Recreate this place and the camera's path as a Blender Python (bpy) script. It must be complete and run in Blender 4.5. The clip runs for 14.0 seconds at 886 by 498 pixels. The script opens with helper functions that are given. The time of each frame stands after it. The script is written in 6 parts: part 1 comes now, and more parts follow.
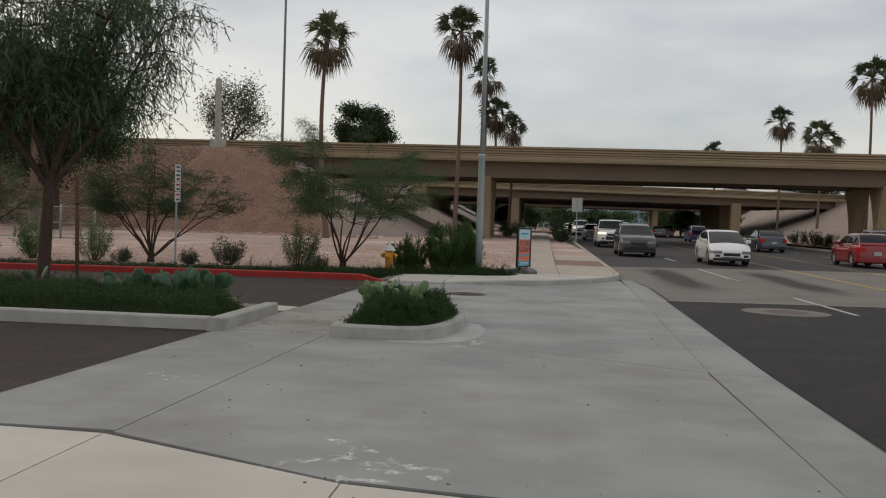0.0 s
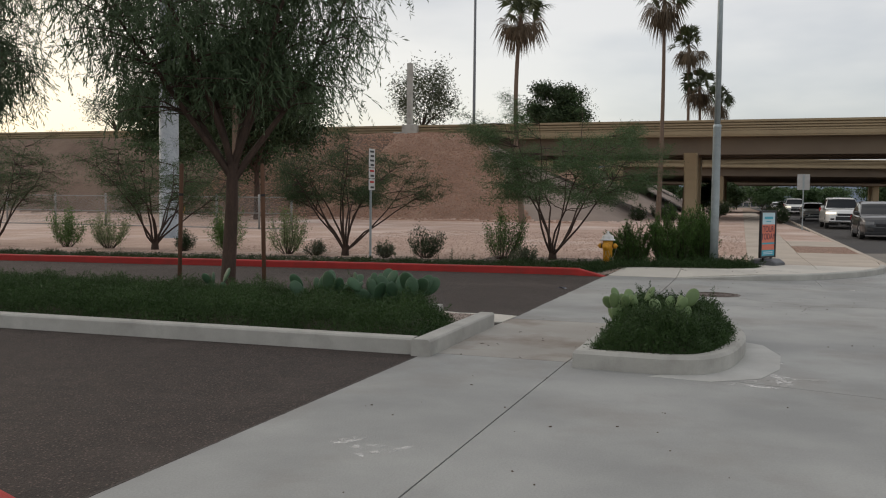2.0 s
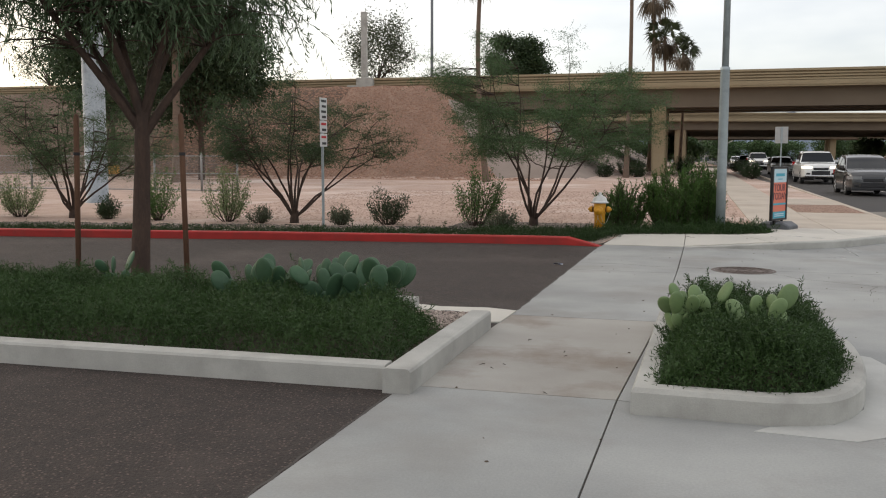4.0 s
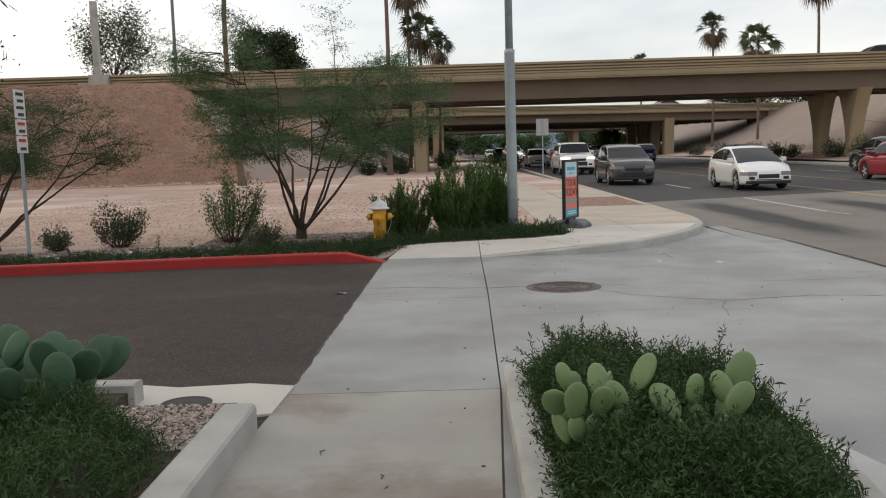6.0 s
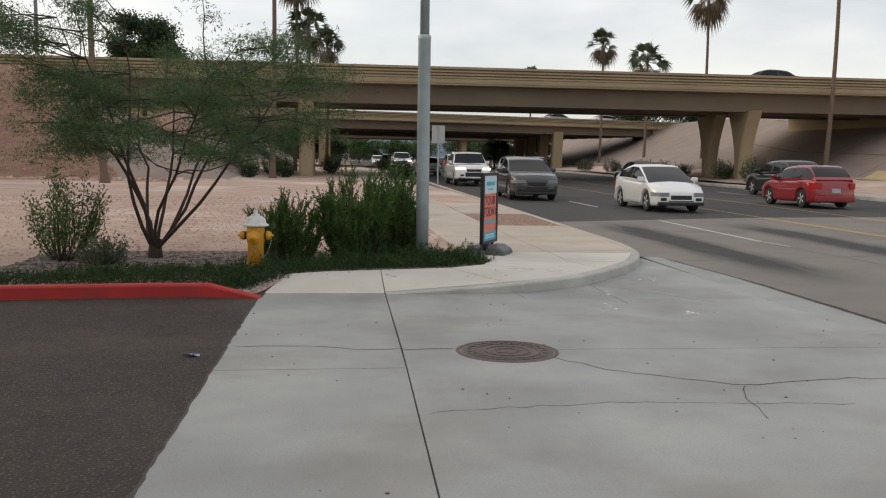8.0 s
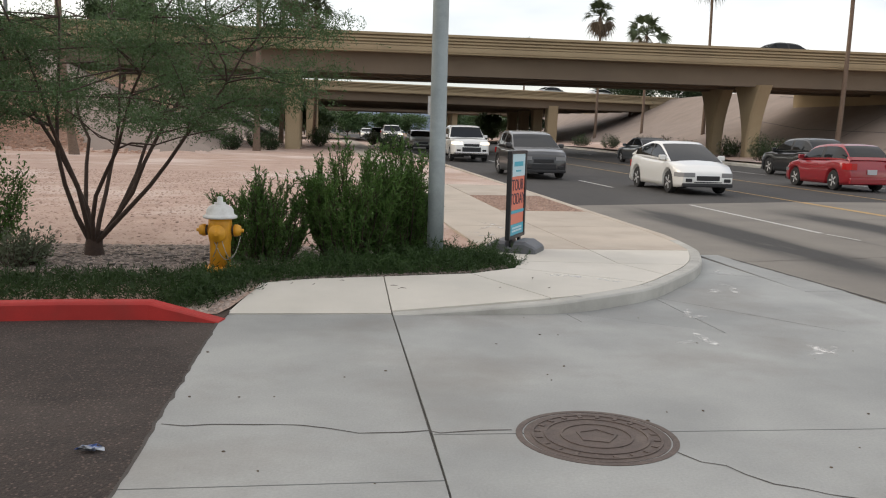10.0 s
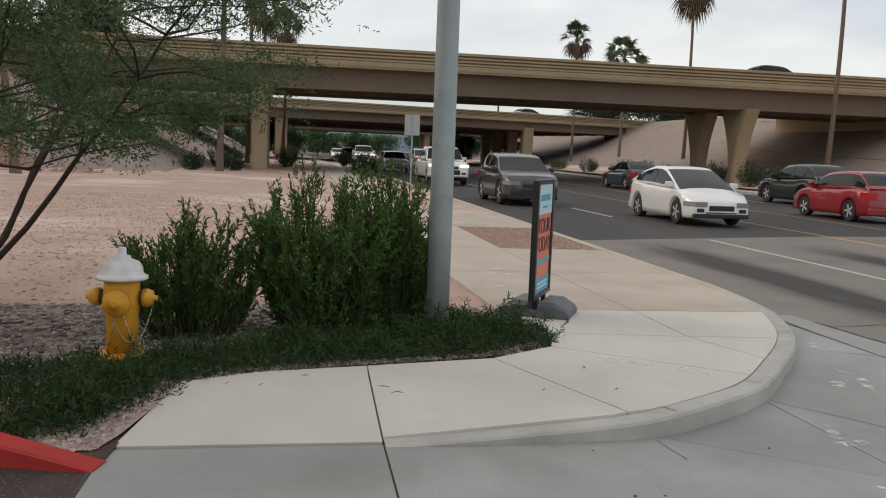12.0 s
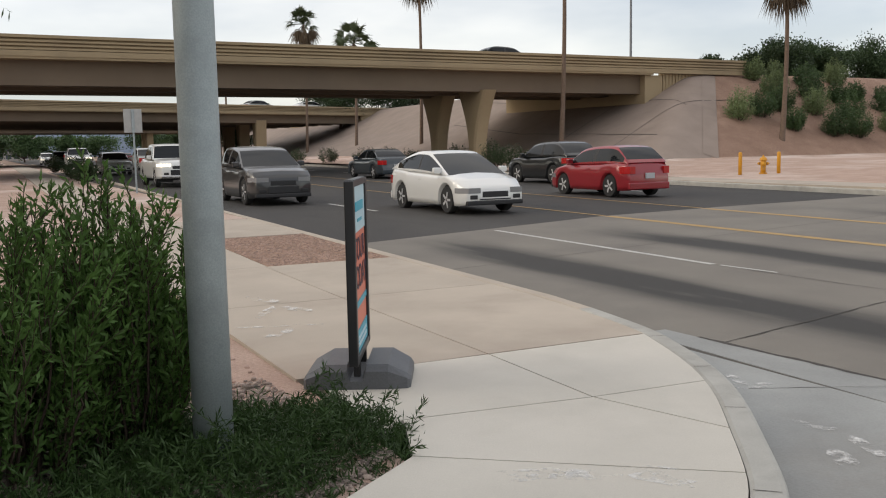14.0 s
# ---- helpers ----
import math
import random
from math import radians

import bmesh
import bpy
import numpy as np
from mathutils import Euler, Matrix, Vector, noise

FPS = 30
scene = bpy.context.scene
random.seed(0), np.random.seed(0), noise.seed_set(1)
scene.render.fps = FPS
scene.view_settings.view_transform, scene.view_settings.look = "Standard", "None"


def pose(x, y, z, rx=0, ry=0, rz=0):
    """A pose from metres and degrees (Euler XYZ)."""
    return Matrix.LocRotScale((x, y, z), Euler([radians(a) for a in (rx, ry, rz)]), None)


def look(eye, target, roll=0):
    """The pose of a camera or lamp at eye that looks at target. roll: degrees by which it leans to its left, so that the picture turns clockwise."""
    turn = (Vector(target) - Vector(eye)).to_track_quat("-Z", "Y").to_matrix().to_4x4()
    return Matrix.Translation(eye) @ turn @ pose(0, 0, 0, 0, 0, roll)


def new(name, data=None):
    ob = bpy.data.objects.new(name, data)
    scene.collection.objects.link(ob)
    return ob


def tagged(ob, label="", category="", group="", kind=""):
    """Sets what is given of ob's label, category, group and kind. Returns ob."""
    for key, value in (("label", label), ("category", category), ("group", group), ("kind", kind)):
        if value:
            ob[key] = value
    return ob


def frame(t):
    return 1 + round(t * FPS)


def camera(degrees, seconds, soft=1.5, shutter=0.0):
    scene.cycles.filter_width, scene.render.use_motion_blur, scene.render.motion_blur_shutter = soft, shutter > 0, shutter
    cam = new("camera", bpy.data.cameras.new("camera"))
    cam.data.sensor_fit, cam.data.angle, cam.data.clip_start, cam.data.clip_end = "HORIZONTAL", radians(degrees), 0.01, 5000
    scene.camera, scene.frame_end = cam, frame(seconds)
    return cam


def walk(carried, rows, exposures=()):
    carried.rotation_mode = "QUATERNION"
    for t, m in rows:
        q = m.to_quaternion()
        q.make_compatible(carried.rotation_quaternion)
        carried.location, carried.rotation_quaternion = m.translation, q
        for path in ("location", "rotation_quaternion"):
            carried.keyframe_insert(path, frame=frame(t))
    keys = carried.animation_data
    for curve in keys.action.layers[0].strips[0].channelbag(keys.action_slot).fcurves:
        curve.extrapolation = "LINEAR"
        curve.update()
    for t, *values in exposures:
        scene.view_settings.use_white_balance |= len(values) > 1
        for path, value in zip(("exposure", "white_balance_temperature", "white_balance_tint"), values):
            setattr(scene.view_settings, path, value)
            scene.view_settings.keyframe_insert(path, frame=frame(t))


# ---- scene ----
cam = camera(52.7, 14.0, soft=1.1)
METRES, EYE, TILT, LEAN, TURN = 21.1, 1.5, 0.0, 0.0, 6.4
ROWS = [
    (0.0, 0.0, 0.0, 0.0, 0.05, -1.66, -1.83),
    (0.5, -0.007, 0.0342, 0.0004, 6.5, -1.05, -2.21),
    (1.0, -0.0157, 0.0702, 0.002, 11.66, -0.42, -0.79),
    (1.5, -0.0294, 0.1036, 0.0025, 12.74, -1.5, -0.29),
    (2.0, -0.0414, 0.1369, 0.0027, 12.02, -2.99, -0.62),
    (4.5, -0.0863, 0.3109, 0.0042, 6.79, -5.78, 0.19),
    (5.0, -0.09, 0.346, 0.005, 0.85, -4.58, 0.2),
    (5.5, -0.0929, 0.3815, 0.0057, -4.67, -4.93, 1.85),
    (6.0, -0.0937, 0.4151, 0.005, -6.16, -6.02, 1.74),
    (6.5, -0.0922, 0.4517, 0.0055, -9.6, -6.35, 1.31),
    (7.0, -0.0903, 0.4831, 0.0055, -11.17, -6.52, -0.2),
    (7.5, -0.0893, 0.5219, 0.0066, -12.83, -5.53, -0.44),
    (10.0, -0.071, 0.6964, 0.0061, -14.22, -7.35, -1.51),
    (10.5, -0.065, 0.7312, 0.0067, -14.37, -5.5, -2.45),
    (11.0, -0.0574, 0.7661, 0.0064, -16.76, -5.58, -2.25),
    (11.5, -0.0535, 0.8042, 0.0062, -16.57, -5.69, -2.27),
    (12.0, -0.0497, 0.8391, 0.0061, -16.11, -5.94, -2.15),
    (12.5, -0.0457, 0.8756, 0.0062, -17.81, -6.54, -1.0),
    (13.0, -0.0373, 0.9106, 0.0058, -22.01, -6.64, 0.06),
    (13.5, -0.0286, 0.9474, 0.0057, -27.24, -5.85, 0.93),
    (14.0, -0.0161, 0.9792, 0.0052, -33.07, -6.33, 1.06),
]
walk(cam, [(t, pose(0, 0, EYE, TILT, LEAN, TURN) @ pose(METRES * x, METRES * y, METRES * z, 90 + pitch, roll, yaw)) for t, x, y, z, yaw, pitch, roll in ROWS],
     exposures=[(0.0, -0.39), (0.5, -0.44), (1.5, -0.33), (2.0, -0.2), (4.5, 0.3), (5.0, 0.18), (5.5, -0.02), (6.0, 0.16), (6.5, 0.25), (7.0, 0.07), (7.5, 0.06), (10.0, 0.42), (10.5, 0.24), (11.0, -0.02), (12.5, 0.16), (13.0, 0.2), (13.5, 0.12), (14.0, 0.22)])

# ---- overcast sky and a weak low sun behind the clouds ----
SUN_EL, SUN_AZ = 24.0, 292.0  # degrees; the azimuth runs clockwise from +y
world = bpy.data.worlds.new("overcast")
scene.world = world
world.use_nodes = True
wn, wl = world.node_tree.nodes, world.node_tree.links
wn.clear()
w_out = wn.new("ShaderNodeOutputWorld")
w_add = wn.new("ShaderNodeAddShader")
w_sky = wn.new("ShaderNodeTexSky")
w_sky.sky_type, w_sky.sun_disc = "NISHITA", False
w_sky.sun_elevation, w_sky.sun_rotation = radians(SUN_EL), radians(SUN_AZ)
w_b1, w_b2 = wn.new("ShaderNodeBackground"), wn.new("ShaderNodeBackground")
w_b1.inputs[1].default_value = 0.05
w_co, w_map = wn.new("ShaderNodeTexCoord"), wn.new("ShaderNodeMapping")
w_map.inputs["Scale"].default_value = (1.0, 1.0, 3.2)
w_n1 = wn.new("ShaderNodeTexNoise")
w_n1.inputs["Scale"].default_value, w_n1.inputs["Detail"].default_value, w_n1.inputs["Roughness"].default_value = 2.1, 5, 0.5
w_ramp = wn.new("ShaderNodeValToRGB")
w_ramp.color_ramp.elements[0].position, w_ramp.color_ramp.elements[0].color = 0.36, (0.50, 0.505, 0.53, 1)
w_ramp.color_ramp.elements[1].position, w_ramp.color_ramp.elements[1].color = 0.60, (0.90, 0.85, 0.795, 1)
wl.new(w_co.outputs["Generated"], w_map.inputs[0])
wl.new(w_map.outputs[0], w_n1.inputs["Vector"])
wl.new(w_n1.outputs[0], w_ramp.inputs[0])
# the clouds glow warm towards the hidden low sun
w_dot, w_pow, w_mix = wn.new("ShaderNodeVectorMath"), wn.new("ShaderNodeMath"), wn.new("ShaderNodeMix")
w_dot.operation = "DOT_PRODUCT"
w_dot.inputs[1].default_value = (math.sin(radians(SUN_AZ)) * math.cos(radians(8)), math.cos(radians(SUN_AZ)) * math.cos(radians(8)), math.sin(radians(8)))
w_pow.operation, w_pow.inputs[1].default_value, w_pow.use_clamp = "POWER", 5.0, True
w_max = wn.new("ShaderNodeMath")
w_max.operation, w_max.inputs[1].default_value = "MAXIMUM", 0.0
w_mix.data_type = "RGBA"
w_mix.inputs[7].default_value = (1.25, 0.98, 0.64, 1)
wl.new(w_co.outputs["Generated"], w_dot.inputs[0])
wl.new(w_dot.outputs["Value"], w_max.inputs[0])
wl.new(w_max.outputs[0], w_pow.inputs[0])
wl.new(w_pow.outputs[0], w_mix.inputs[0])
wl.new(w_ramp.outputs[0], w_mix.inputs[6])
wl.new(w_mix.outputs[2], w_b2.inputs[0])
w_sep, w_rise = wn.new("ShaderNodeSeparateXYZ"), wn.new("ShaderNodeMapRange")
w_rise.inputs[1].default_value, w_rise.inputs[2].default_value, w_rise.inputs[3].default_value, w_rise.inputs[4].default_value = 0.0, 1.0, 0.77, 1.08
wl.new(w_co.outputs["Generated"], w_sep.inputs[0])
wl.new(w_sep.outputs[2], w_rise.inputs[0])
wl.new(w_rise.outputs[0], w_b2.inputs[1])
wl.new(w_sky.outputs[0], w_b1.inputs[0])
wl.new(w_b1.outputs[0], w_add.inputs[0])
wl.new(w_b2.outputs[0], w_add.inputs[1])
wl.new(w_add.outputs[0], w_out.inputs[0])
sun = new("sun", bpy.data.lights.new("sun", "SUN"))
sun.data.energy, sun.data.angle, sun.data.color = 0.5, radians(25), (1.0, 0.93, 0.82)
saz, sel = radians(SUN_AZ), radians(SUN_EL)
sun.matrix_world = look((0, 0, 40), (-math.sin(saz) * 40 * math.cos(sel), -math.cos(saz) * 40 * math.cos(sel), 40 - 40 * math.sin(sel)))

# ---- materials ----
MATS = {}


def mat(name, c1, c2=None, rough=0.85, scale=3.0, fine=60.0, bump=0.15, metal=0.0, spec=0.4, stain=None, stain_scale=0.4, stain_amt=0.5, spread=0.22, rnd=0.0, trans=0.0, fine_amt=0.35, stretch=None, bdist=0.02, speck=0.0):
    """A noise-mottled surface: two base colours, fine grain, large stains and a relief."""
    if name in MATS:
        return MATS[name]
    m = bpy.data.materials.new(name)
    m.use_nodes = True
    n, l = m.node_tree.nodes, m.node_tree.links
    b = n["Principled BSDF"]
    b.inputs["Roughness"].default_value, b.inputs["Metallic"].default_value = rough, metal
    b.inputs["Specular IOR Level"].default_value = spec
    c2 = c2 or tuple(v * 0.8 for v in c1)
    co = n.new("ShaderNodeTexCoord")
    vec = co.outputs["Object"]
    if stretch:
        mp = n.new("ShaderNodeMapping")
        mp.inputs["Scale"].default_value = stretch
        l.new(vec, mp.inputs[0])
        vec = mp.outputs[0]

    def nz(s, d=4, r=0.55):
        t = n.new("ShaderNodeTexNoise")
        t.inputs["Scale"].default_value, t.inputs["Detail"].default_value, t.inputs["Roughness"].default_value = s, d, r
        l.new(vec, t.inputs["Vector"])
        return t.outputs[0]

    def mixc(f, a, bb, mode="MIX"):
        x = n.new("ShaderNodeMix")
        x.data_type, x.blend_type = "RGBA", mode
        for s, v in ((x.inputs[0], f), (x.inputs[6], a), (x.inputs[7], bb)):
            if hasattr(v, "links"):
                l.new(v, s)
            else:
                s.default_value = v if isinstance(v, (int, float)) else (*v, 1)
        return x.outputs[2]

    def rng(v, a, bb, c=0.0, d=1.0):
        x = n.new("ShaderNodeMapRange")
        x.inputs[1].default_value, x.inputs[2].default_value, x.inputs[3].default_value, x.inputs[4].default_value = a, bb, c, d
        l.new(v, x.inputs[0])
        return x.outputs[0]

    col = mixc(rng(nz(scale), 0.5 - spread, 0.5 + spread), c1, c2)
    grain = nz(fine, 3, 0.65)
    g = n.new("ShaderNodeMath")
    g.operation, g.inputs[1].default_value = "MULTIPLY", fine_amt
    l.new(rng(grain, 0.3, 0.7), g.inputs[0])
    col = mixc(g.outputs[0], col, tuple(v * 0.45 for v in c2))
    if stain:
        s = n.new("ShaderNodeMath")
        s.operation, s.inputs[1].default_value = "MULTIPLY", stain_amt
        l.new(rng(nz(stain_scale, 6, 0.62), 0.5, 0.72), s.inputs[0])
        col = mixc(s.outputs[0], col, stain)
    if speck:
        # pale bits of aggregate worn bare
        vo = n.new("ShaderNodeTexVoronoi")
        vo.inputs["Scale"].default_value = 34.0
        l.new(vec, vo.inputs["Vector"])
        k_ = n.new("ShaderNodeMath")
        k_.operation, k_.inputs[1].default_value = "MULTIPLY", speck
        l.new(rng(vo.outputs["Distance"], 0.12, 0.30, 1.0, 0.0), k_.inputs[0])
        col = mixc(k_.outputs[0], col, tuple(min(1.0, v * 4.0) for v in c1))
    if rnd:
        oi = n.new("ShaderNodeObjectInfo")
        geo = n.new("ShaderNodeNewGeometry")
        ad = n.new("ShaderNodeMath")
        ad.operation = "ADD"
        l.new(oi.outputs["Random"], ad.inputs[0])
        l.new(geo.outputs["Random Per Island"], ad.inputs[1])
        hs = n.new("ShaderNodeHueSaturation")
        l.new(rng(ad.outputs[0], 0.0, 2.0, 1 - rnd, 1 + rnd), hs.inputs["Value"])
        l.new(col, hs.inputs["Color"])
        col = hs.outputs[0]
    l.new(col, b.inputs["Base Color"])
    if bump:
        bp = n.new("ShaderNodeBump")
        bp.inputs["Strength"].default_value, bp.inputs["Distance"].default_value = bump, bdist
        l.new(grain, bp.inputs["Height"])
        l.new(bp.outputs[0], b.inputs["Normal"])
    if trans:
        tr, ms = n.new("ShaderNodeBsdfTranslucent"), n.new("ShaderNodeMixShader")
        l.new(col, tr.inputs[0])
        ms.inputs[0].default_value = trans
        l.new(b.outputs[0], ms.inputs[1])
        l.new(tr.outputs[0], ms.inputs[2])
        l.new(ms.outputs[0], n["Material Output"].inputs[0])
    MATS[name] = m
    return m


def plain(name, c, rough=0.5, metal=0.0, spec=0.5, emit=0.0, coat=0.0):
    if name in MATS:
        return MATS[name]
    m = bpy.data.materials.new(name)
    m.use_nodes = True
    b = m.node_tree.nodes["Principled BSDF"]
    b.inputs["Base Color"].default_value = (*c, 1)
    b.inputs["Roughness"].default_value, b.inputs["Metallic"].default_value, b.inputs["Specular IOR Level"].default_value = rough, metal, spec
    b.inputs["Coat Weight"].default_value = coat
    if emit:
        b.inputs["Emission Color"].default_value, b.inputs["Emission Strength"].default_value = (*c, 1), emit
    MATS[name] = m
    return m


M_DRIVE = mat("driveway_concrete", (0.36, 0.365, 0.35), (0.265, 0.27, 0.262), 0.8, 0.7, 60, 0.25, stain=(0.20, 0.182, 0.16), stain_scale=0.6, stain_amt=0.6, spread=0.15, rnd=0.06, fine_amt=0.2)
M_WALK = mat("new_sidewalk_concrete", (0.62, 0.585, 0.52), (0.51, 0.485, 0.43), 0.85, 0.8, 110, 0.12, stain=(0.36, 0.34, 0.30), stain_scale=0.7, stain_amt=0.35, rnd=0.05, fine_amt=0.12)
M_TAN = mat("old_sidewalk_concrete", (0.50, 0.435, 0.36), (0.405, 0.35, 0.29), 0.85, 0.9, 110, 0.15, stain=(0.27, 0.21, 0.17), stain_scale=0.6, stain_amt=0.4, rnd=0.05, fine_amt=0.15)
M_KERB = mat("kerb_concrete", (0.50, 0.49, 0.45), (0.36, 0.35, 0.32), 0.85, 2.2, 100, 0.2, stain=(0.2, 0.19, 0.17), stain_scale=1.6, stain_amt=0.55, fine_amt=0.16)
M_ASPH = mat("lot_asphalt", (0.058, 0.042, 0.035), (0.038, 0.029, 0.025), 0.85, 5, 48, 1.0, stain=(0.088, 0.07, 0.06), stain_scale=0.45, stain_amt=0.65, fine_amt=0.75, spread=0.15, speck=0.5)
M_ROAD = mat("road_asphalt", (0.058, 0.053, 0.050), (0.043, 0.040, 0.038), 0.82, 1.4, 60, 0.6, stain=(0.085, 0.078, 0.07), stain_scale=0.25, stain_amt=0.5, fine_amt=0.4, stretch=(1, 0.35, 1))
M_ROADN = mat("new_road_asphalt", (0.034, 0.030, 0.028), (0.024, 0.022, 0.021), 0.85, 3, 45, 0.9, stain=(0.06, 0.053, 0.047), stain_scale=0.8, stain_amt=0.5, fine_amt=0.5, speck=0.35)
M_RCONC = mat("road_concrete", (0.225, 0.205, 0.175), (0.175, 0.158, 0.137), 0.8, 0.6, 120, 0.2, stain=(0.12, 0.11, 0.1), stain_scale=0.35, stain_amt=0.5, fine_amt=0.2)
M_DIRTY = mat("mud_stained_concrete", (0.40, 0.385, 0.35), (0.31, 0.29, 0.26), 0.85, 1.1, 90, 0.2, stain=(0.19, 0.145, 0.11), stain_scale=0.9, stain_amt=0.95, fine_amt=0.2)
M_JOINT = mat("joint_filler", (0.14, 0.128, 0.112), (0.09, 0.082, 0.074), 0.95, 4)
M_RED = mat("red_kerb_paint", (0.46, 0.03, 0.025), (0.34, 0.025, 0.02), 0.6, 3, 90, 0.15, stain=(0.16, 0.04, 0.03), stain_scale=2.5, stain_amt=0.4, fine_amt=0.15)
M_GRAV = mat("pink_granite_gravel", (0.62, 0.455, 0.375), (0.48, 0.335, 0.265), 0.95, 1.3, 38, 0.8, stain=(0.76, 0.66, 0.60), stain_scale=0.16, stain_amt=0.85, fine_amt=0.4, bdist=0.05)
M_BANK = mat("bank_gravel", (0.47, 0.305, 0.225), (0.35, 0.22, 0.16), 0.95, 0.8, 14, 1.0, stain=(0.56, 0.38, 0.28), stain_scale=0.3, stain_amt=0.6, fine_amt=0.55, bdist=0.15)
M_PAVE = mat("slope_paving", (0.33, 0.265, 0.225), (0.27, 0.215, 0.18), 0.9, 0.7, 60, 0.2, stain=(0.2, 0.16, 0.14), stain_scale=0.3, stain_amt=0.5)
M_DIRT = mat("bare_dirt", (0.33, 0.23, 0.17), (0.24, 0.17, 0.12), 0.95, 0.4, 20, 0.6, stain=(0.38, 0.3, 0.23), stain_scale=0.05)
M_BRIDGE = mat("tan_painted_concrete", (0.40, 0.315, 0.195), (0.34, 0.265, 0.165), 0.85, 0.4, 40, 0.12, stain=(0.2, 0.16, 0.11), stain_scale=0.25, stain_amt=0.5, stretch=(1, 1, 0.3))
# the girders' darker colour holds the shade under the deck
M_GIRD = mat("shaded_girder_concrete", (0.20, 0.155, 0.11), (0.17, 0.13, 0.092), 0.85, 0.4, 40, 0.12, stain=(0.14, 0.11, 0.085), stain_scale=0.3, stain_amt=0.5)
M_STEEL = mat("galvanised_steel", (0.42, 0.475, 0.49), (0.35, 0.40, 0.415), 0.5, 8, 120, 0.08, metal=0.3, stain=(0.22, 0.24, 0.25), stain_scale=3, stain_amt=0.5)
M_BARK = mat("dark_bark", (0.10, 0.062, 0.045), (0.055, 0.036, 0.028), 0.9, 9, 45, 0.9, stretch=(1, 1, 0.3))
M_TWIG = mat("twig_bark", (0.085, 0.054, 0.04), (0.05, 0.034, 0.027), 0.9, 9, 60, 0.6)
M_PALMT = mat("palm_trunk", (0.21, 0.15, 0.11), (0.14, 0.10, 0.075), 0.9, 5, 14, 0.8, stretch=(1, 1, 2.5))
M_WOOD = mat("stake_wood", (0.19, 0.10, 0.06), (0.13, 0.068, 0.042), 0.85, 7, 60, 0.5, stretch=(1, 1, 0.15))


def leafmat(name, c, c2=None, trans=0.22, rnd=0.4, rough=0.55):
    return mat(name, c, c2 or tuple(v * 0.7 for v in c), rough, 1.5, 40, 0.0, spec=0.3, rnd=rnd, trans=trans, fine_amt=0.1)


L_WILLOW = leafmat("willow_leaf", (0.10, 0.15, 0.075))
L_MESQ = leafmat("mesquite_leaf", (0.072, 0.124, 0.047))
L_OLEA = leafmat("hopbush_leaf", (0.105, 0.195, 0.046), (0.065, 0.13, 0.03))
L_SAGE = leafmat("sage_leaf", (0.19, 0.25, 0.11))
L_COVER = leafmat("ground_cover_leaf", (0.040, 0.078, 0.021))
L_DARK = leafmat("dark_leaf", (0.045, 0.075, 0.03))
L_PALM = leafmat("palm_leaf", (0.07, 0.092, 0.042))
L_DEAD = leafmat("dead_frond", (0.125, 0.09, 0.055))
L_GREY = leafmat("eucalyptus_leaf", (0.12, 0.14, 0.085))
M_PADB = mat("blue_cactus_pad", (0.06, 0.125, 0.062), (0.045, 0.095, 0.05), 0.5, 6, 30, 0.25, rnd=0.25, fine_amt=0.15)
M_PAD = mat("cactus_pad", (0.165, 0.24, 0.095), (0.12, 0.185, 0.075), 0.5, 6, 30, 0.12, rnd=0.2, stain=(0.26, 0.36, 0.19), stain_scale=3, stain_amt=0.4, fine_amt=0.15)


def lane_dirt(m, lanes, y0, y1):
    """Oil and rubber darken the middle of each traffic lane on the concrete."""
    n, l = m.node_tree.nodes, m.node_tree.links
    b = n["Principled BSDF"]
    src = b.inputs["Base Color"].links[0].from_socket
    co, sx = n.new("ShaderNodeTexCoord"), n.new("ShaderNodeSeparateXYZ")
    l.new(co.outputs["Object"], sx.inputs[0])

    def op(kind, a, c):
        x = n.new("ShaderNodeMath")
        x.operation = kind
        for s_, v in zip(x.inputs, (a, c)):
            if isinstance(v, (int, float)):
                s_.default_value = v
            else:
                l.new(v, s_)
        return x.outputs[0]

    def fall(v, a, c):
        x = n.new("ShaderNodeMapRange")
        x.interpolation_type = "SMOOTHSTEP"
        x.inputs[1].default_value, x.inputs[2].default_value, x.inputs[3].default_value, x.inputs[4].default_value = a, c, 1, 0
        l.new(v, x.inputs[0])
        return x.outputs[0]

    mp, nz = n.new("ShaderNodeMapping"), n.new("ShaderNodeTexNoise")
    mp.inputs["Scale"].default_value = (1.6, 0.22, 1)
    nz.inputs["Scale"].default_value, nz.inputs["Detail"].default_value = 1.6, 4
    l.new(co.outputs["Object"], mp.inputs[0])
    l.new(mp.outputs[0], nz.inputs["Vector"])
    total = None
    for c in lanes:
        v = fall(op("ABSOLUTE", op("SUBTRACT", sx.outputs[0], c), 0), 0.0, 0.9)
        total = v if total is None else op("ADD", total, v)
    mid = (y0 + y1) / 2
    env = fall(op("ABSOLUTE", op("SUBTRACT", sx.outputs[1], mid), 0), (y1 - y0) * 0.18, (y1 - y0) * 0.5)
    amt = op("MULTIPLY", op("MULTIPLY", total, env), op("MULTIPLY", nz.outputs[0], 2.7))
    mx = n.new("ShaderNodeMix")
    mx.data_type = "RGBA"
    mx.clamp_factor = True
    l.new(amt, mx.inputs[0])
    l.new(src, mx.inputs[6])
    mx.inputs[7].default_value = (0.04, 0.037, 0.034, 1)
    l.new(mx.outputs[2], b.inputs["Base Color"])


lane_dirt(M_RCONC, (4.15, 7.65, 15.0, 18.4), 22.5, 35.5)


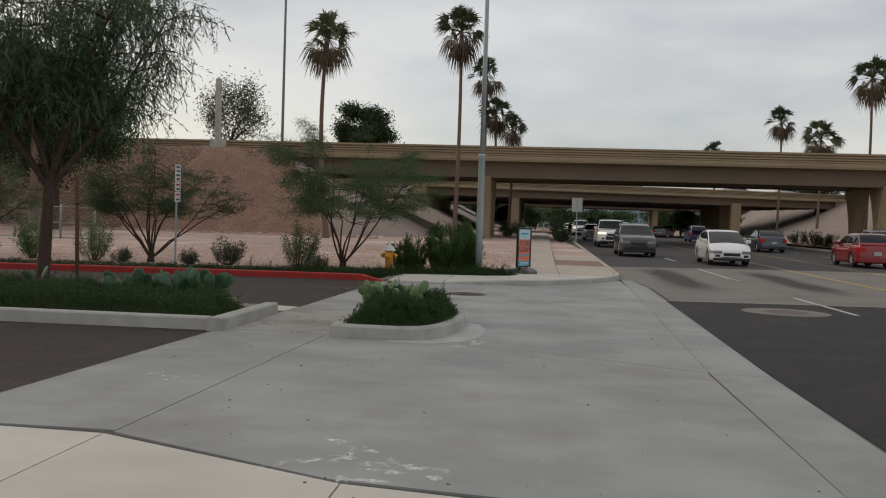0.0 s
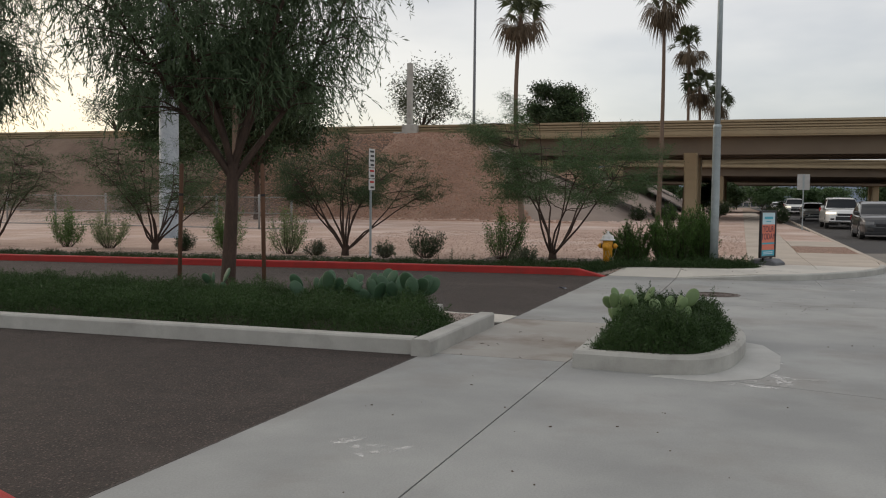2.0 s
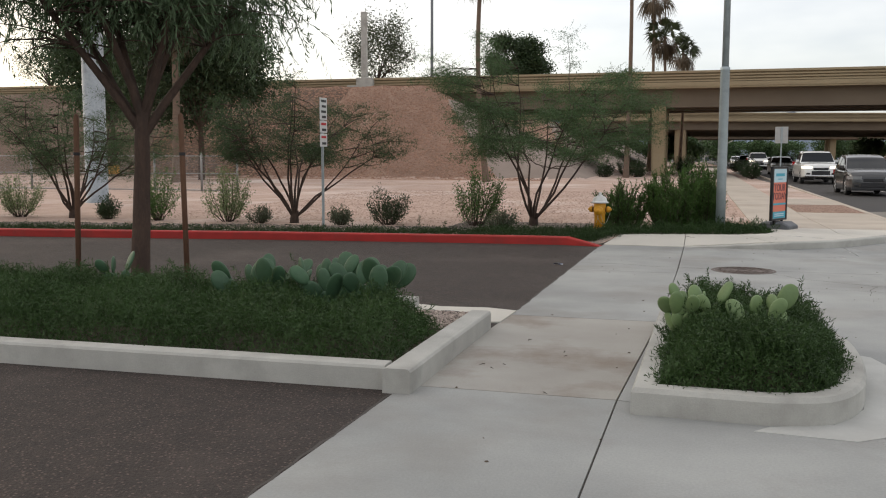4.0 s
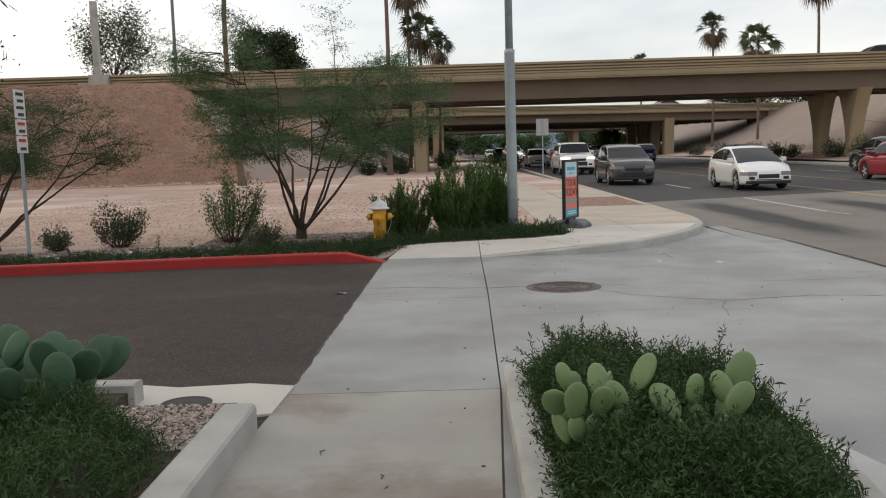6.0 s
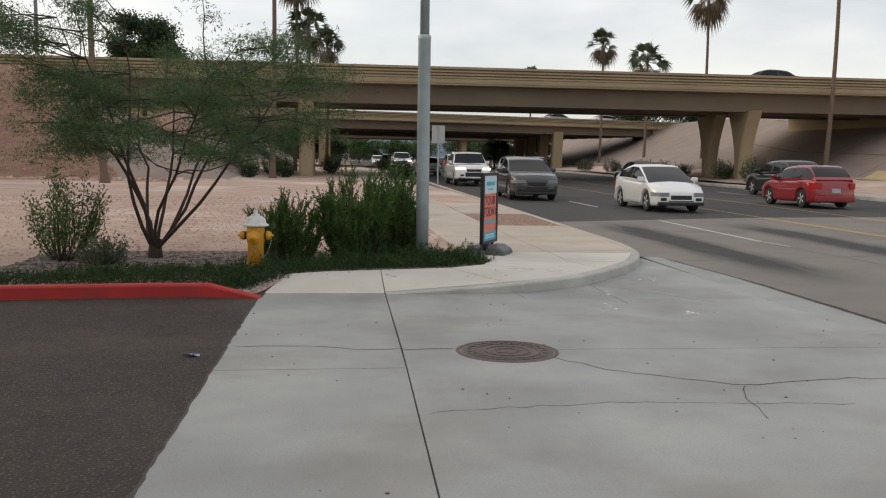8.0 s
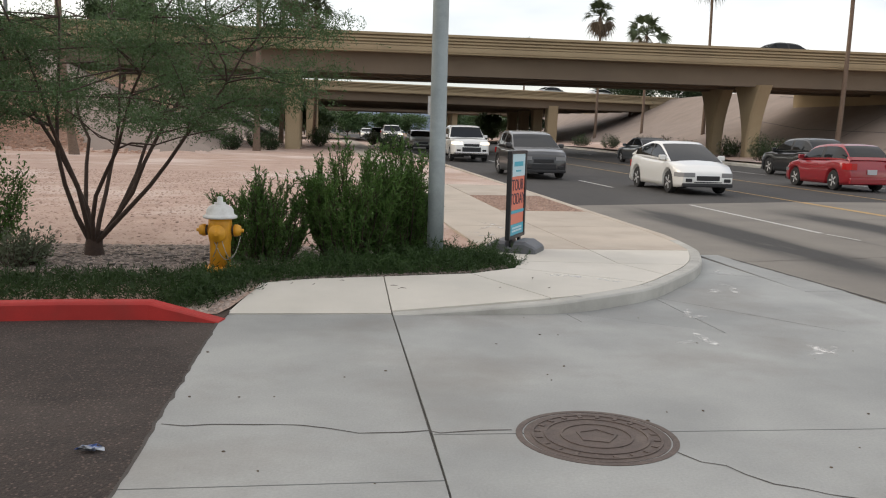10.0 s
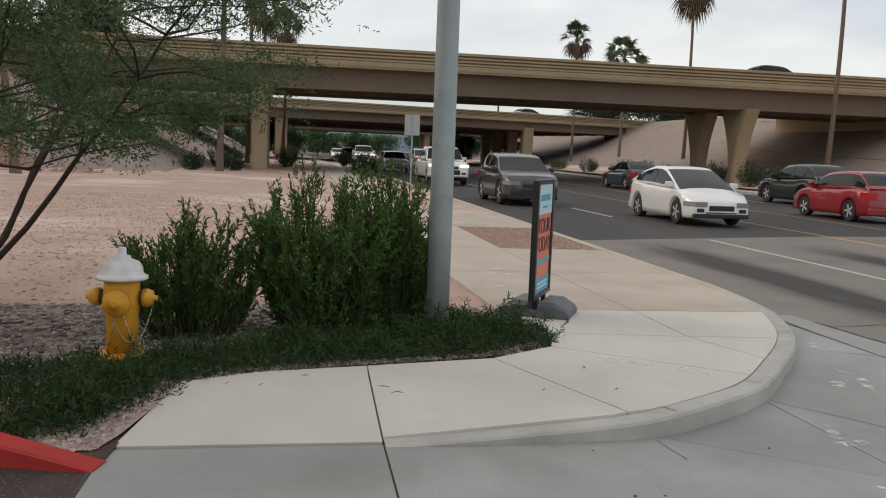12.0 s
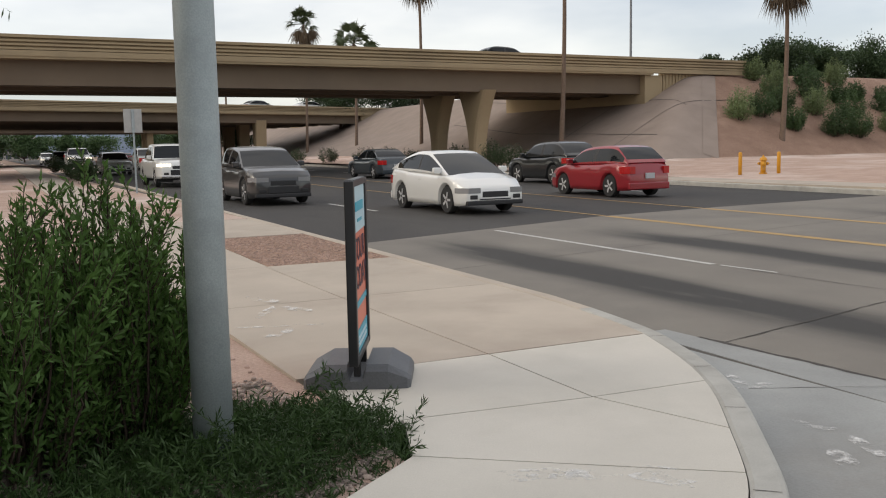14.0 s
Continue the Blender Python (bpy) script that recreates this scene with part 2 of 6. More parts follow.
# ---- building helpers ----
def quick(name, verts, faces, material, parent=None, smooth=False):
    """One mesh object out of arrays of vertices and equal-sided faces."""
    me = bpy.data.meshes.new(name)
    v = np.asarray(verts, dtype=np.float32).reshape(-1, 3)
    f = np.asarray(faces, dtype=np.int32)
    me.vertices.add(len(v))
    me.vertices.foreach_set("co", v.ravel())
    k = f.shape[1]
    me.loops.add(f.size)
    me.loops.foreach_set("vertex_index", f.ravel())
    me.polygons.add(len(f))
    me.polygons.foreach_set("loop_start", np.arange(0, f.size, k, dtype=np.int32))
    me.polygons.foreach_set("loop_total", np.full(len(f), k, dtype=np.int32))
    if smooth:
        me.polygons.foreach_set("use_smooth", np.ones(len(f), dtype=bool))
    me.update(calc_edges=True)
    me.materials.append(material)
    ob = new(name, me)
    ob.parent = parent
    return ob


def part(name, bm, material, parent=None, label="", smooth=False):
    bmesh.ops.recalc_face_normals(bm, faces=bm.faces)
    me = bpy.data.meshes.new(name)
    bm.to_mesh(me)
    bm.free()
    me.materials.append(material)
    if smooth:
        for p in me.polygons:
            p.use_smooth = True
    ob = new(name, me)
    ob.parent = parent
    if label:
        ob["label"] = label
    return ob


def thing(name, label, category, m=None, group="", kind=""):
    ob = new(name)
    ob.empty_display_size = 0.2
    if m is not None:
        ob.matrix_world = m
    return tagged(ob, label, category, group, kind)


def box(bm, x0, x1, y0, y1, z0, z1, bevel=0.0):
    vs = bmesh.ops.create_cube(bm, size=1.0)["verts"]
    for v in vs:
        v.co = Vector(((x0 + x1) / 2 + v.co.x * (x1 - x0), (y0 + y1) / 2 + v.co.y * (y1 - y0), (z0 + z1) / 2 + v.co.z * (z1 - z0)))
    if bevel:
        es = list({e for v in vs for e in v.link_edges})
        bmesh.ops.bevel(bm, geom=es, offset=bevel, segments=2, affect="EDGES", profile=0.6)
    return bm


def boxm(*a, bevel=0.0):
    return box(bmesh.new(), *a, bevel=bevel)


def prism(bm, poly, z0, z1):
    """A flat slab over a polygon; z1 may be a function of x and y."""
    zt = z1 if callable(z1) else (lambda x, y: z1)
    lo = [bm.verts.new((x, y, z0)) for x, y in poly]
    hi = [bm.verts.new((x, y, zt(x, y))) for x, y in poly]
    bm.faces.new(hi)
    bm.faces.new(lo[::-1])
    n = len(poly)
    for i in range(n):
        bm.faces.new((lo[i], lo[(i + 1) % n], hi[(i + 1) % n], hi[i]))
    return bm


def lathe(bm, profile, n=20, origin=(0, 0, 0)):
    rings = []
    for r, z in profile:
        rings.append([bm.verts.new((origin[0] + r * math.cos(2 * math.pi * i / n), origin[1] + r * math.sin(2 * math.pi * i / n), origin[2] + z)) for i in range(n)])
    for a, b in zip(rings, rings[1:]):
        for i in range(n):
            bm.faces.new((a[i], a[(i + 1) % n], b[(i + 1) % n], b[i]))
    bm.faces.new(rings[0][::-1])
    bm.faces.new(rings[-1])
    return bm


def tube_data(pts, radii, n=6):
    """Vertices and quads of a tapering tube along points."""
    P = np.array(pts, dtype=float)
    R = np.array(radii, dtype=float)
    T = np.gradient(P, axis=0)
    T /= np.linalg.norm(T, axis=1)[:, None] + 1e-9
    ref = np.array([0.0, 0, 1]) if abs(T[0, 2]) < 0.8 else np.array([1.0, 0, 0])
    U = np.cross(T, ref)
    U /= np.linalg.norm(U, axis=1)[:, None] + 1e-9
    W = np.cross(T, U)
    a = np.linspace(0, 2 * math.pi, n, endpoint=False)
    V = P[:, None, :] + R[:, None, None] * (np.cos(a)[None, :, None] * U[:, None, :] + np.sin(a)[None, :, None] * W[:, None, :])
    k = len(P)
    F = [(i * n + j, i * n + (j + 1) % n, (i + 1) * n + (j + 1) % n, (i + 1) * n + j) for i in range(k - 1) for j in range(n)]
    return V.reshape(-1, 3), np.array(F)


class Soup:
    """Collects quads of many small pieces for one mesh."""

    def __init__(self):
        self.v, self.f, self.n = [], [], 0

    def add(self, v, f):
        self.v.append(np.asarray(v).reshape(-1, 3))
        self.f.append(np.asarray(f) + self.n)
        self.n += len(self.v[-1])

    def tube(self, pts, radii, n=6):
        self.add(*tube_data(pts, radii, n))

    def make(self, name, material, parent=None, smooth=False):
        return quick(name, np.concatenate(self.v), np.concatenate(self.f), material, parent, smooth)


def leaf_quads(rng, P, D, length, width, jitter=0.35):
    """Pointed, slightly folded leaves at P along D: two quads each."""
    n = len(P)
    D = D + rng.normal(0, jitter, (n, 3))
    D /= np.linalg.norm(D, axis=1)[:, None] + 1e-9
    S = np.cross(D, rng.normal(0, 1, (n, 3)))
    S /= np.linalg.norm(S, axis=1)[:, None] + 1e-9
    N = np.cross(D, S)
    L = length * rng.uniform(0.65, 1.3, (n, 1))
    W = width * rng.uniform(0.7, 1.3, (n, 1))
    base, tip = P, P + D * L + N * L * 0.08
    mid = P + D * L * 0.5
    a, b = mid + S * W * 0.5 + N * W * 0.25, mid - S * W * 0.5 + N * W * 0.25
    V = np.stack([base, a, tip, b], axis=1).reshape(-1, 3)
    F = np.arange(4 * n).reshape(n, 4)
    return V, F


def grid_mesh(name, xs, ys, zf, material, parent=None, smooth=True):
    X, Y = np.meshgrid(xs, ys)
    Z = zf(X, Y)
    V = np.stack([X, Y, Z], axis=-1).reshape(-1, 3)
    nx, ny = len(xs), len(ys)
    i, j = np.meshgrid(np.arange(nx - 1), np.arange(ny - 1))
    a = (j * nx + i).ravel()
    return quick(name, V, np.stack([a, a + 1, a + nx + 1, a + nx], axis=1), material, parent, smooth)


def grade(y):
    """The street climbs gently towards the bridges."""
    return 0.008 * np.clip(np.asarray(y, dtype=float) - 28, 0, 70)


# ---- ground, road and paving ----
ground = grid_mesh("ground", np.array([-3000, -800, -200, -60, -30, -10, 2.0, 21, 40, 60, 200, 800, 3000.0]), np.array([-3000, -800, -100, -20, 0, 20, 28, 98, 200, 400, 800, 3000.0]), lambda X, Y: grade(Y) - 0.16, M_DIRT, smooth=False)
tagged(ground, "bare tan desert ground reaching the horizon", "ground", kind="structure")
STREETY = np.array([-60, 0, 19.4, 28, 60, 98, 200, 420.0])
road = grid_mesh("road", np.array([2.3, 20.4]), STREETY, lambda X, Y: grade(Y) - 0.02, M_ROAD, smooth=False)
tagged(road, "dark asphalt street with worn lane lines", "road", kind="structure")


def sheet(name, poly, z0, z1, material, label, category, parent=None):
    ob = part(name, prism(bmesh.new(), poly, z0, z1), material, parent)
    if parent is None:
        tagged(ob, label, category, kind="structure")
    return ob


sheet("new_asphalt", [(2.44, -60), (20.28, -60), (20.28, 21.5), (2.47, 19.5)], -0.1, -0.015, M_ROADN, "fresh near-black asphalt patch on the street", "road")
band = sheet("road_concrete_band", [(2.45, 19.6), (20.3, 21.6), (20.3, 28), (2.2, 28), (2.2, 26.75), (2.45, 26.62)], -0.1, lambda x, y: float(grade(y)) - 0.014, M_RCONC, "grey concrete intersection paving with tyre-dark streaks", "road")
sheet("band_panel", [(2.25, 28), (20.3, 28), (20.3, 37.9), (13.5, 37.4), (9.6, 36.9), (2.25, 34.55)], -0.1, lambda x, y: float(grade(y)) - 0.014, M_RCONC, "", "", band)
XA = [(-4.42, -10), (-4.40, 6.0), (-4.25, 11.4), (-4.12, 13.9), (-4.08, 14.7), (-3.95, 22.4)]
sheet("parking_lot", [(-70, -10)] + XA + [(-3.95, 22.45), (-4.6, 22.4), (-20, 20.2), (-70, 12.5)], -0.14, -0.004, M_ASPH, "dark brown-grey asphalt parking lane", "pavement")
driveway = sheet("driveway", [(-4.40, 5.0), (2.45, 4.0), (2.45, 19.6), (2.75, 24.0), (2.4, 26.4), (-4.0, 23.6)] + XA[:1:-1], -0.14, -0.014, M_JOINT, "pale grey concrete driveway apron with joints", "pavement")


def xj(y):
    return float(np.interp(y, [5.5, 11.4, 14.4, 19.2, 24.5], [-2.89, -2.78, -2.62, -2.50, -2.43]))


def inset(poly, g):
    """The polygon with every edge moved inwards by g."""
    n = len(poly)
    area = sum(poly[i][0] * poly[(i + 1) % n][1] - poly[(i + 1) % n][0] * poly[i][1] for i in range(n))
    sg = 1 if area > 0 else -1
    out = []
    for i in range(n):
        p0, p1, p2 = Vector(poly[i - 1]), Vector(poly[i]), Vector(poly[(i + 1) % n])
        d1, d2 = (p1 - p0).normalized(), (p2 - p1).normalized()
        n1, n2 = Vector((-d1.y, d1.x)) * sg, Vector((-d2.y, d2.x)) * sg
        m = n1 + n2
        k = g / max(0.35, (1 + n1.dot(n2)))
        out.append((p1.x + m.x * k, p1.y + m.y * k))
    return out


def slab(poly, z0, z1, material, parent, gap=0.006):
    """One concrete panel, half a joint short on every side."""
    return part("slab", prism(bmesh.new(), inset(poly, gap), z0, z1), material, parent)


def gi(y):
    return 1.78 + max(0, y - 9) * 0.031


def go(y):
    return 2.42 + max(0, y - 9) * 0.021


for a, b, xa, xb in ((5.85, 11.46, -4.40, -4.25), (11.46, 14.48, -4.25, -4.09), (14.48, 18.45, -4.09, -4.03), (18.45, 22.35, -4.03, -3.95)):
    slab([(xa, a), (xj(a), a), (xj(b), b), (xb, b)], -0.05, 0.0, M_DRIVE if a != 11.46 else M_DIRTY, driveway)
slab([(xj(5.8), 5.8), (-1.2, 5.03), (1.78, 4.6), (1.78, 9.7), (-0.1, 10.75), (xj(11.46), 11.46)], -0.05, 0.0, M_DRIVE, driveway)
slab([(xj(11.46), 11.46), (-0.1, 10.75), (gi(9.7), 9.7), (gi(19), 19.0), (xj(19.1), 19.1), (xj(14.4), 14.4)], -0.05, 0.0, M_DRIVE, driveway)
slab([(xj(19.1), 19.1), (gi(19), 19.0), (gi(20.8), 20.8), (0.34, 21.54), (-0.79, 22.4), (xj(22.35), 22.35)], -0.05, 0.0, M_DRIVE, driveway)
slab([(-0.79, 22.4), (0.34, 21.54), (0.32, 23.5), (-0.4, 23.1)], -0.05, -0.002, M_DRIVE, driveway)
slab([(0.34, 21.54), (gi(20.8), 20.8), (gi(23.6), 23.6), (2.2, 26.9), (1.8, 26.9), (0.9, 24.3), (0.32, 23.5)], -0.05, -0.003, M_DRIVE, driveway)
for a, b in ((-8, 4.6), (4.6, 9.7), (9.7, 15), (15, 19.6), (19.6, 23.6)):
    slab([(gi(a), a), (go(a), a), (go(b), b), (gi(b), b)], -0.05, -0.008, M_DRIVE, driveway)
slab([(gi(23.6), 23.6), (2.75, 23.6), (2.6, 26.6), (2.3, 26.6)], -0.05, -0.008, M_DRIVE, driveway)

near_walk = sheet("near_sidewalk", [(-7.5, -10), (1.75, -10), (1.75, 4.5), (-1.2, 4.98), (-2.85, 5.75), (-4.4, 5.82), (-4.42, 6.1), (-5.1, 6.2), (-6.0, 6.4), (-7.5, 6.72)], -0.14, -0.02, M_JOINT, "pale concrete sidewalk slabs", "pavement")
slab([(-2.92, 5.74), (-2.92, 2.0), (-1.1, 2.0), (-1.1, 4.95)], -0.05, 0.004, M_WALK, near_walk)
slab([(-1.1, 4.95), (-1.1, 2.0), (1.75, 2.0), (1.75, 4.5)], -0.05, 0.004, M_WALK, near_walk)
slab([(-4.3, 5.8), (-4.3, 2.0), (-2.92, 2.0), (-2.92, 5.74)], -0.05, 0.004, M_WALK, near_walk)
for a in (-10, -6, -2):
    slab([(-2.92, a), (-0.6, a), (-0.6, a + 4), (-2.92, a + 4)], -0.05, 0.004, M_WALK, near_walk)
    slab([(-0.6, a), (1.75, a), (1.75, a + 4), (-0.6, a + 4)], -0.05, 0.004, M_WALK, near_walk)
    slab([(-7.4, a), (-2.92, a), (-2.92, a + 4), (-7.4, a + 4)], -0.05, 0.004, M_WALK, near_walk)


def kerb(name, line, width, z0, z1, material, label, side=1, drop=0.0, parent=None, lift=None):
    """A kerb along a line of points with a rounded top edge; drop lowers the last stretch to the ground."""
    P = [Vector((x, y, 0)) for x, y in line]
    prof = [(0.0, z0), (0.0, z1 - 0.025), (0.012, z1 - 0.006), (0.03, z1), (width - 0.02, z1), (width, z1 - 0.012), (width, z0)]
    bm = bmesh.new()
    rings = []
    for i, p in enumerate(P):
        t = (P[min(i + 1, len(P) - 1)] - P[max(i - 1, 0)]).normalized()
        nrm = Vector((-t.y, t.x, 0)) * side
        k = 1.0 if not drop or i < len(P) - 1 else drop
        k = lift(p.x, p.y) if lift else k
        rings.append([bm.verts.new(p + nrm * u + Vector((0, 0, z0 + (zz - z0) * k + float(grade(p.y))))) for u, zz in prof])
    for a, b in zip(rings, rings[1:]):
        for i in range(len(prof) - 1):
            bm.faces.new((a[i], a[i + 1], b[i + 1], b[i]))
    bm.faces.new(rings[0])
    bm.faces.new(rings[-1][::-1])
    ob = part(name, bm, material, parent)
    if parent is None:
        tagged(ob, label, "kerb", kind="structure")
    return ob


def cat(points, k=6):
    """A smooth line through points."""
    P = [Vector(p) for p in points]
    out = []
    for i in range(len(P) - 1):
        a, b, c, d = P[max(i - 1, 0)], P[i], P[i + 1], P[min(i + 2, len(P) - 1)]
        for j in range(k):
            t = j / k
            out.append(0.5 * (2 * b + (c - a) * t + (2 * a - 5 * b + 4 * c - d) * t * t + (3 * b - a - 3 * c + d) * t ** 3))
    out.append(P[-1])
    return [tuple(p) for p in out]


kerb("far_red_kerb", [(-60, 14.2), (-40, 17.2), (-19, 20.35), (-14.5, 20.95), (-10.3, 21.6), (-6.5, 22.03), (-5.2, 22.15), (-4.55, 22.15), (-3.95, 22.0)], 0.16, -0.1, 0.15, M_RED, "red-painted concrete kerb along the parking lane", drop=0.45)
kerb("near_red_kerb", [(-9.5, 7.3), (-8.0, 6.98), (-6.5, 6.68), (-5.4, 6.46), (-5.12, 6.40), (-4.9, 6.37), (-4.65, 6.33), (-4.42, 6.29)], 0.16, -0.1, 0.15, M_RED, "red-painted concrete kerb sloping down to the drive", side=-1, lift=lambda x, y: 1.0 - 0.58 * min(1.0, max(0.0, (x + 5.12) / 0.7)))
CORNER = cat([(-2.45, 22.3), (-1.7, 22.31), (-0.85, 22.38), (-0.25, 22.7), (0.30, 23.12), (0.87, 23.82), (1.3, 24.4), (1.62, 24.95), (1.9, 25.6), (2.1, 26.2), (2.27, 27.2)])
kerb("street_kerb", [(2.27, 27.2)] + [(2.36, y) for y in range(28, 160, 4)], 0.16, -0.1, 0.13, M_TAN, "tan worn concrete kerb along the street", side=1)
kerb("corner_kerb", CORNER, 0.16, -0.1, 0.13, M_KERB, "pale concrete kerb rounding the street corner", side=1, lift=lambda x, y: 0.46 + 0.54 * min(1.0, max(0.0, (x + 2.4) / 1.8)))
kerb("far_side_kerb", [(20.3, y) for y in range(-40, 240, 4)], 0.16, -0.1, 0.14, M_KERB, "concrete kerb on the far side of the street", side=-1)

# corner sidewalk, rising from the driveway to kerb height
inner = [(x - 0.114, y + 0.114) for x, y in CORNER if x > -0.86]


def rise(x, y):
    k = 0.12 + 0.88 * min(1.0, max(0.0, (x + 2.4) / 1.5))
    return 0.125 * min(1.0, max(k, (y - 22.35) / 0.9)) if x > -2.4 else 0.125 * min(1.0, max(0.0, (y - 22.35) / 0.9))


corner_walk = sheet("corner_sidewalk", [(-3.88, 22.42), (-2.5, 22.42), (-1.0, 22.5)] + inner[:-4] + [(1.93, 26.05), (-0.8, 26.05), (-0.85, 24.5), (-1.5, 24.0), (-2.5, 23.7), (-3.65, 23.35)], -0.1, 0.0, M_JOINT, "pale concrete corner sidewalk with tooled joints", "sidewalk")
slab([(-3.93, 22.38), (xj(22.4), 22.38), (xj(23.7), 23.72), (-3.2, 23.55), (-3.68, 23.3)], -0.05, rise, M_WALK, corner_walk)
slab([(xj(22.4), 22.44), (-1.05, 22.49), (-0.95, 22.52), (-1.47, 23.95), (xj(23.7), 23.72)], -0.05, rise, M_WALK, corner_walk)
def rim(y0, y1):
    xs, ys = [p[0] for p in inner], [p[1] for p in inner]
    ends = [(float(np.interp(y, ys, xs)), y) for y in (y0, y1)]
    return ends[:1] + [p for p in inner if y0 + 0.05 < p[1] < y1 - 0.05] + ends[1:]


slab([(-0.95, 22.52)] + rim(22.56, 23.40) + [(-0.9, 24.36), (-1.47, 23.95)], -0.05, rise, M_WALK, corner_walk)
slab(rim(23.40, 23.92) + [(0.48, 24.77), (-0.7, 24.92), (-0.9, 24.36)], -0.05, 0.125, M_WALK, corner_walk)
slab(rim(23.92, 24.72) + [(0.48, 24.77)], -0.05, 0.125, M_WALK, corner_walk)
slab(rim(24.72, 26.05) + [ (0.5, 26.07), (0.48, 24.77)], -0.05, 0.125, M_WALK, corner_walk)
slab([(0.5, 26.07), (-0.86, 26.1), (-0.86, 24.8), (-0.7, 24.92), (0.48, 24.77)], -0.05, 0.125, M_WALK, corner_walk)
tan_walk = sheet("street_sidewalk", [(-0.9, 26.05), (1.92, 26.05), (2.02, 26.6), (2.1, 27.2), (2.2, 28.4), (2.2, 60), (2.2, 150), (-0.96, 150), (-0.96, 29)], -0.1, lambda x, y: float(grade(y)) + 0.07, M_JOINT, "long tan concrete sidewalk beside the street", "sidewalk")


def gup(d):
    return lambda x, y: float(grade(y)) + d


slab([(-0.95, 26.08), (0.5, 26.08), (0.45, 29), (-1.0, 29)], 0, gup(0.125), M_TAN, tan_walk)
slab([(0.5, 26.08), (1.93, 26.06), (2.03, 26.6), (2.11, 27.2), (2.19, 28.2), (2.19, 29), (0.45, 29)], 0, gup(0.125), M_TAN, tan_walk)
slab([(-1.0, 29), (0.45, 29), (0.42, 31.75), (-1.0, 31.75)], 0, gup(0.125), M_TAN, tan_walk)
slab([(0.45, 29), (2.19, 29), (2.19, 31.75), (0.42, 31.75)], 0, gup(0.125), M_TAN, tan_walk)
yy = 31.75
while yy < 140:
    slab([(-1.0, yy), (0.45, yy), (0.45, yy + 3), (-1.0, yy + 3)], 0, gup(0.125), M_TAN, tan_walk)
    yy += 3
slab([(0.47, 35.7), (2.2, 35.7), (2.2, 39.5), (0.47, 39.5)], 0, gup(0.123), M_TAN, tan_walk)
sheet("gravel_strip", [(0.47, 31.77), (2.19, 31.77), (2.19, 35.65), (0.47, 35.65)], 0, gup(0.118), M_BANK, "reddish gravel strip between sidewalk and kerb", "gravel")
sheet("gravel_strip_far", [(0.47, 39.6), (2.19, 39.6), (2.19, 150), (0.47, 150)], 0, gup(0.118), M_GRAV, "pink gravel strip between sidewalk and kerb", "gravel")
far_walk = sheet("far_sidewalk", [(20.48, -40), (22.6, -40), (22.6, 240), (20.48, 240)], -0.1, gup(0.135), M_TAN, "tan concrete sidewalk across the street", "sidewalk")


# ---- gravel yard and bridge embankments, left of the street ----
def sstep(v, a, b):
    t = np.clip((v - a) / (b - a), 0, 1)
    return t * t * (3 - 2 * t)


def soft_min(a, b, k=0.7):
    h = np.clip(0.5 + 0.5 * (b - a) / k, 0, 1)
    return b * (1 - h) + a * h - k * h * (1 - h)


def bumpy(X, Y, s, amp):
    return amp * (np.sin(X * s * 1.7 + 1.3 * np.sin(Y * s)) * np.sin(Y * s * 1.3 + 1.1 * np.sin(X * s * 0.8)))


def left_z(X, Y):
    base = grade(Y) + 0.10 + bumpy(X, Y, 0.9, 0.012)
    e1 = soft_min(soft_min((Y - 58.8) * 0.66, (-8.3 - X) * 0.50), (86.5 - Y) * 0.66 + 0 * X)
    e1 = np.where(Y > 71, np.minimum(e1, np.where(X > -21.8, (-8.3 - X) * 0.42, e1)), e1)
    e1 = soft_min(e1, 6.55 + 0 * X, 0.5)
    e2 = soft_min(soft_min((Y - 103) * 0.6, (-8.6 - X) * 0.5), 6.4 + 0 * X)
    e = np.maximum(np.maximum(e1, e2), 0)
    return base + e + np.where(e > 0.3, bumpy(X, Y, 1.1, 0.05), 0)


xs = np.concatenate([np.linspace(-220, -60, 12), np.linspace(-55, -32, 40), np.linspace(-31.7, -4.7, 150), np.linspace(-4.55, -0.93, 40)])
ts = np.concatenate([np.linspace(0, 4, 24), np.linspace(4.6, 34, 50), np.linspace(34.2, 62, 150), np.linspace(63, 125, 50), [150, 178.0]])


# the yard's near border follows the red kerb and the corner sidewalk
def yard_grid():
    X, T = np.meshgrid(xs, ts)
    y0 = np.interp(X, [-60, -40, -19, -14.5, -10.3, -6.5, -5.2, -4.3, -3.98, -3.66, -3.2, -2.49, -1.49, -0.95], [14.3, 17.3, 20.45, 21.05, 21.7, 22.13, 22.25, 22.25, 22.3, 23.25, 23.48, 23.62, 23.88, 24.28])
    Y = y0 + T * (200.0 - y0) / 178.0
    Z = left_z(X, Y)
    Z = np.where((X > -4.6) & (Y < 23.6), np.minimum(Z, 0.02 + 0.09 * sstep(Y, 22.3, 23.3)), Z)
    return X, Y, Z


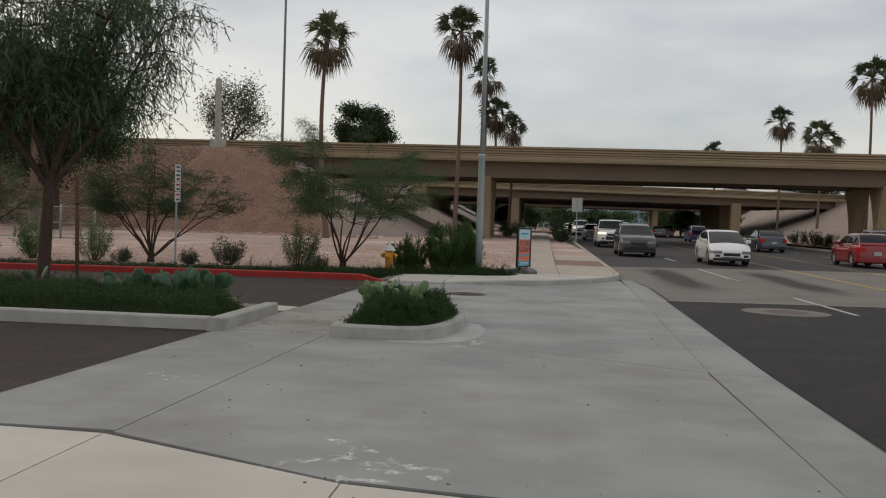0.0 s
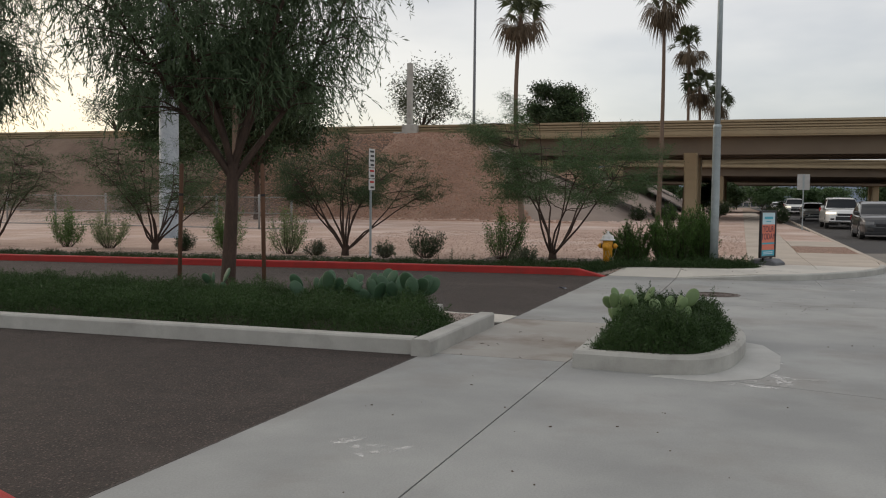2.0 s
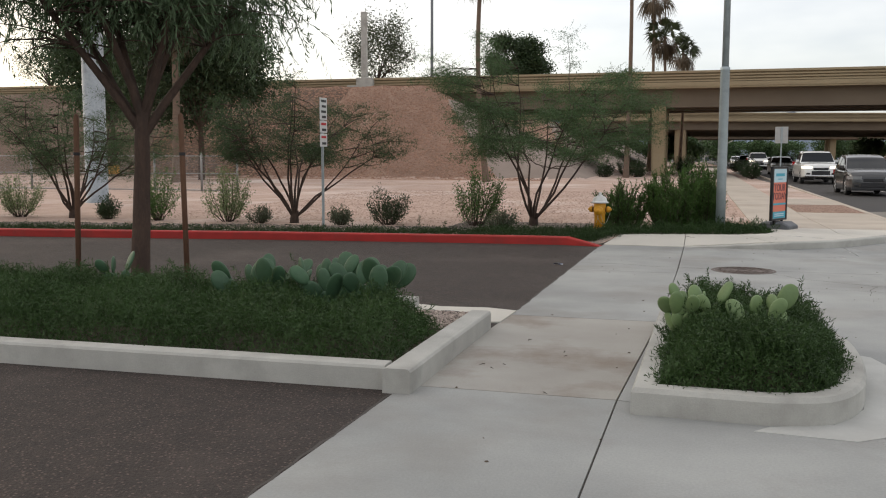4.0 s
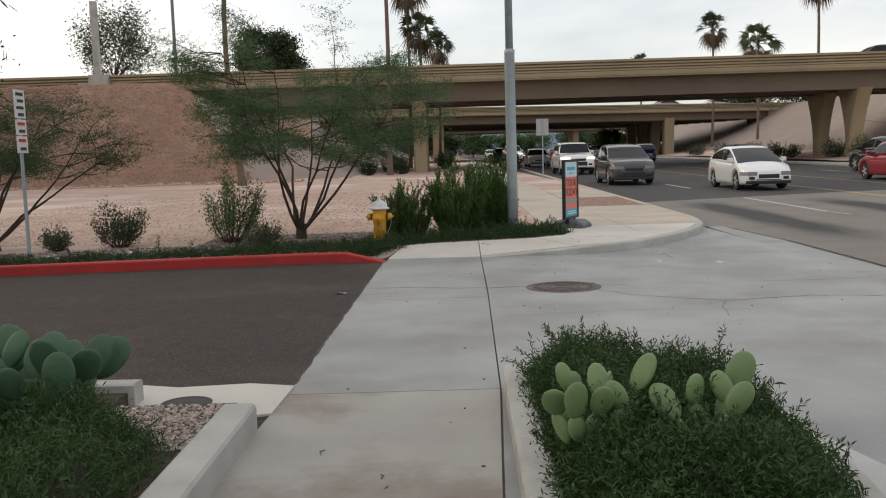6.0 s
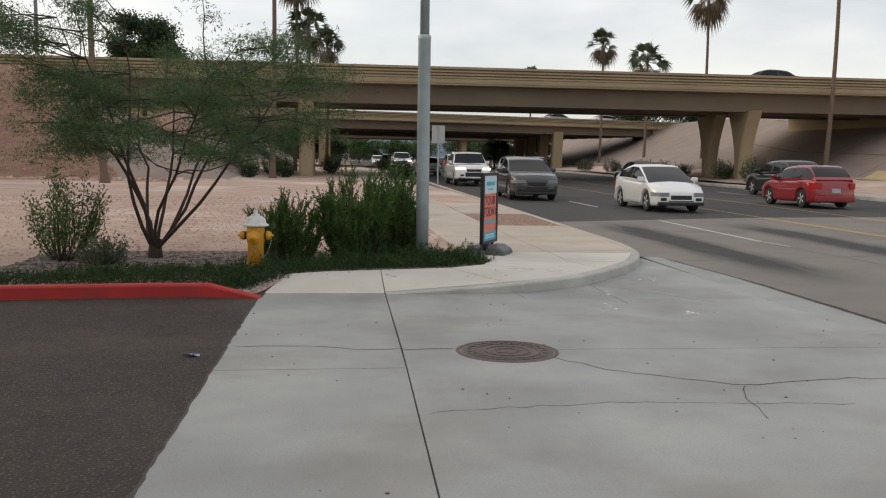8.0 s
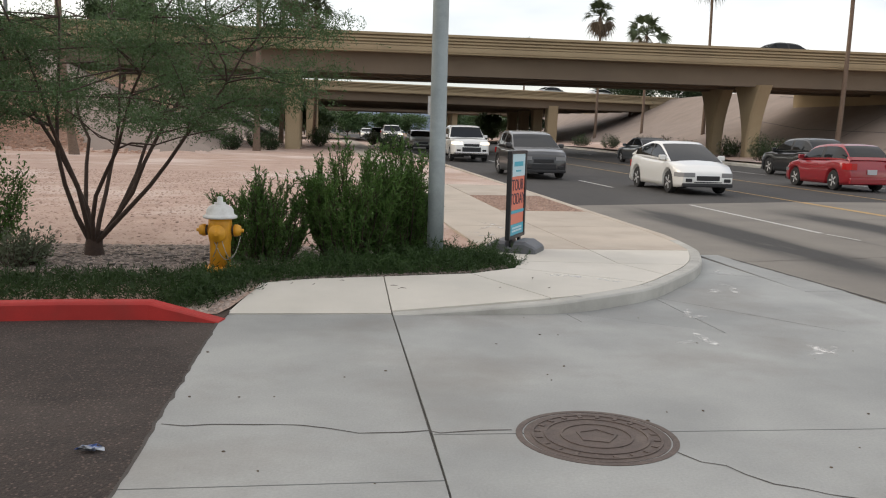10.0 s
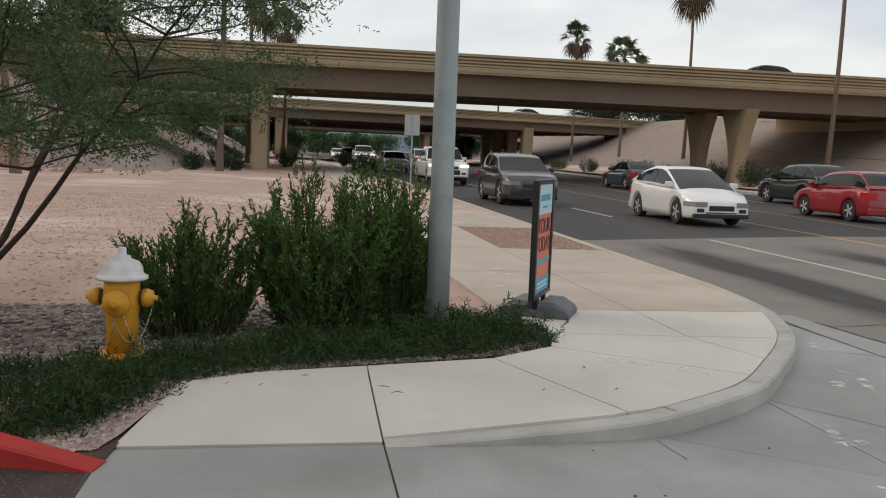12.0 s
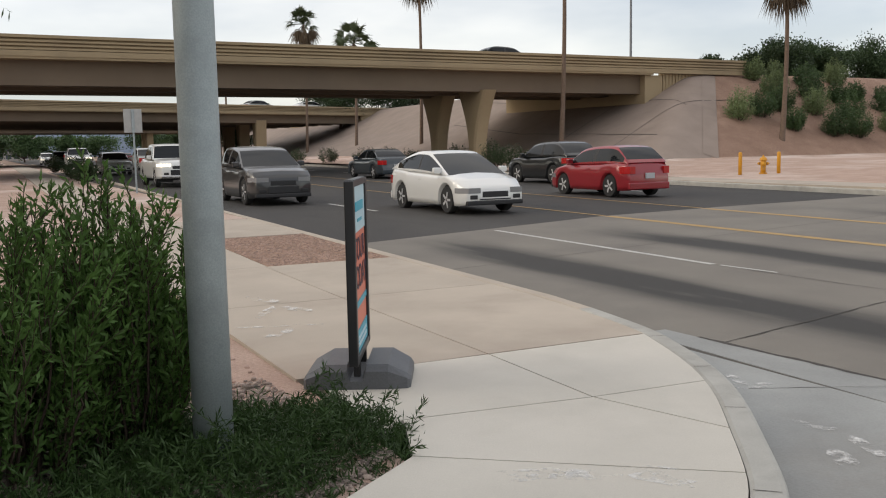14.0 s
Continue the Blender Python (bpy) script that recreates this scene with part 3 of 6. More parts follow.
X, Y, Z = yard_grid()
nx, ny = len(xs), len(ts)
ii, jj = np.meshgrid(np.arange(nx - 1), np.arange(ny - 1))
aa = (jj * nx + ii).ravel()
yard = quick("gravel_yard", np.stack([X, Y, Z], axis=-1), np.stack([aa, aa + 1, aa + nx + 1, aa + nx], axis=1), M_GRAV, smooth=True)
tagged(yard, "pink decomposed-granite yard rising into a reddish gravel embankment", "gravel ground", kind="structure")
yard.data.materials.append(M_BANK)
yard.data.materials.append(M_PAVE)
# a darker brown for the bank left of about x = -27
yard.data.materials.append(mat("dark_brown_bank", (0.20, 0.135, 0.10), (0.14, 0.095, 0.07), 0.95, 0.6, 12, 0.8, stain=(0.27, 0.2, 0.15), stain_scale=0.2, bdist=0.1))
for p in yard.data.polygons:
    c = p.center
    if c.z - float(grade(c.y)) > 0.22:
        p.material_index = 2 if (c.x > -14.0 - max(0.0, c.z - 0.6) * 1.0 and c.y > 59 and c.x > -22) else (1 if c.x > -27 - max(0, 68 - c.y) * 0.25 else 3)


def right_z(X, Y):
    base = grade(Y) + 0.14 + 0.35 * sstep(X, 22.5, 30) * sstep(Y, 36, 56) + bumpy(X, Y, 0.7, 0.015)
    e1 = soft_min(soft_min((Y - 60.2) * 0.60, (X - 30.6) * 0.52), 5.9 + 0 * X, 0.5)
    e2 = soft_min(soft_min((X - 28.5) * 0.36, (Y - 88) * 0.5), 5.9 + 0 * X, 0.5)
    return base + np.maximum(np.maximum(e1, e2), 0)


xs2 = np.concatenate([np.linspace(22.6, 70, 100), np.linspace(73, 260, 20)])
ys2 = np.concatenate([[-60, -20, 0, 20, 30], np.linspace(32, 56, 16), np.linspace(57, 82, 60), np.linspace(83, 150, 60), [170, 200.0]])
yard2 = grid_mesh("far_gravel_bank", xs2, ys2, right_z, M_GRAV)
tagged(yard2, "pink gravel verge rising into a concrete-paved bridge slope", "gravel ground", kind="structure")
yard2.data.materials.append(M_BANK)
yard2.data.materials.append(M_PAVE)
for p in yard2.data.polygons:
    c = p.center
    if c.z - float(grade(c.y)) - 0.14 - 0.35 > 0.12:
        p.material_index = 2 if c.x < 35.5 + (c.y - 61) * 0.9 or c.y > 72 else 1

# ---- bridges ----
M_DECK = mat("deck_asphalt", (0.09, 0.085, 0.08), None, 0.9, 1)


def sweep_x(name, prof, line, material, parent, label=""):
    """A profile of (out, z) carried along a line of (x, y, z) in the bridge's direction; out points to the viewer's side."""
    bm = bmesh.new()
    rings = []
    P = [Vector(p) for p in line]
    for i, p in enumerate(P):
        t = P[min(i + 1, len(P) - 1)] - P[max(i - 1, 0)]
        nrm = Vector((t.y, -t.x, 0)).normalized()
        rings.append([bm.verts.new(p + nrm * u + Vector((0, 0, w))) for u, w in prof])
    for a, b in zip(rings, rings[1:]):
        for i in range(len(prof)):
            k = (i + 1) % len(prof)
            bm.faces.new((a[i], a[k], b[k], b[i]))
    bm.faces.new(rings[0])
    bm.faces.new(rings[-1][::-1])
    return part(name, bm, material, parent, label)


def bridge(name, label, x0, x1, y_at, width, zb, zg, zs, zt, ext0, ext1, carried=None):
    """Deck, girders and ribbed barriers along x; ext0 and ext1 carry the barrier on over the banks."""
    top = thing(name, label, "bridge")
    n = 24
    line = [(x0 + (x1 - x0) * i / n, y_at(x0 + (x1 - x0) * i / n), 0) for i in range(n + 1)]
    long = [(ext0 + (ext1 - ext0) * i / n, y_at(ext0 + (ext1 - ext0) * i / n), 0) for i in range(n + 1)]
    sweep_x("deck", [(0.0, zg), (0.0, zs - 0.02), (-width, zs - 0.02), (-width, zg)], line, M_BRIDGE, top)
    carried = carried or width
    k = max(3, int(carried / 3))
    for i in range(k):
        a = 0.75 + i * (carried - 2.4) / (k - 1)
        sweep_x("girder", [(-a, zb), (-a, zg), (-a - 0.9, zg), (-a - 0.9, zb)], line, M_GIRD, top, "concrete box girder, shade darkened into its brown")
    for off, sgn in ((0.0, 1), (-width, -1)):
        h = zt - zs
        pr = [(0.05, zs - 0.28), (0.05, zs)]
        for q3 in range(3):
            b0 = zs + 0.04 + q3 * (h - 0.2) / 3
            b1 = b0 + (h - 0.2) / 3 - 0.09
            pr += [(-0.16, b0 - 0.01), (0.0, b0), (0.0, b1), (-0.16, b1 + 0.01)]
        pr += [(-0.16, zt - 0.17), (0.03, zt - 0.15), (0.03, zt), (-0.3, zt), (-0.3, zs - 0.28)]
        bar = sweep_x("barrier", [(off + u * sgn, w) for u, w in pr], long, M_BRIDGE, top, "tan ribbed concrete barrier")
    return top


def column(parent, x, y, z0, z1, wx, wy0, wy1):
    """A bridge column that flares out crosswise towards its top."""
    bm = bmesh.new()
    rings = []
    for k in range(9):
        f = k / 8
        wy = wy0 + (wy1 - wy0) * max(0, (f - 0.25) / 0.75) ** 1.8
        c = 0.12
        pts = [(-wx / 2 + c, -wy / 2), (wx / 2 - c, -wy / 2), (wx / 2, -wy / 2 + c), (wx / 2, wy / 2 - c), (wx / 2 - c, wy / 2), (-wx / 2 + c, wy / 2), (-wx / 2, wy / 2 - c), (-wx / 2, -wy / 2 + c)]
        rings.append([bm.verts.new((x + u, y + v, z0 + (z1 - z0) * f)) for u, v in pts])
    for a, b in zip(rings, rings[1:]):
        for i in range(8):
            bm.faces.new((a[i], a[(i + 1) % 8], b[(i + 1) % 8], b[i]))
    bm.faces.new(rings[0][::-1])
    bm.faces.new(rings[-1])
    return part("column", bm, M_BRIDGE, parent)


# deck carried 9.6 m on behind its girders, unseen, to shade the slope below
b1 = bridge("near_bridge", "tan concrete overpass with ribbed barriers on flared columns", -21.5, 38.3, lambda x: 69.6, 19.0, 5.2, 6.45, 6.85, 7.62, -70, 46.8, 9.4)
for x, ys_ in ((-4.75, (71.4, 77.0)), (25.55, (71.6, 77.2))):
    for y in ys_:
        column(b1, x, y, 0.1, 5.3, 0.95, 0.8, 3.6)
for x0, x1 in ((-22.8, -21.0), (37.7, 39.2)):
    part("abutment", boxm(x0, x1, 69.8, 88.4, 3.0, 6.44, bevel=0.03), M_BRIDGE, b1)
wing = boxm(39.2, 45.5, 69.9, 70.2, 3.6, 6.8)
part("wing_wall", wing, M_BRIDGE, b1)
for i in range(21):
    part("rib", boxm(39.3 + i * 0.29, 39.45 + i * 0.29, 69.84, 69.9, 4.2, 6.55), M_BRIDGE, b1)
wing = boxm(-27.0, -21.2, 69.9, 70.2, 4.0, 6.8)
part("wing_wall", wing, M_BRIDGE, b1)
b2 = bridge("middle_bridge", "tan concrete freeway overpass in the shade behind", -15.5, 39.6, lambda x: 113.5 + 0.29 * (x + 2.5), 32.0, 5.05, 6.0, 6.35, 7.03, -60, 44.5)
for x, y in ((-3.9, 115.0), (25.2, 123.0)):
    for i in range(4):
        column(b2, x, y + i * 7.6, 0.2, 5.35, 1.3, 1.1, 1.8)
for x0, x1 in ((-16.3, -14.6), (38.9, 40.4)):
    part("abutment", boxm(x0, x1, 113.4 + 0.29 * (x1 + 2.5), 144 + 0.29 * x0, 2.6, 6.2, bevel=0.03), M_BRIDGE, b2)
b3 = bridge("distant_bridge", "tan concrete overpass far down the street", -30, 50, lambda x: 172 + 0.2 * x, 12.0, 5.3, 6.0, 6.3, 6.95, -60, 90)
for x in (-4.5, 21.5):
    for i in range(2):
        column(b3, x, 175 + 0.2 * x + i * 5, 0.2, 5.5, 1.1, 1.1, 1.6)


# ---- plants ----
def up_dirs(rng, n, spread, lift=1.0):
    a = rng.uniform(0, 2 * math.pi, n)
    s = rng.uniform(0, spread, n)
    return np.stack([np.cos(a) * s, np.sin(a) * s, np.full(n, lift)], axis=1)


def branch(rng, p, d, length, bend=0.25, gravity=0.0, k=6):
    """A wandering line of points."""
    pts = [np.array(p, dtype=float)]
    d = np.array(d, dtype=float)
    d /= np.linalg.norm(d)
    for i in range(k):
        d = d + rng.normal(0, bend, 3) / k ** 0.5
        d[2] += gravity / k
        d /= np.linalg.norm(d)
        pts.append(pts[-1] + d * length / k)
    return np.array(pts)


def foliage(rng, tips, per, radius, length, width, droop, material, name, parent, squash=1.0):
    """Leaves scattered in loose sprays round the given points."""
    tips = np.asarray(tips)
    n = len(tips)
    P = np.repeat(tips, per, axis=0) + rng.normal(0, radius, (n * per, 3)) * np.array([1, 1, squash])
    D = rng.normal(0, 0.6, (n * per, 3)) + np.array([0, 0, droop])
    return quick(name, *leaf_quads(rng, P, D, length, width), material, parent)


def multi_tree(seed, loc, height, radius, label, stems=8, leafy=7000, lean=(0, 0), group="desert trees by the red kerb", low=0.34, spread=1.0):
    """A low desert tree: several thin stems from one foot, a wide airy crown of fine leaves."""
    rng = np.random.default_rng(seed)
    t = thing("desert_tree", label, "tree", pose(*loc), group)
    wood, tips = Soup(), []
    wood.tube([(0, 0, -0.1), (0, 0, 0.12), (0.02, 0.01, 0.28)], [0.13, 0.1, 0.085], 8)
    for i in range(stems):
        a = 2 * math.pi * (i + rng.uniform(-0.3, 0.3)) / stems
        out = rng.uniform(0.3, 0.9) * spread
        L = height * rng.uniform(0.72, 0.98)
        m = branch(rng, (0.03 * math.cos(a), 0.03 * math.sin(a), 0.12), (math.cos(a) * out + lean[0], math.sin(a) * out + lean[1], 0.95), L, 0.42, 0.3, 9)
        m[:, :2] = np.clip(m[:, :2], -radius, radius)
        wood.tube(m, np.linspace(0.031, 0.007, len(m)), 6)
        for j in range(4, len(m)):
            if m[j][2] < height * 0.3:
                continue
            for _ in range(3):
                e = branch(rng, m[j], (rng.normal(0, 1) + 1.1 * math.cos(a), rng.normal(0, 1) + 1.1 * math.sin(a), rng.uniform(-0.1, 0.45)), radius * rng.uniform(0.22, 0.58), 0.4, -0.1, 5)
                if e[-1][2] > height * low:
                    wood.tube(e, np.linspace(0.012, 0.003, len(e)), 4)
                for q in range(3, len(e)):
                    if e[q][2] > height * low:
                        tips.append(e[q])
    wood.make("trunk", M_TWIG, t, True)
    tips = np.array(tips)
    per = max(4, leafy // len(tips))
    # feathery twigs: leaflets along short sprays
    P, D = [], []
    n = len(tips) * per // 9
    src = tips[rng.integers(0, len(tips), n)] + rng.normal(0, 1, (n, 3)) * np.array([0.13, 0.13, 0.07])
    way = rng.normal(0, 1, (n, 3)) * np.array([1, 1, 0.45])
    way /= np.linalg.norm(way, axis=1)[:, None]
    for k in range(9):
        P.append(src + way * (k * 0.022))
        D.append(rng.normal(0, 0.8, (n, 3)) + way * 0.5)
    quick("crown", *leaf_quads(rng, np.concatenate(P), np.concatenate(D), 0.044, 0.011), L_MESQ, t)
    return t


T1 = multi_tree(11, (-5.73, 25.3, 0.12), 3.9, 3.0, "multi-stemmed desert tree with airy green crown beside the hydrant", 9, 125000, low=0.38, spread=1.25)
multi_tree(12, (-11.2, 24.6, 0.12), 3.2, 1.75, "multi-stemmed desert tree with feathery crown behind the kerb", 12, 70000, low=0.42)
multi_tree(13, (-17.2, 24.6, 0.12), 3.3, 1.7, "small desert tree with dense feathery crown", 11, 62000, low=0.3)
multi_tree(14, (-23.0, 24.6, 0.12), 3.3, 2.3, "spreading desert tree with feathery crown", 11, 52000)


def willow(seed, loc, height, radius, label, n_leaf=60000, fork=1.9, lean=0.0):
    """A willowy street tree: one trunk forking upwards, long drooping sprays of narrow leaves."""
    rng = np.random.default_rng(seed)
    t = thing("willow_tree", label, "tree", pose(*loc), "willowy trees in the planter")
    wood, tips = Soup(), []
    trunk = branch(rng, (0, 0, -0.1), (0.01, 0, 1), fork, 0.05, 0, 6)
    wood.tube(trunk, np.linspace(0.13, 0.09, len(trunk)), 10)
    for i in range(8):
        a = 2 * math.pi * (i + rng.uniform(-0.3, 0.3)) / 8
        m = branch(rng, trunk[-1] + np.array([0, 0, -0.35 * rng.random()]), (math.cos(a) * rng.uniform(0.25, 0.85) + lean, math.sin(a) * rng.uniform(0.2, 0.62), 1.0), (height - fork) * rng.uniform(0.75, 1.05), 0.2, 0.1, 9)
        wood.tube(m, np.linspace(0.06, 0.012, len(m)), 6)
        for j in range(3, len(m)):
            for _ in range(5):
                b = rng.uniform(0, 2 * math.pi)
                e = branch(rng, m[j], (math.cos(b), math.sin(b), 0.55), radius * rng.uniform(0.2, 0.5), 0.22, -0.7, 6)
                wood.tube(e, np.linspace(0.016, 0.004, len(e)), 4)
                tips.extend(q for q in e[2:] if q[2] > (3.4 if q[0] ** 2 + q[1] ** 2 < 2.2 else 2.75))
    wood.make("trunk", M_BARK, t, True)
    tips = np.array(tips)
    n = n_leaf // 16
    src = tips[rng.integers(0, len(tips), n)] + rng.normal(0, 0.1, (n, 3))
    way = rng.normal(0, 0.45, (n, 3)) + np.array([0, 0, -0.75])
    way /= np.linalg.norm(way, axis=1)[:, None]
    L = rng.uniform(0.5, 1.2, (n, 1))
    P = np.concatenate([src + way * (0.045 * k) * L for k in range(16)])
    D = np.concatenate([way + rng.normal(0, 0.45, (n, 3)) + np.array([0, 0, -0.3])] * 16)
    quick("crown", *leaf_quads(rng, P, D, 0.12, 0.018, 0.25), L_WILLOW, t)
    return t


willow(21, (-9.25, 15.7, 0.12), 6.6, 2.5, "willowy tree with dark forked trunk and drooping grey-green leaves", 68000, fork=2.15, lean=-0.16)
willow(22, (-15.7, 15.2, 0.12), 6.0, 2.6, "willowy tree with drooping grey-green leaves", 85000)
for x, y, lean in ((-10.12, 15.6, 1.5), (-8.62, 15.8, -1.0)):
    st = thing("tree_stake", "weathered brown wooden tree stake in the planter", "stake", pose(x, y, 0.0, 0, lean, 0), "tree stakes")
    bm = bmesh.new()
    lathe(bm, [(0.035, 0.0), (0.035, 2.1), (0.028, 2.14), (0.01, 2.16)], 10)
    part("post", bm, M_WOOD, st, smooth=True)
    bm = bmesh.new()
    lathe(bm, [(0.04, 1.62), (0.042, 1.64), (0.04, 1.66)], 10)
    part("tie", bm, plain("black_rubber", (0.02, 0.02, 0.02), 0.7), st, "black rubber tie")


def shrub(seed, loc, height, width, label, material=None, leaf=(0.05, 0.012), n=5000, stems=26, upright=0.9, group="", name="shrub", flowers=0, leaf_lo=0.12, sprigs=0):
    rng = np.random.default_rng(seed)
    t = thing(name, label, "shrub", pose(*loc), group)
    wood, P, D = Soup(), [], []
    per = max(1, n // (stems * (sprigs or 5)))
    for i in range(stems):
        a = rng.uniform(0, 2 * math.pi)
        r = rng.uniform(0, 1) ** 0.6
        tip = np.array([math.cos(a) * r * width / 2, math.sin(a) * r * width / 2, height * (1 - 0.38 * r * r) * rng.uniform(0.55, 1.2)])
        spread_ = 0.3 if sprigs else 0.10
        foot = np.array([math.cos(a) * r * width * spread_, math.sin(a) * r * width * spread_, -0.03])
        k = 7
        f = np.linspace(0, 1, k)[:, None]
        m = foot + (tip - foot) * f + np.array([math.cos(a), math.sin(a), 0]) * (np.sin(f * math.pi) * width * 0.07 * (1 - upright * 0.5)) + rng.normal(0, 0.012, (k, 3))
        wood.tube(m, np.linspace(0.010, 0.002, k), 4)
        for j in range(sprigs):
            f_ = rng.uniform(0.04, 1.0)
            base = foot + (tip - foot) * f_ + rng.normal(0, 0.02, 3)
            out = np.array([math.cos(a), math.sin(a), 0]) * r * rng.uniform(0.1, 0.75) + rng.normal(0, 0.22, 3) + np.array([0, 0, 0.95])
            e = branch(rng, base, out, height * rng.uniform(0.13, 0.26), 0.15, 0.1, 5)
            wood.tube(e, np.linspace(0.004, 0.0015, len(e)), 3)
            g_ = np.linspace(0, 1, per)[:, None]
            i_ = np.minimum((g_[:, 0] * 5).astype(int), 4)
            P.append(e[i_] + (e[i_ + 1] - e[i_]) * (g_ * 5 - i_[:, None]))
            d_ = (e[-1] - e[0]) / np.linalg.norm(e[-1] - e[0])
            D.append(np.repeat(d_[None], per, 0) * 0.85 + rng.normal(0, 0.42, (per, 3)))
        for j in range(0 if sprigs else 5):
            base = m[2 + j] if 2 + j < k else m[-1]
            if base[2] < height * leaf_lo:
                continue
            sub = rng.normal(0, 1, (per, 3)) * np.array([0.030, 0.030, 0.045]) * (0.7 + height)
            P.append(base + sub)
            D.append(np.repeat(((m[-1] - m[2]) / np.linalg.norm(m[-1] - m[2]) * upright)[None], per, 0) + rng.normal(0, 0.5, (per, 3)))
    wood.make("stem", M_TWIG, t, False)
    P, D = np.concatenate(P), np.concatenate(D)
    quick("foliage", *leaf_quads(rng, P, D, leaf[0], leaf[1], 0.15), material or L_OLEA, t)
    if flowers:
        i = rng.integers(0, len(P), flowers)
        quick("flowers", *leaf_quads(rng, P[i] * np.array([1.06, 1.06, 1.03]), rng.normal(0, 1, (flowers, 3)), 0.09, 0.08), leafmat("pale_blossom", (0.62, 0.5, 0.48), None, 0.2, 0.2), t)["kind"] = "stuff"
    return t


HB = "green hop bushes by the pole"
shrub(31, (-3.8, 24.95, 0.11), 0.86, 1.12, "rounded green hop bush behind the hydrant", L_OLEA, (0.052, 0.015), 21000, 66, 0.7, HB, "hop_bush", sprigs=16)
shrub(32, (-2.72, 25.1, 0.11), 1.18, 1.2, "tall upright green hop bush", L_OLEA, (0.055, 0.015), 34000, 80, 0.95, HB, "hop_bush", sprigs=18)
shrub(33, (-2.12, 25.3, 0.11), 1.14, 0.9, "tall upright green hop bush beside the steel pole", L_OLEA, (0.055, 0.015), 26000, 64, 0.95, HB, "hop_bush", sprigs=18)
KS = "small shrubs along the red kerb"
for sd, x, y, h, w, m, lab in (
    (41, -7.0, 25.0, 1.0, 1.25, L_OLEA, "sparse olive shrub on the gravel"), (42, -8.95, 24.7, 0.62, 0.95, L_DARK, "low dark green shrub leaning over"),
    (43, -12.9, 24.6, 0.95, 1.15, L_SAGE, "pale sage-green shrub on the gravel"), (44, -14.8, 24.6, 0.98, 1.1, L_OLEA, "dark green upright shrub on the gravel"),
    (45, -18.8, 24.6, 0.78, 1.15, L_SAGE, "pale sage-green shrub beside the kerb"), (46, -20.3, 24.6, 0.92, 1.0, L_OLEA, "green upright shrub beside the kerb"), (47, -16.2, 24.6, 0.42, 0.5, L_DARK, "small dark shrub on the gravel"),
    (48, -10.0, 24.4, 0.3, 0.55, L_GREY, "low dry grey shrub on gravel"), (49, -11.9, 24.3, 0.28, 0.6, L_GREY, "low dry grey shrub on gravel"), (50, -6.3, 24.4, 0.3, 0.7, L_GREY, "low dry grey shrub on gravel"), (51, -24.6, 24.0, 0.8, 1.0, L_OLEA, "green upright shrub beside the kerb")):
    shrub(sd, (x, y, 0.11), h * 1.2, w * 1.1, lab, m, (0.055, 0.02), int(4200 * h + 500), 34, 0.5, KS)


def palm(seed, loc, height, crown, label, curve=0.3, r=0.17):
    """A tall fan palm: thin ringed trunk, a ball of fans and a skirt of dead fronds."""
    rng = np.random.default_rng(seed)
    t = thing("fan_palm", label, "palm tree", pose(*loc), "tall fan palms")
    k = 16
    f = np.linspace(0, 1, k)
    c = curve * np.sin(f * 2.6)
    pts = np.stack([c, 0.3 * c, f * height - 0.2], axis=1)
    tr = Soup()
    tr.tube(pts, np.interp(f, [0, 0.05, 0.3, 1], [r * 1.5, r * 1.1, r * 0.85, r * 0.62]), 10)
    tr.make("trunk", M_PALMT, t, True)
    top = pts[-1]

    def fans(n, lo, hi, L, mat_, name, droop, stalk_len, blades):
        s = Soup()
        for i in range(n):
            a, el = rng.uniform(0, 2 * math.pi), radians(rng.uniform(lo, hi))
            d = np.array([math.cos(a) * math.cos(el), math.sin(a) * math.cos(el), math.sin(el)])
            side = np.array([-math.sin(a), math.cos(a), 0])
            ro = rng.uniform(-1.4, 1.4)
            side = side * math.cos(ro) + np.cross(d, side) * math.sin(ro)
            upv = np.cross(side, -d)
            stalk = top + d * L * stalk_len * rng.uniform(0.7, 1.2)
            s.tube([top, (top + stalk) / 2 + np.array([0, 0, 0.03]), stalk], [0.03, 0.025, 0.02], 3)
            for q in range(blades):
                an = (q / (blades - 1) - 0.5) * 1.9
                w = d * math.cos(an) + side * math.sin(an)
                R = L * (1 - stalk_len) * (1 - 0.25 * abs(an)) * rng.uniform(0.85, 1.1)
                m = stalk + w * R * 0.55
                e = stalk + w * R + np.array([0, 0, -droop * L * rng.uniform(0.5, 1.4)])
                cr = np.cross(w, upv)
                cr = cr / (np.linalg.norm(cr) + 1e-6) * 0.022 * L
                s.add([stalk, m + cr, e, m - cr], [(0, 1, 2, 3)])
        s.make(name, mat_, t)

    fans(26, -12, 88, crown * 0.60, L_PALM, "crown", 0.16, 0.46, 13)
    fans(9, 20, 88, crown * 0.34, L_PALM, "heart", 0.03, 0.2, 11)
    fans(24, -80, -30, crown * 0.62, L_DEAD, "skirt", 0.34, 0.42, 9)
    return t


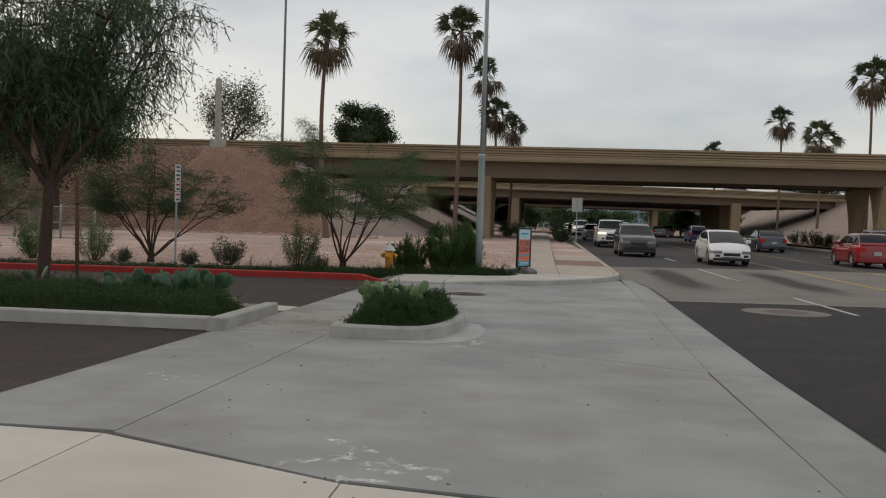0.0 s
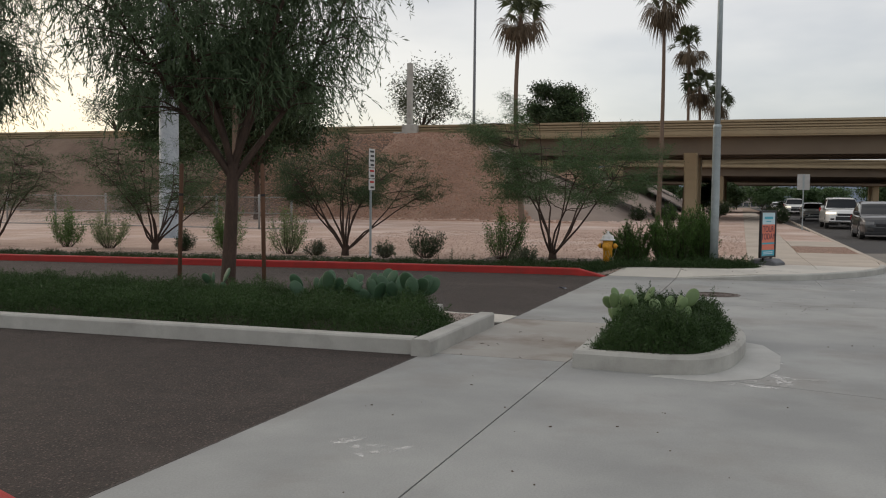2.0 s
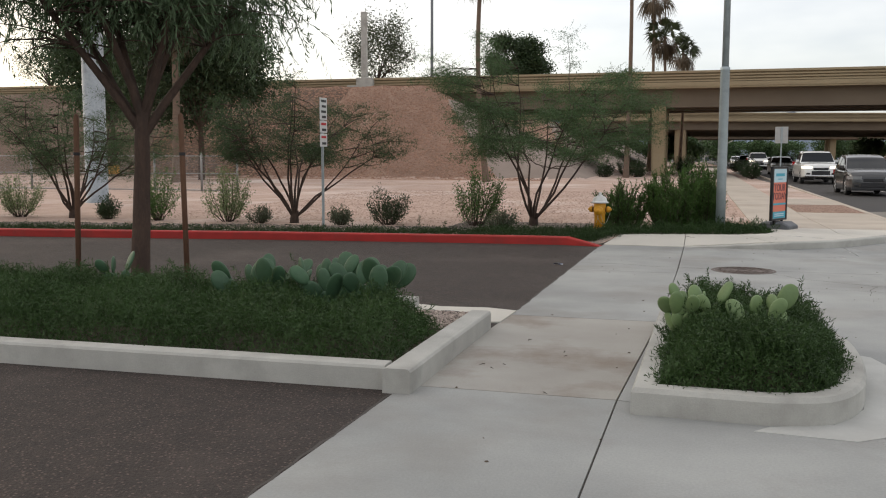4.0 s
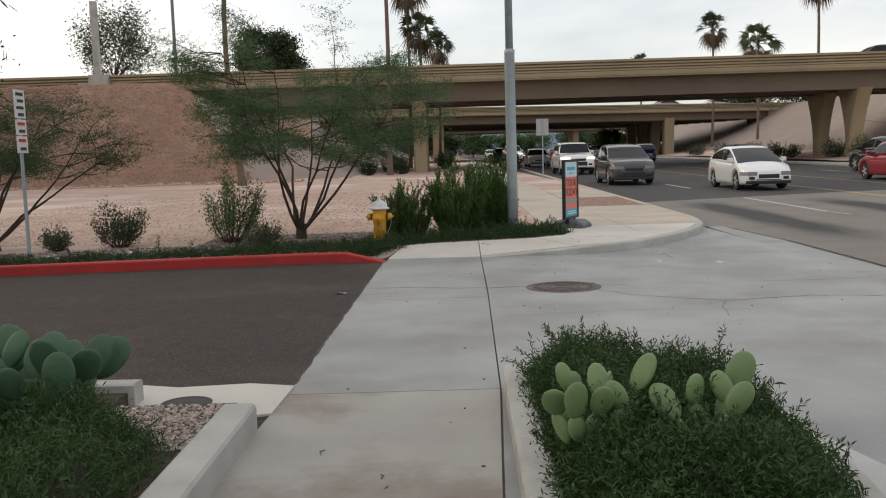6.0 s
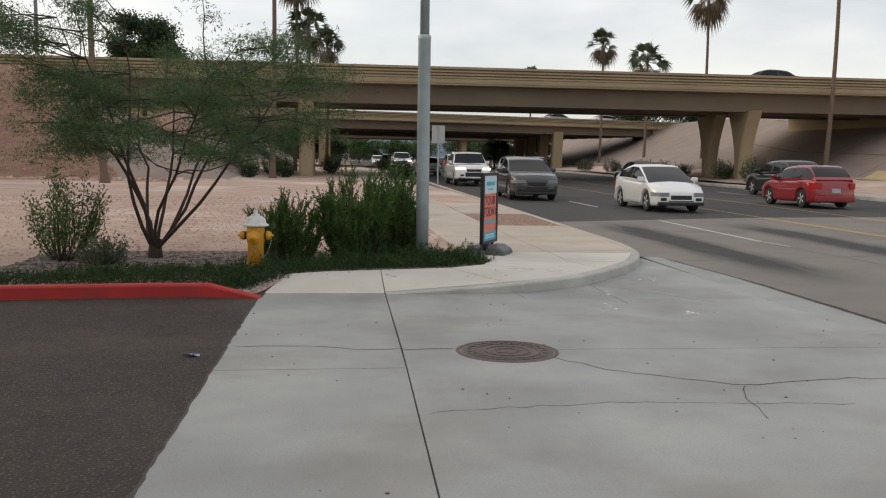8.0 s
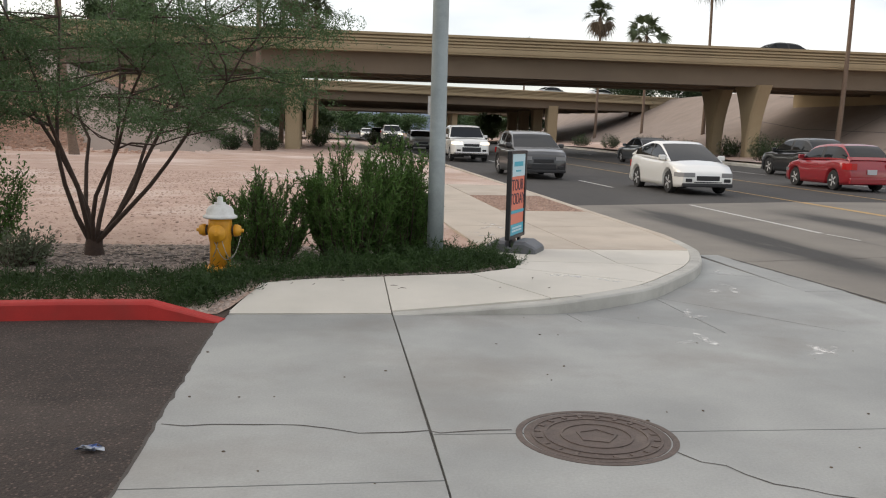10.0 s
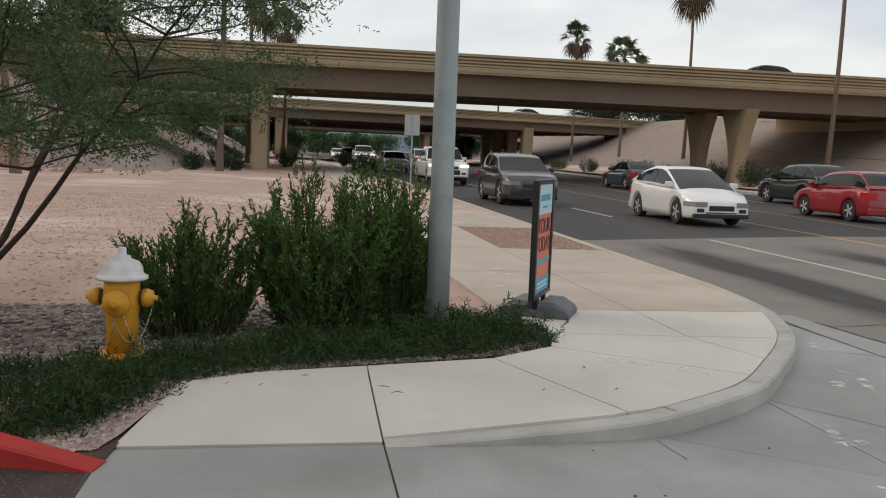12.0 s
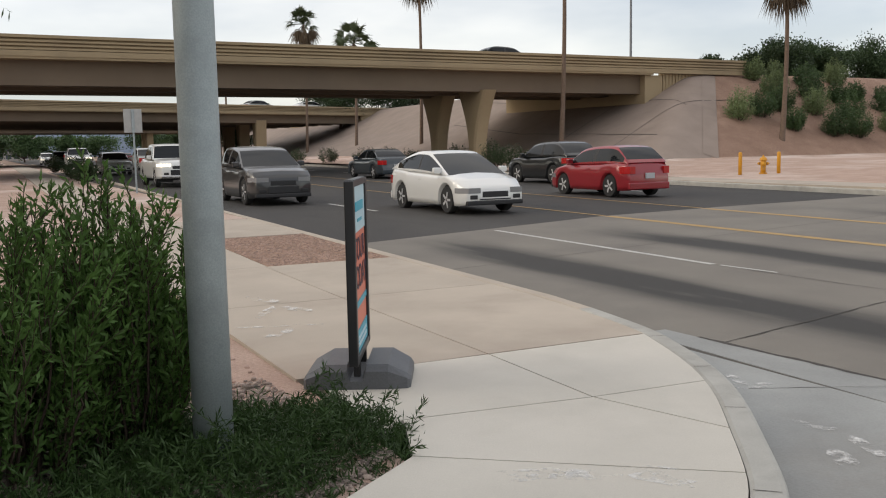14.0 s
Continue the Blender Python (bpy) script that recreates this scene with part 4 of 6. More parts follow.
palm(61, (-13.6, 55.2, 0.3), 12.7, 3.5, "tall fan palm with slender curved brown trunk", -0.5)
palm(62, (-6.6, 65.8, 0.35), 15.4, 3.9, "tall fan palm with straight dark trunk", 0.15)
palm(63, (-6.1, 86, 0.4), 15.6, 3.6, "tall fan palm behind the near overpass", 0.2)
palm(64, (-5.1, 86.5, 0.4), 12.0, 3.6, "fan palm behind the near overpass", 0.2)
palm(65, (-3.6, 90, 0.4), 11.0, 3.2, "fan palm behind the near overpass", 0.2)
palm(66, (31.7, 93.2, 1.0), 16.4, 4.4, "tall fan palm beside the overpass columns", 0.2)
palm(67, (30.0, 68.7, 0.5), 17.8, 4.0, "very tall fan palm by the paved slope", 0.45)
palm(68, (42.3, 62, 1.4), 10.6, 3.6, "fan palm at the foot of the planted bank", 0.4)
palm(69, (30.0, 120.5, 0.5), 15.8, 4.0, "distant fan palm above the overpass", 0.2)
palm(70, (31.8, 109.5, 0.6), 12.4, 4.6, "distant wide fan palm above the overpass", 0.2)
palm(71, (25.3, 140, 0.5), 13.0, 4.4, "distant fan palm peeping over the overpass", 0.2)
palm(72, (-30.2, 50, 0.2), 9.6, 3.6, "fan palm with pale brown trunk behind the fence", 0.1, 0.26)


def big_tree(seed, loc, height, radius, label, material, n=26000, leaf=(0.22, 0.09), airy=0.5, clumps=46, trunk=0.3, squash=0.8):
    """A far tree: trunk, limbs and a ragged crown of many leaf clumps."""
    rng = np.random.default_rng(seed)
    t = thing("tree", label, "tree", pose(*loc), "trees beyond the bridges")
    wood = Soup()
    foot = height * trunk
    wood.tube([(0, 0, -0.5), (0.05, 0, foot * 0.5), (0, 0.05, foot)], [0.22, 0.18, 0.14], 8)
    C = []
    for i in range(clumps):
        d = rng.normal(0, 1, 3)
        d /= np.linalg.norm(d)
        rr = rng.uniform(0.06, 1.0) ** 0.5
        c = np.array([0, 0, foot + (height - foot) * 0.5]) + d * rr * np.array([radius, radius, (height - foot) * 0.5]) * rng.uniform(0.8, 1.08)
        C.append(c)
        if i % 3 == 0:
            mid = np.array([0, 0, foot]) * 0.6 + c * 0.4 + rng.normal(0, 0.1, 3)
            wood.tube([(0, 0, foot * 0.9), mid, c], [0.09, 0.05, 0.015], 5)
    wood.make("trunk", M_BARK, t, True)
    C = np.array(C)
    per = n // clumps
    P = np.repeat(C, per, axis=0) + rng.normal(0, 1, (per * clumps, 3)) * radius * (0.13 + 0.06 * airy) * np.array([1, 1, squash])
    D = rng.normal(0, 0.7, (len(P), 3)) + np.array([0, 0, -0.5 * airy])
    quick("crown", *leaf_quads(rng, P, D, *leaf), material, t)
    return t


big_tree(81, (-31.2, 86, 6.3), 8.8, 3.9, "airy grey-green eucalyptus above the embankment", L_GREY, 6000, (0.36, 0.10), 0.2, 24, squash=1.5)
big_tree(82, (-19.1, 92, 5.5), 8.4, 3.0, "dense round dark green tree behind the overpass", L_DARK, 26000, (0.26, 0.13), 0.3, 60)
big_tree(83, (-31.0, 54.0, 0.4), 11.2, 4.8, "dense dark green tree behind the fence", L_DARK, 42000, (0.26, 0.11), 0.3, 80)
big_tree(84, (-40.0, 58, 1.5), 8.5, 4.4, "dark green tree on the embankment", L_DARK, 26000, (0.26, 0.11), 0.3, 60)
big_tree(85, (-56.0, 72, 6.3), 5.4, 2.6, "small crooked tree on the embankment top", L_GREY, 5000, (0.2, 0.06), 0.8, 26)
big_tree(86, (-49.5, 72, 6.3), 4.6, 2.0, "small crooked tree on the embankment top", L_GREY, 3000, (0.2, 0.06), 0.8, 18)
big_tree(87, (-25.0, 90, 6.0), 4.2, 1.4, "thin grey shrubby tree above the embankment", L_GREY, 1500, (0.2, 0.05), 1, 14)
for i, (x, y, z, h, r) in enumerate(((56, 76, 5.6, 4.4, 2.8), (62, 77, 5.6, 5.0, 3.2), (69, 76, 5.6, 5.2, 3.6), (77, 78, 5.6, 5.4, 3.6), (51.5, 78, 5.8, 3.0, 1.8), (86, 80, 5.6, 5.4, 4.0), (37, 128, 5, 6.0, 4.5), (46, 130, 5, 6.5, 5.0))):
    big_tree(100 + i, (x, y, z), h, r, "dense dark green tree on top of the bank", L_DARK, 15000, (0.26, 0.12), 0.2, 44, 0.12)
rng0 = np.random.default_rng(5)
for i in range(26):
    x = -44 + i * 5.2 + rng0.uniform(-1.5, 1.5)
    big_tree(130 + i, (x, 232 + rng0.uniform(-12, 40), 0.3), rng0.uniform(6.0, 8.6), rng0.uniform(4.0, 5.6), "leafy street tree far down the road", L_MESQ, 3400, (0.55, 0.32), 0.2, 30, 0.16)
for i, (x, y) in enumerate(((-3.4, 150), (-6.5, 140), (-9, 158), (22.5, 152), (25, 160), (28.5, 150))):
    big_tree(160 + i, (x, y, 0.4), rng0.uniform(4.5, 6.0), rng0.uniform(2.2, 3.2), "small leafy tree beside the far street", L_MESQ, 4000, (0.36, 0.18), 0.2, 26, 0.2)

# rounded bushes on the far bank
rb = np.random.default_rng(9)
for i, (x, y) in enumerate(((41, 64.3), (44.5, 63), (47.5, 62.4), (46.8, 67), (43.2, 64.6), (45.6, 65.2), (48.6, 64.8), (50.2, 66.6), (54.6, 66.6), (47.2, 69.3), (51.6, 68.4), (57.6, 66.4), (61.5, 65.6), (49.6, 62.2), (51, 64), (53.5, 62.6), (52.5, 66.3), (56, 65), (49, 69), (58, 62.5), (60, 67), (55, 68.8), (63, 64.5), (66, 67.5))):
    w = rb.uniform(1.5, 2.2)
    z = float(right_z(np.array(float(x)), np.array(float(y))))
    shrub(180 + i, (x, y, z - 0.1), w * 0.85, w, "rounded dense green bush on the gravel bank", L_MESQ if i % 3 else L_SAGE, (0.13, 0.06), 3600, 60, 0.2, "bushes on the far bank", "round_bush", leaf_lo=0.03)
# oleanders along both verges
for i, (x, y, h, w, fl) in enumerate(((23.6, 63.6, 1.35, 1.9, 160), (23.8, 66.6, 1.5, 1.8, 0), (24.6, 72.5, 1.25, 1.6, 60), (23.4, 77.5, 1.15, 2.0, 40), (23.5, 81.5, 1.1, 1.7, 0), (23.4, 86, 1.2, 1.9, 40), (23.3, 55.6, 0.8, 0.9, 0), (23.6, 95, 1.2, 2.2, 0), (23.5, 104, 1.2, 2.2, 30),
                                        (-8.0, 66.5, 1.0, 1.3, 60), (-6.0, 67.6, 1.1, 1.2, 40), (-6.9, 70.5, 1.2, 1.4, 0), (-3.2, 78, 1.2, 1.6, 60), (-2.8, 92, 1.2, 1.7, 40), (1.3, 66, 0.9, 1.2, 40), (1.3, 69, 1.1, 1.5, 20), (1.3, 73, 1.0, 1.4, 0), (1.2, 88, 1.1, 1.5, 20), (-3.0, 108, 1.2, 1.8, 40))):
    z = float(grade(y)) + (0.1 if x < 10 else float(right_z(np.array(float(x)), np.array(float(y)))) - float(grade(y)) - 0.03)
    shrub(200 + i, (x, y, z), h, w, "oleander bush with pale pink blossoms" if fl else "dark green oleander bush on the verge", L_DARK, (0.12, 0.04), 2200, 40, 0.4, "oleanders along the street", "oleander", flowers=fl, leaf_lo=0.04)


# ---- planters, ground cover and cactus ----
def cover(name, label, poly, z0, hgt, n, seed, edge=0.3, leaf=(0.045, 0.008), spikes=60, material=None, grassy=False, mound=True):
    """A dense low mat of trailing leafy stems over a polygon."""
    rng = np.random.default_rng(seed)
    poly = np.array(poly)
    lo, hi = poly.min(0), poly.max(0)

    def inside(P):
        r = np.zeros(len(P), bool)
        for i in range(len(poly)):
            a, b = poly[i - 1], poly[i]
            hit = ((a[1] > P[:, 1]) != (b[1] > P[:, 1]))
            xx = (b[0] - a[0]) * (P[:, 1] - a[1]) / (b[1] - a[1] + 1e-12) + a[0]
            r ^= hit & (P[:, 0] < xx)
        return r

    def dist(P):
        d = np.full(len(P), 9.0)
        for i in range(len(poly)):
            a, b = poly[i - 1], poly[i]
            ab = b - a
            t = np.clip(((P - a) @ ab) / (ab @ ab), 0, 1)
            d = np.minimum(d, np.linalg.norm(P - a - t[:, None] * ab, axis=1))
        return d

    P = rng.uniform(lo, hi, (int(n * 2.2), 2))
    P = P[inside(P)][:n]
    h = hgt * (0.25 + 0.75 * sstep(dist(P), 0, edge)) * (1 + 0.28 * np.sin(P[:, 0] * 5.1 + 2 * np.sin(P[:, 1] * 3.3)) * np.sin(P[:, 1] * 4.7)) if mound else np.full(len(P), hgt)
    n = len(P)
    # short leafy stems: leaves up along each
    way = rng.normal(0, 0.55, (n, 3)) + np.array([0, 0, 0.75])
    way /= np.linalg.norm(way, axis=1)[:, None]
    top = h * rng.uniform(0.55, 1.0, n)
    base = np.stack([P[:, 0], P[:, 1], z0 + top - 0.10], axis=1)
    K = 2 if grassy else 6
    if spikes:
        i = rng.integers(0, n, spikes)
        way[i] = rng.normal(0, 0.75, (spikes, 3)) + np.array([0, 0, 0.6])
        way[i] /= np.linalg.norm(way[i], axis=1)[:, None]
    LL = np.full((n, 1), 0.13 if not grassy else 0.05)
    if spikes:
        LL[i] = rng.uniform(0.12, 0.22, (spikes, 1))
        base[i, 2] = z0 + top[i]
    V = np.concatenate([base + way * LL * (k / K) for k in range(K)])
    D = np.concatenate([way * 0.5 + rng.normal(0, 0.55, (n, 3)) for k in range(K)])
    if spikes:
        ex = [base[i] + way[i] * LL[i] * f for f in np.linspace(-0.15, 1, 40)]
        V = np.concatenate([V] + ex)
        D = np.concatenate([D] + [way[i] * 0.7 + rng.normal(0, 0.6, (spikes, 3)) for _ in ex])
    ob = quick(name, *leaf_quads(rng, V, D, leaf[0], leaf[1], 0.2), material or L_COVER)
    return tagged(ob, label, "ground cover", kind="stuff")


planter = sheet("planter_bed", [(-24, 11.35), (-4.3, 11.38), (-4.3, 13.95), (-5.1, 13.95), (-5.1, 14.3), (-24, 14.6)], -0.1, 0.10, mat("planter_soil", (0.10, 0.07, 0.05), (0.06, 0.045, 0.035), 0.95, 5, 50, 0.8), "dark mulched soil in the long planter", "planter bed")
kerb("planter_kerb_front", [(-24, 11.15), (-10.1, 11.22), (-7, 11.26), (-4.34, 11.3)], 0.17, -0.05, 0.17, M_KERB, "pale concrete planter kerb with dirt-stained face", side=1)
kerb("planter_kerb_end", [(-4.13, 11.22), (-4.13, 12.5), (-4.12, 13.68)], 0.20, -0.05, 0.17, M_KERB, "pale concrete kerb at the planter's end", side=1)
kerb("planter_kerb_back", [(-5.05, 14.42), (-8, 14.5), (-24, 14.8)], 0.16, -0.05, 0.16, M_KERB, "pale concrete kerb behind the planter", side=1)
sheet("drain_pad", [(-5.35, 13.92), (-4.34, 13.92), (-4.1, 14.0), (-4.07, 14.68), (-4.4, 14.78), (-4.9, 14.72), (-5.3, 14.85), (-5.6, 14.5)], -0.05, 0.012, M_WALK, "rough pale concrete pad round a drain", "pavement")
drain = lathe(bmesh.new(), [(0.17, 0.0), (0.17, 0.004), (0.15, 0.006), (0.14, 0.003)], 24, (-4.72, 14.28, 0.014))
tagged(part("drain_cover", drain, plain("dark_iron", (0.045, 0.043, 0.04), 0.6, 0.6)), "small dark round drain cover in the pad", "drain cover")
cover("planter_cover", "dense dark green trailing ground cover in the planter", [(-14.5, 11.42), (-4.38, 11.45), (-4.38, 12.4), (-4.42, 13.1), (-4.9, 13.5), (-5.6, 14.1), (-14.5, 14.4)], 0.08, 0.34, 52000, 301, 0.34, (0.05, 0.007), 160)
cover("planter_cover_end", "sparser ground cover further along the planter", [(-24, 11.4), (-14.4, 11.5), (-14.4, 14.5), (-24, 14.6)], 0.08, 0.34, 9000, 302, 0.4, (0.08, 0.014), 30)
ISL = [(-2.66, 11.15), (-1.78, 11.12), (-1.45, 11.27), (-1.24, 11.7), (-1.12, 12.4), (-1.12, 13.2), (-1.32, 13.95), (-1.75, 14.4), (-2.15, 14.5), (-2.6, 14.5)]


def ring_kerb(name, poly, width, z0, z1, label):
    """A closed kerb round a polygon with a chamfered top edge."""
    o1, o2, i1, i2 = poly, inset(poly, 0.02), inset(poly, width - 0.02), inset(poly, width)
    bm = bmesh.new()
    lay = [[bm.verts.new((x, y, z)) for x, y in pp] for pp, z in ((o1, z0), (o1, z1 - 0.03), (o2, z1), (i1, z1), (i2, z1 - 0.015), (i2, z0))]
    n = len(poly)
    for u, w in zip(lay, lay[1:]):
        for k in range(n):
            bm.faces.new((u[k], u[(k + 1) % n], w[(k + 1) % n], w[k]))
    return tagged(part(name, bm, M_KERB), label, "kerb", kind="structure")


ISLR = [(-2.67, 11.15)] + cat([(-1.85, 11.12), (-1.5, 11.24), (-1.26, 11.65), (-1.13, 12.4), (-1.12, 13.2), (-1.32, 13.95), (-1.75, 14.4), (-2.15, 14.5)], 5) + [(-2.6, 14.5)]
ring_kerb("island_kerb", ISLR, 0.16, -0.05, 0.17, "pale rounded concrete kerb of the small planting island")
M_PATCH = mat("trowelled_grout", (0.50, 0.50, 0.47), (0.40, 0.40, 0.38), 0.85, 1.6, 70, 0.15, stain=(0.34, 0.33, 0.31), stain_scale=1.1, stain_amt=0.6, fine_amt=0.12)
sheet("grout_apron", [(-1.95, 10.98), (-1.40, 10.93), (-0.98, 11.25), (-0.80, 11.8), (-0.76, 12.6), (-0.92, 13.3), (-1.16, 13.5), (-1.115, 12.5), (-1.25, 11.65), (-1.48, 11.24), (-1.85, 11.1)], -0.04, 0.004, M_PATCH, "pale trowelled concrete apron round the island kerb", "pavement")
sheet("island_soil", inset(ISL, 0.12), -0.05, 0.12, MATS["planter_soil"], "dark soil in the planting island", "planter bed")
cover("island_cover", "dense dark green trailing rosemary mound in the island", inset(ISL, 0.13), 0.12, 0.385, 17000, 303, 0.24, (0.036, 0.008), 120)
cover("verge_cover", "low dark green trailing ground cover behind the kerb", [(-30, 18.95), (-19, 20.6), (-14.5, 21.2), (-10.3, 21.85), (-6.5, 22.28), (-4.3, 22.35), (-3.6, 23.2), (-4.3, 23.9), (-5.6, 23.7), (-7.5, 22.9), (-12, 22.1), (-19, 21.2), (-30, 19.6)], 0.08, 0.16, 42000, 304, 0.12, (0.07, 0.010), 50)
cover("corner_cover", "dark green trailing ground cover round the pole's foot", [(-4.6, 22.42), (-4.12, 22.5), (-3.72, 23.28), (-3.0, 23.66), (-2.3, 23.85), (-1.5, 24.02), (-0.95, 24.33), (-0.68, 24.85), (-0.9, 25.4), (-1.5, 25.6), (-2.4, 24.9), (-3.4, 24.3), (-4.0, 24.0)], 0.09, 0.21, 11500, 305, 0.28, (0.055, 0.008), 120)

def pad(parent, base, d, face, L, W, rng, material):
    """One flat oval cactus pad standing on base, leaning along d, its flat side towards face."""
    d = Vector(d).normalized()
    f = Vector(face)
    f = (f - d * f.dot(d)).normalized()
    s = d.cross(f)
    bm = bmesh.new()
    bmesh.ops.create_uvsphere(bm, u_segments=14, v_segments=9, radius=1.0)
    for v in bm.verts:
        x, y, z = v.co
        w = W / 2 * (1.0 - 0.22 * (0.5 - z * 0.5))
        p = s * (x * w) + f * (y * 0.022) + d * (L / 2 * (z + 0.96))
        v.co = Vector(base) + p
    return part("pad", bm, material, parent, smooth=True)


def cactus(seed, loc, n, size, spread, label, tilt=0.5, material=None, tiers=2):
    """A clump of pads: a ring of foot pads, each carrying one or two more."""
    rng = np.random.default_rng(seed)
    t = thing("prickly_pear", label, "cactus", pose(*loc), "prickly pears")
    feet = []
    for i in range(n):
        if i < n * 0.5:
            a = 2.4 * i
            r = spread * ((i + 0.5) / (n * 0.5)) ** 0.5
            b = (math.cos(a) * r, math.sin(a) * r * 0.8, rng.uniform(-0.06, 0.03))
            d = (math.cos(a) * tilt * r / spread, math.sin(a) * tilt * r / spread, 1)
        else:
            b, pd = feet[int(i - n * 0.5) % len(feet)]
            d = (pd[0] + rng.normal(0, 0.35), pd[1] + rng.normal(0, 0.3), 1.0)
        L = size * rng.uniform(0.8, 1.18)
        W = L * rng.uniform(0.62, 0.8)
        face = (rng.normal(0, 0.6), -1 if rng.random() < 0.85 else 0.15, rng.normal(0, 0.2))
        pad(t, b, d, face, L, W, rng, material or M_PAD)
        dn = Vector(d).normalized()
        if i < n * 0.5:
            feet.append((tuple(Vector(b) + dn * L * 0.9), tuple(dn)))
    return t


cactus(401, (-2.34, 12.35, 0.34), 18, 0.175, 0.15, "pale green prickly pear growing through the rosemary")
cactus(402, (-1.80, 12.3, 0.34), 10, 0.18, 0.12, "pale green prickly pear growing through the rosemary")
cactus(403, (-5.42, 13.45, 0.17), 38, 0.26, 0.38, "blue-green prickly pear clump in the planter", 0.6, M_PADB)
cactus(404, (-6.4, 13.5, 0.17), 24, 0.245, 0.38, "blue-green prickly pear clump in the planter", 0.6, M_PADB)
cactus(405, (-8.3, 13.9, 0.2), 7, 0.2, 0.2, "small prickly pear in the planter", 0.5, M_PADB)


# ---- street furniture ----
def ob_text(name, body, size, m, material, parent, label=""):
    """Lettering as a mesh, flat, at a pose within its parent."""
    cu = bpy.data.curves.new(name, "FONT")
    cu.body, cu.size, cu.align_x, cu.align_y, cu.extrude = body, size, "CENTER", "CENTER", 0.001
    tmp = bpy.data.objects.new(name, cu)
    scene.collection.objects.link(tmp)
    me = bpy.data.meshes.new_from_object(tmp.evaluated_get(bpy.context.evaluated_depsgraph_get()))
    bpy.data.objects.remove(tmp)
    me.materials.clear()
    me.materials.append(material)
    ob = new(name, me)
    ob.parent, ob.matrix_basis = parent, m
    if label:
        ob["label"] = label
    return ob


def hydrant(loc, yellow, bonnet, label, group="", rz=0):
    t = thing("fire_hydrant", label, "fire hydrant", pose(*loc, 0, 0, rz), group)
    part("flange", lathe(bmesh.new(), [(0.155, 0), (0.165, 0.012), (0.165, 0.035), (0.15, 0.045), (0.112, 0.05)], 20), yellow, t, smooth=True)
    part("barrel", lathe(bmesh.new(), [(0.108, 0.04), (0.106, 0.3), (0.118, 0.34), (0.125, 0.40), (0.12, 0.5), (0.118, 0.55)], 24), yellow, t, smooth=True)
    bon = part("bonnet", lathe(bmesh.new(), [(0.165, 0.55), (0.175, 0.556), (0.175, 0.575), (0.152, 0.585), (0.142, 0.595), (0.136, 0.64), (0.112, 0.672), (0.07, 0.69), (0.058, 0.692), (0.058, 0.712), (0.03, 0.716), (0.028, 0.765), (0.018, 0.772)], 24), bonnet, t, "white-painted bonnet" if bonnet is not yellow else "", smooth=True)
    for i in range(8):
        a = i * math.pi / 4 + 0.2
        part("bolt", lathe(bmesh.new(), [(0.011, 0.0), (0.011, 0.016), (0.006, 0.02)], 6, (0.145 * math.cos(a), 0.145 * math.sin(a), 0.0 + 0.04)), yellow, t)

    def nozzle(name, ang, r, L, z):
        bm = lathe(bmesh.new(), [(r * 0.8, 0.0), (r * 0.8, L * 0.35), (r * 1.12, L * 0.37), (r * 1.12, L * 0.62), (r, L * 0.66), (r * 0.9, L * 0.8), (r * 0.33, L * 0.82), (r * 0.33, L), (r * 0.2, L * 1.01)], 18)
        bmesh.ops.transform(bm, matrix=pose(0, 0, z, 90, 0, ang) @ pose(0, 0, 0.09), verts=bm.verts)
        n_ = part(name, bm, yellow, t, smooth=True)
        band = lathe(bmesh.new(), [(r * 0.9, L * 0.22), (r * 0.95, L * 0.24), (r * 0.95, L * 0.34), (r * 0.9, L * 0.36)], 18)
        bmesh.ops.transform(band, matrix=pose(0, 0, z, 90, 0, ang) @ pose(0, 0, 0.09), verts=band.verts)
        part("ring", band, plain("dark_gasket", (0.05, 0.04, 0.03), 0.8), n_)

    nozzle("steamer_nozzle", -6, 0.082, 0.10, 0.405)
    nozzle("hose_nozzle", 84, 0.056, 0.15, 0.425)
    nozzle("hose_nozzle", -96, 0.056, 0.15, 0.425)
    s = Soup()
    for x0, z0, x1, z1, sag in ((0.02, 0.36, 0.22, 0.38, 0.22), (0.0, 0.36, -0.06, 0.16, 0.02), (-0.05, 0.33, 0.16, 0.2, 0.12)):
        pts = [(x0 + (x1 - x0) * f, -0.125 - 0.02 * math.sin(f * 3.1), z0 + (z1 - z0) * f - sag * math.sin(f * math.pi)) for f in np.linspace(0, 1, 22)]
        for i in range(0, 21):
            a, b = np.array(pts[i]), np.array(pts[i + 1])
            off = np.array([0.004, 0, 0]) if i % 2 else np.array([0, 0.005, 0])
            s.tube([a - off, (a + b) / 2 + off, b - off], [0.0035, 0.005, 0.0035], 4)
    s.make("chain", plain("chain_steel", (0.4, 0.39, 0.36), 0.4, 0.8), t)
    return t


M_YEL = mat("hydrant_yellow", (0.70, 0.34, 0.025), (0.60, 0.28, 0.02), 0.45, 6, 70, 0.15, stain=(0.35, 0.16, 0.02), stain_scale=7, stain_amt=0.5, fine_amt=0.1)
M_BON = mat("bonnet_white", (0.74, 0.74, 0.72), (0.62, 0.62, 0.60), 0.5, 8, 70, 0.1, stain=(0.4, 0.37, 0.32), stain_scale=8, stain_amt=0.4, fine_amt=0.1)
hydrant((-4.13, 23.85, 0.155), M_YEL, M_BON, "yellow fire hydrant with white bonnet and hanging chains")
fh = (25.7, 47.6)
fz = float(right_z(np.array(fh[0]), np.array(fh[1])))
hydrant((*fh, fz), M_YEL, M_YEL, "all-yellow fire hydrant across the street", rz=-40)
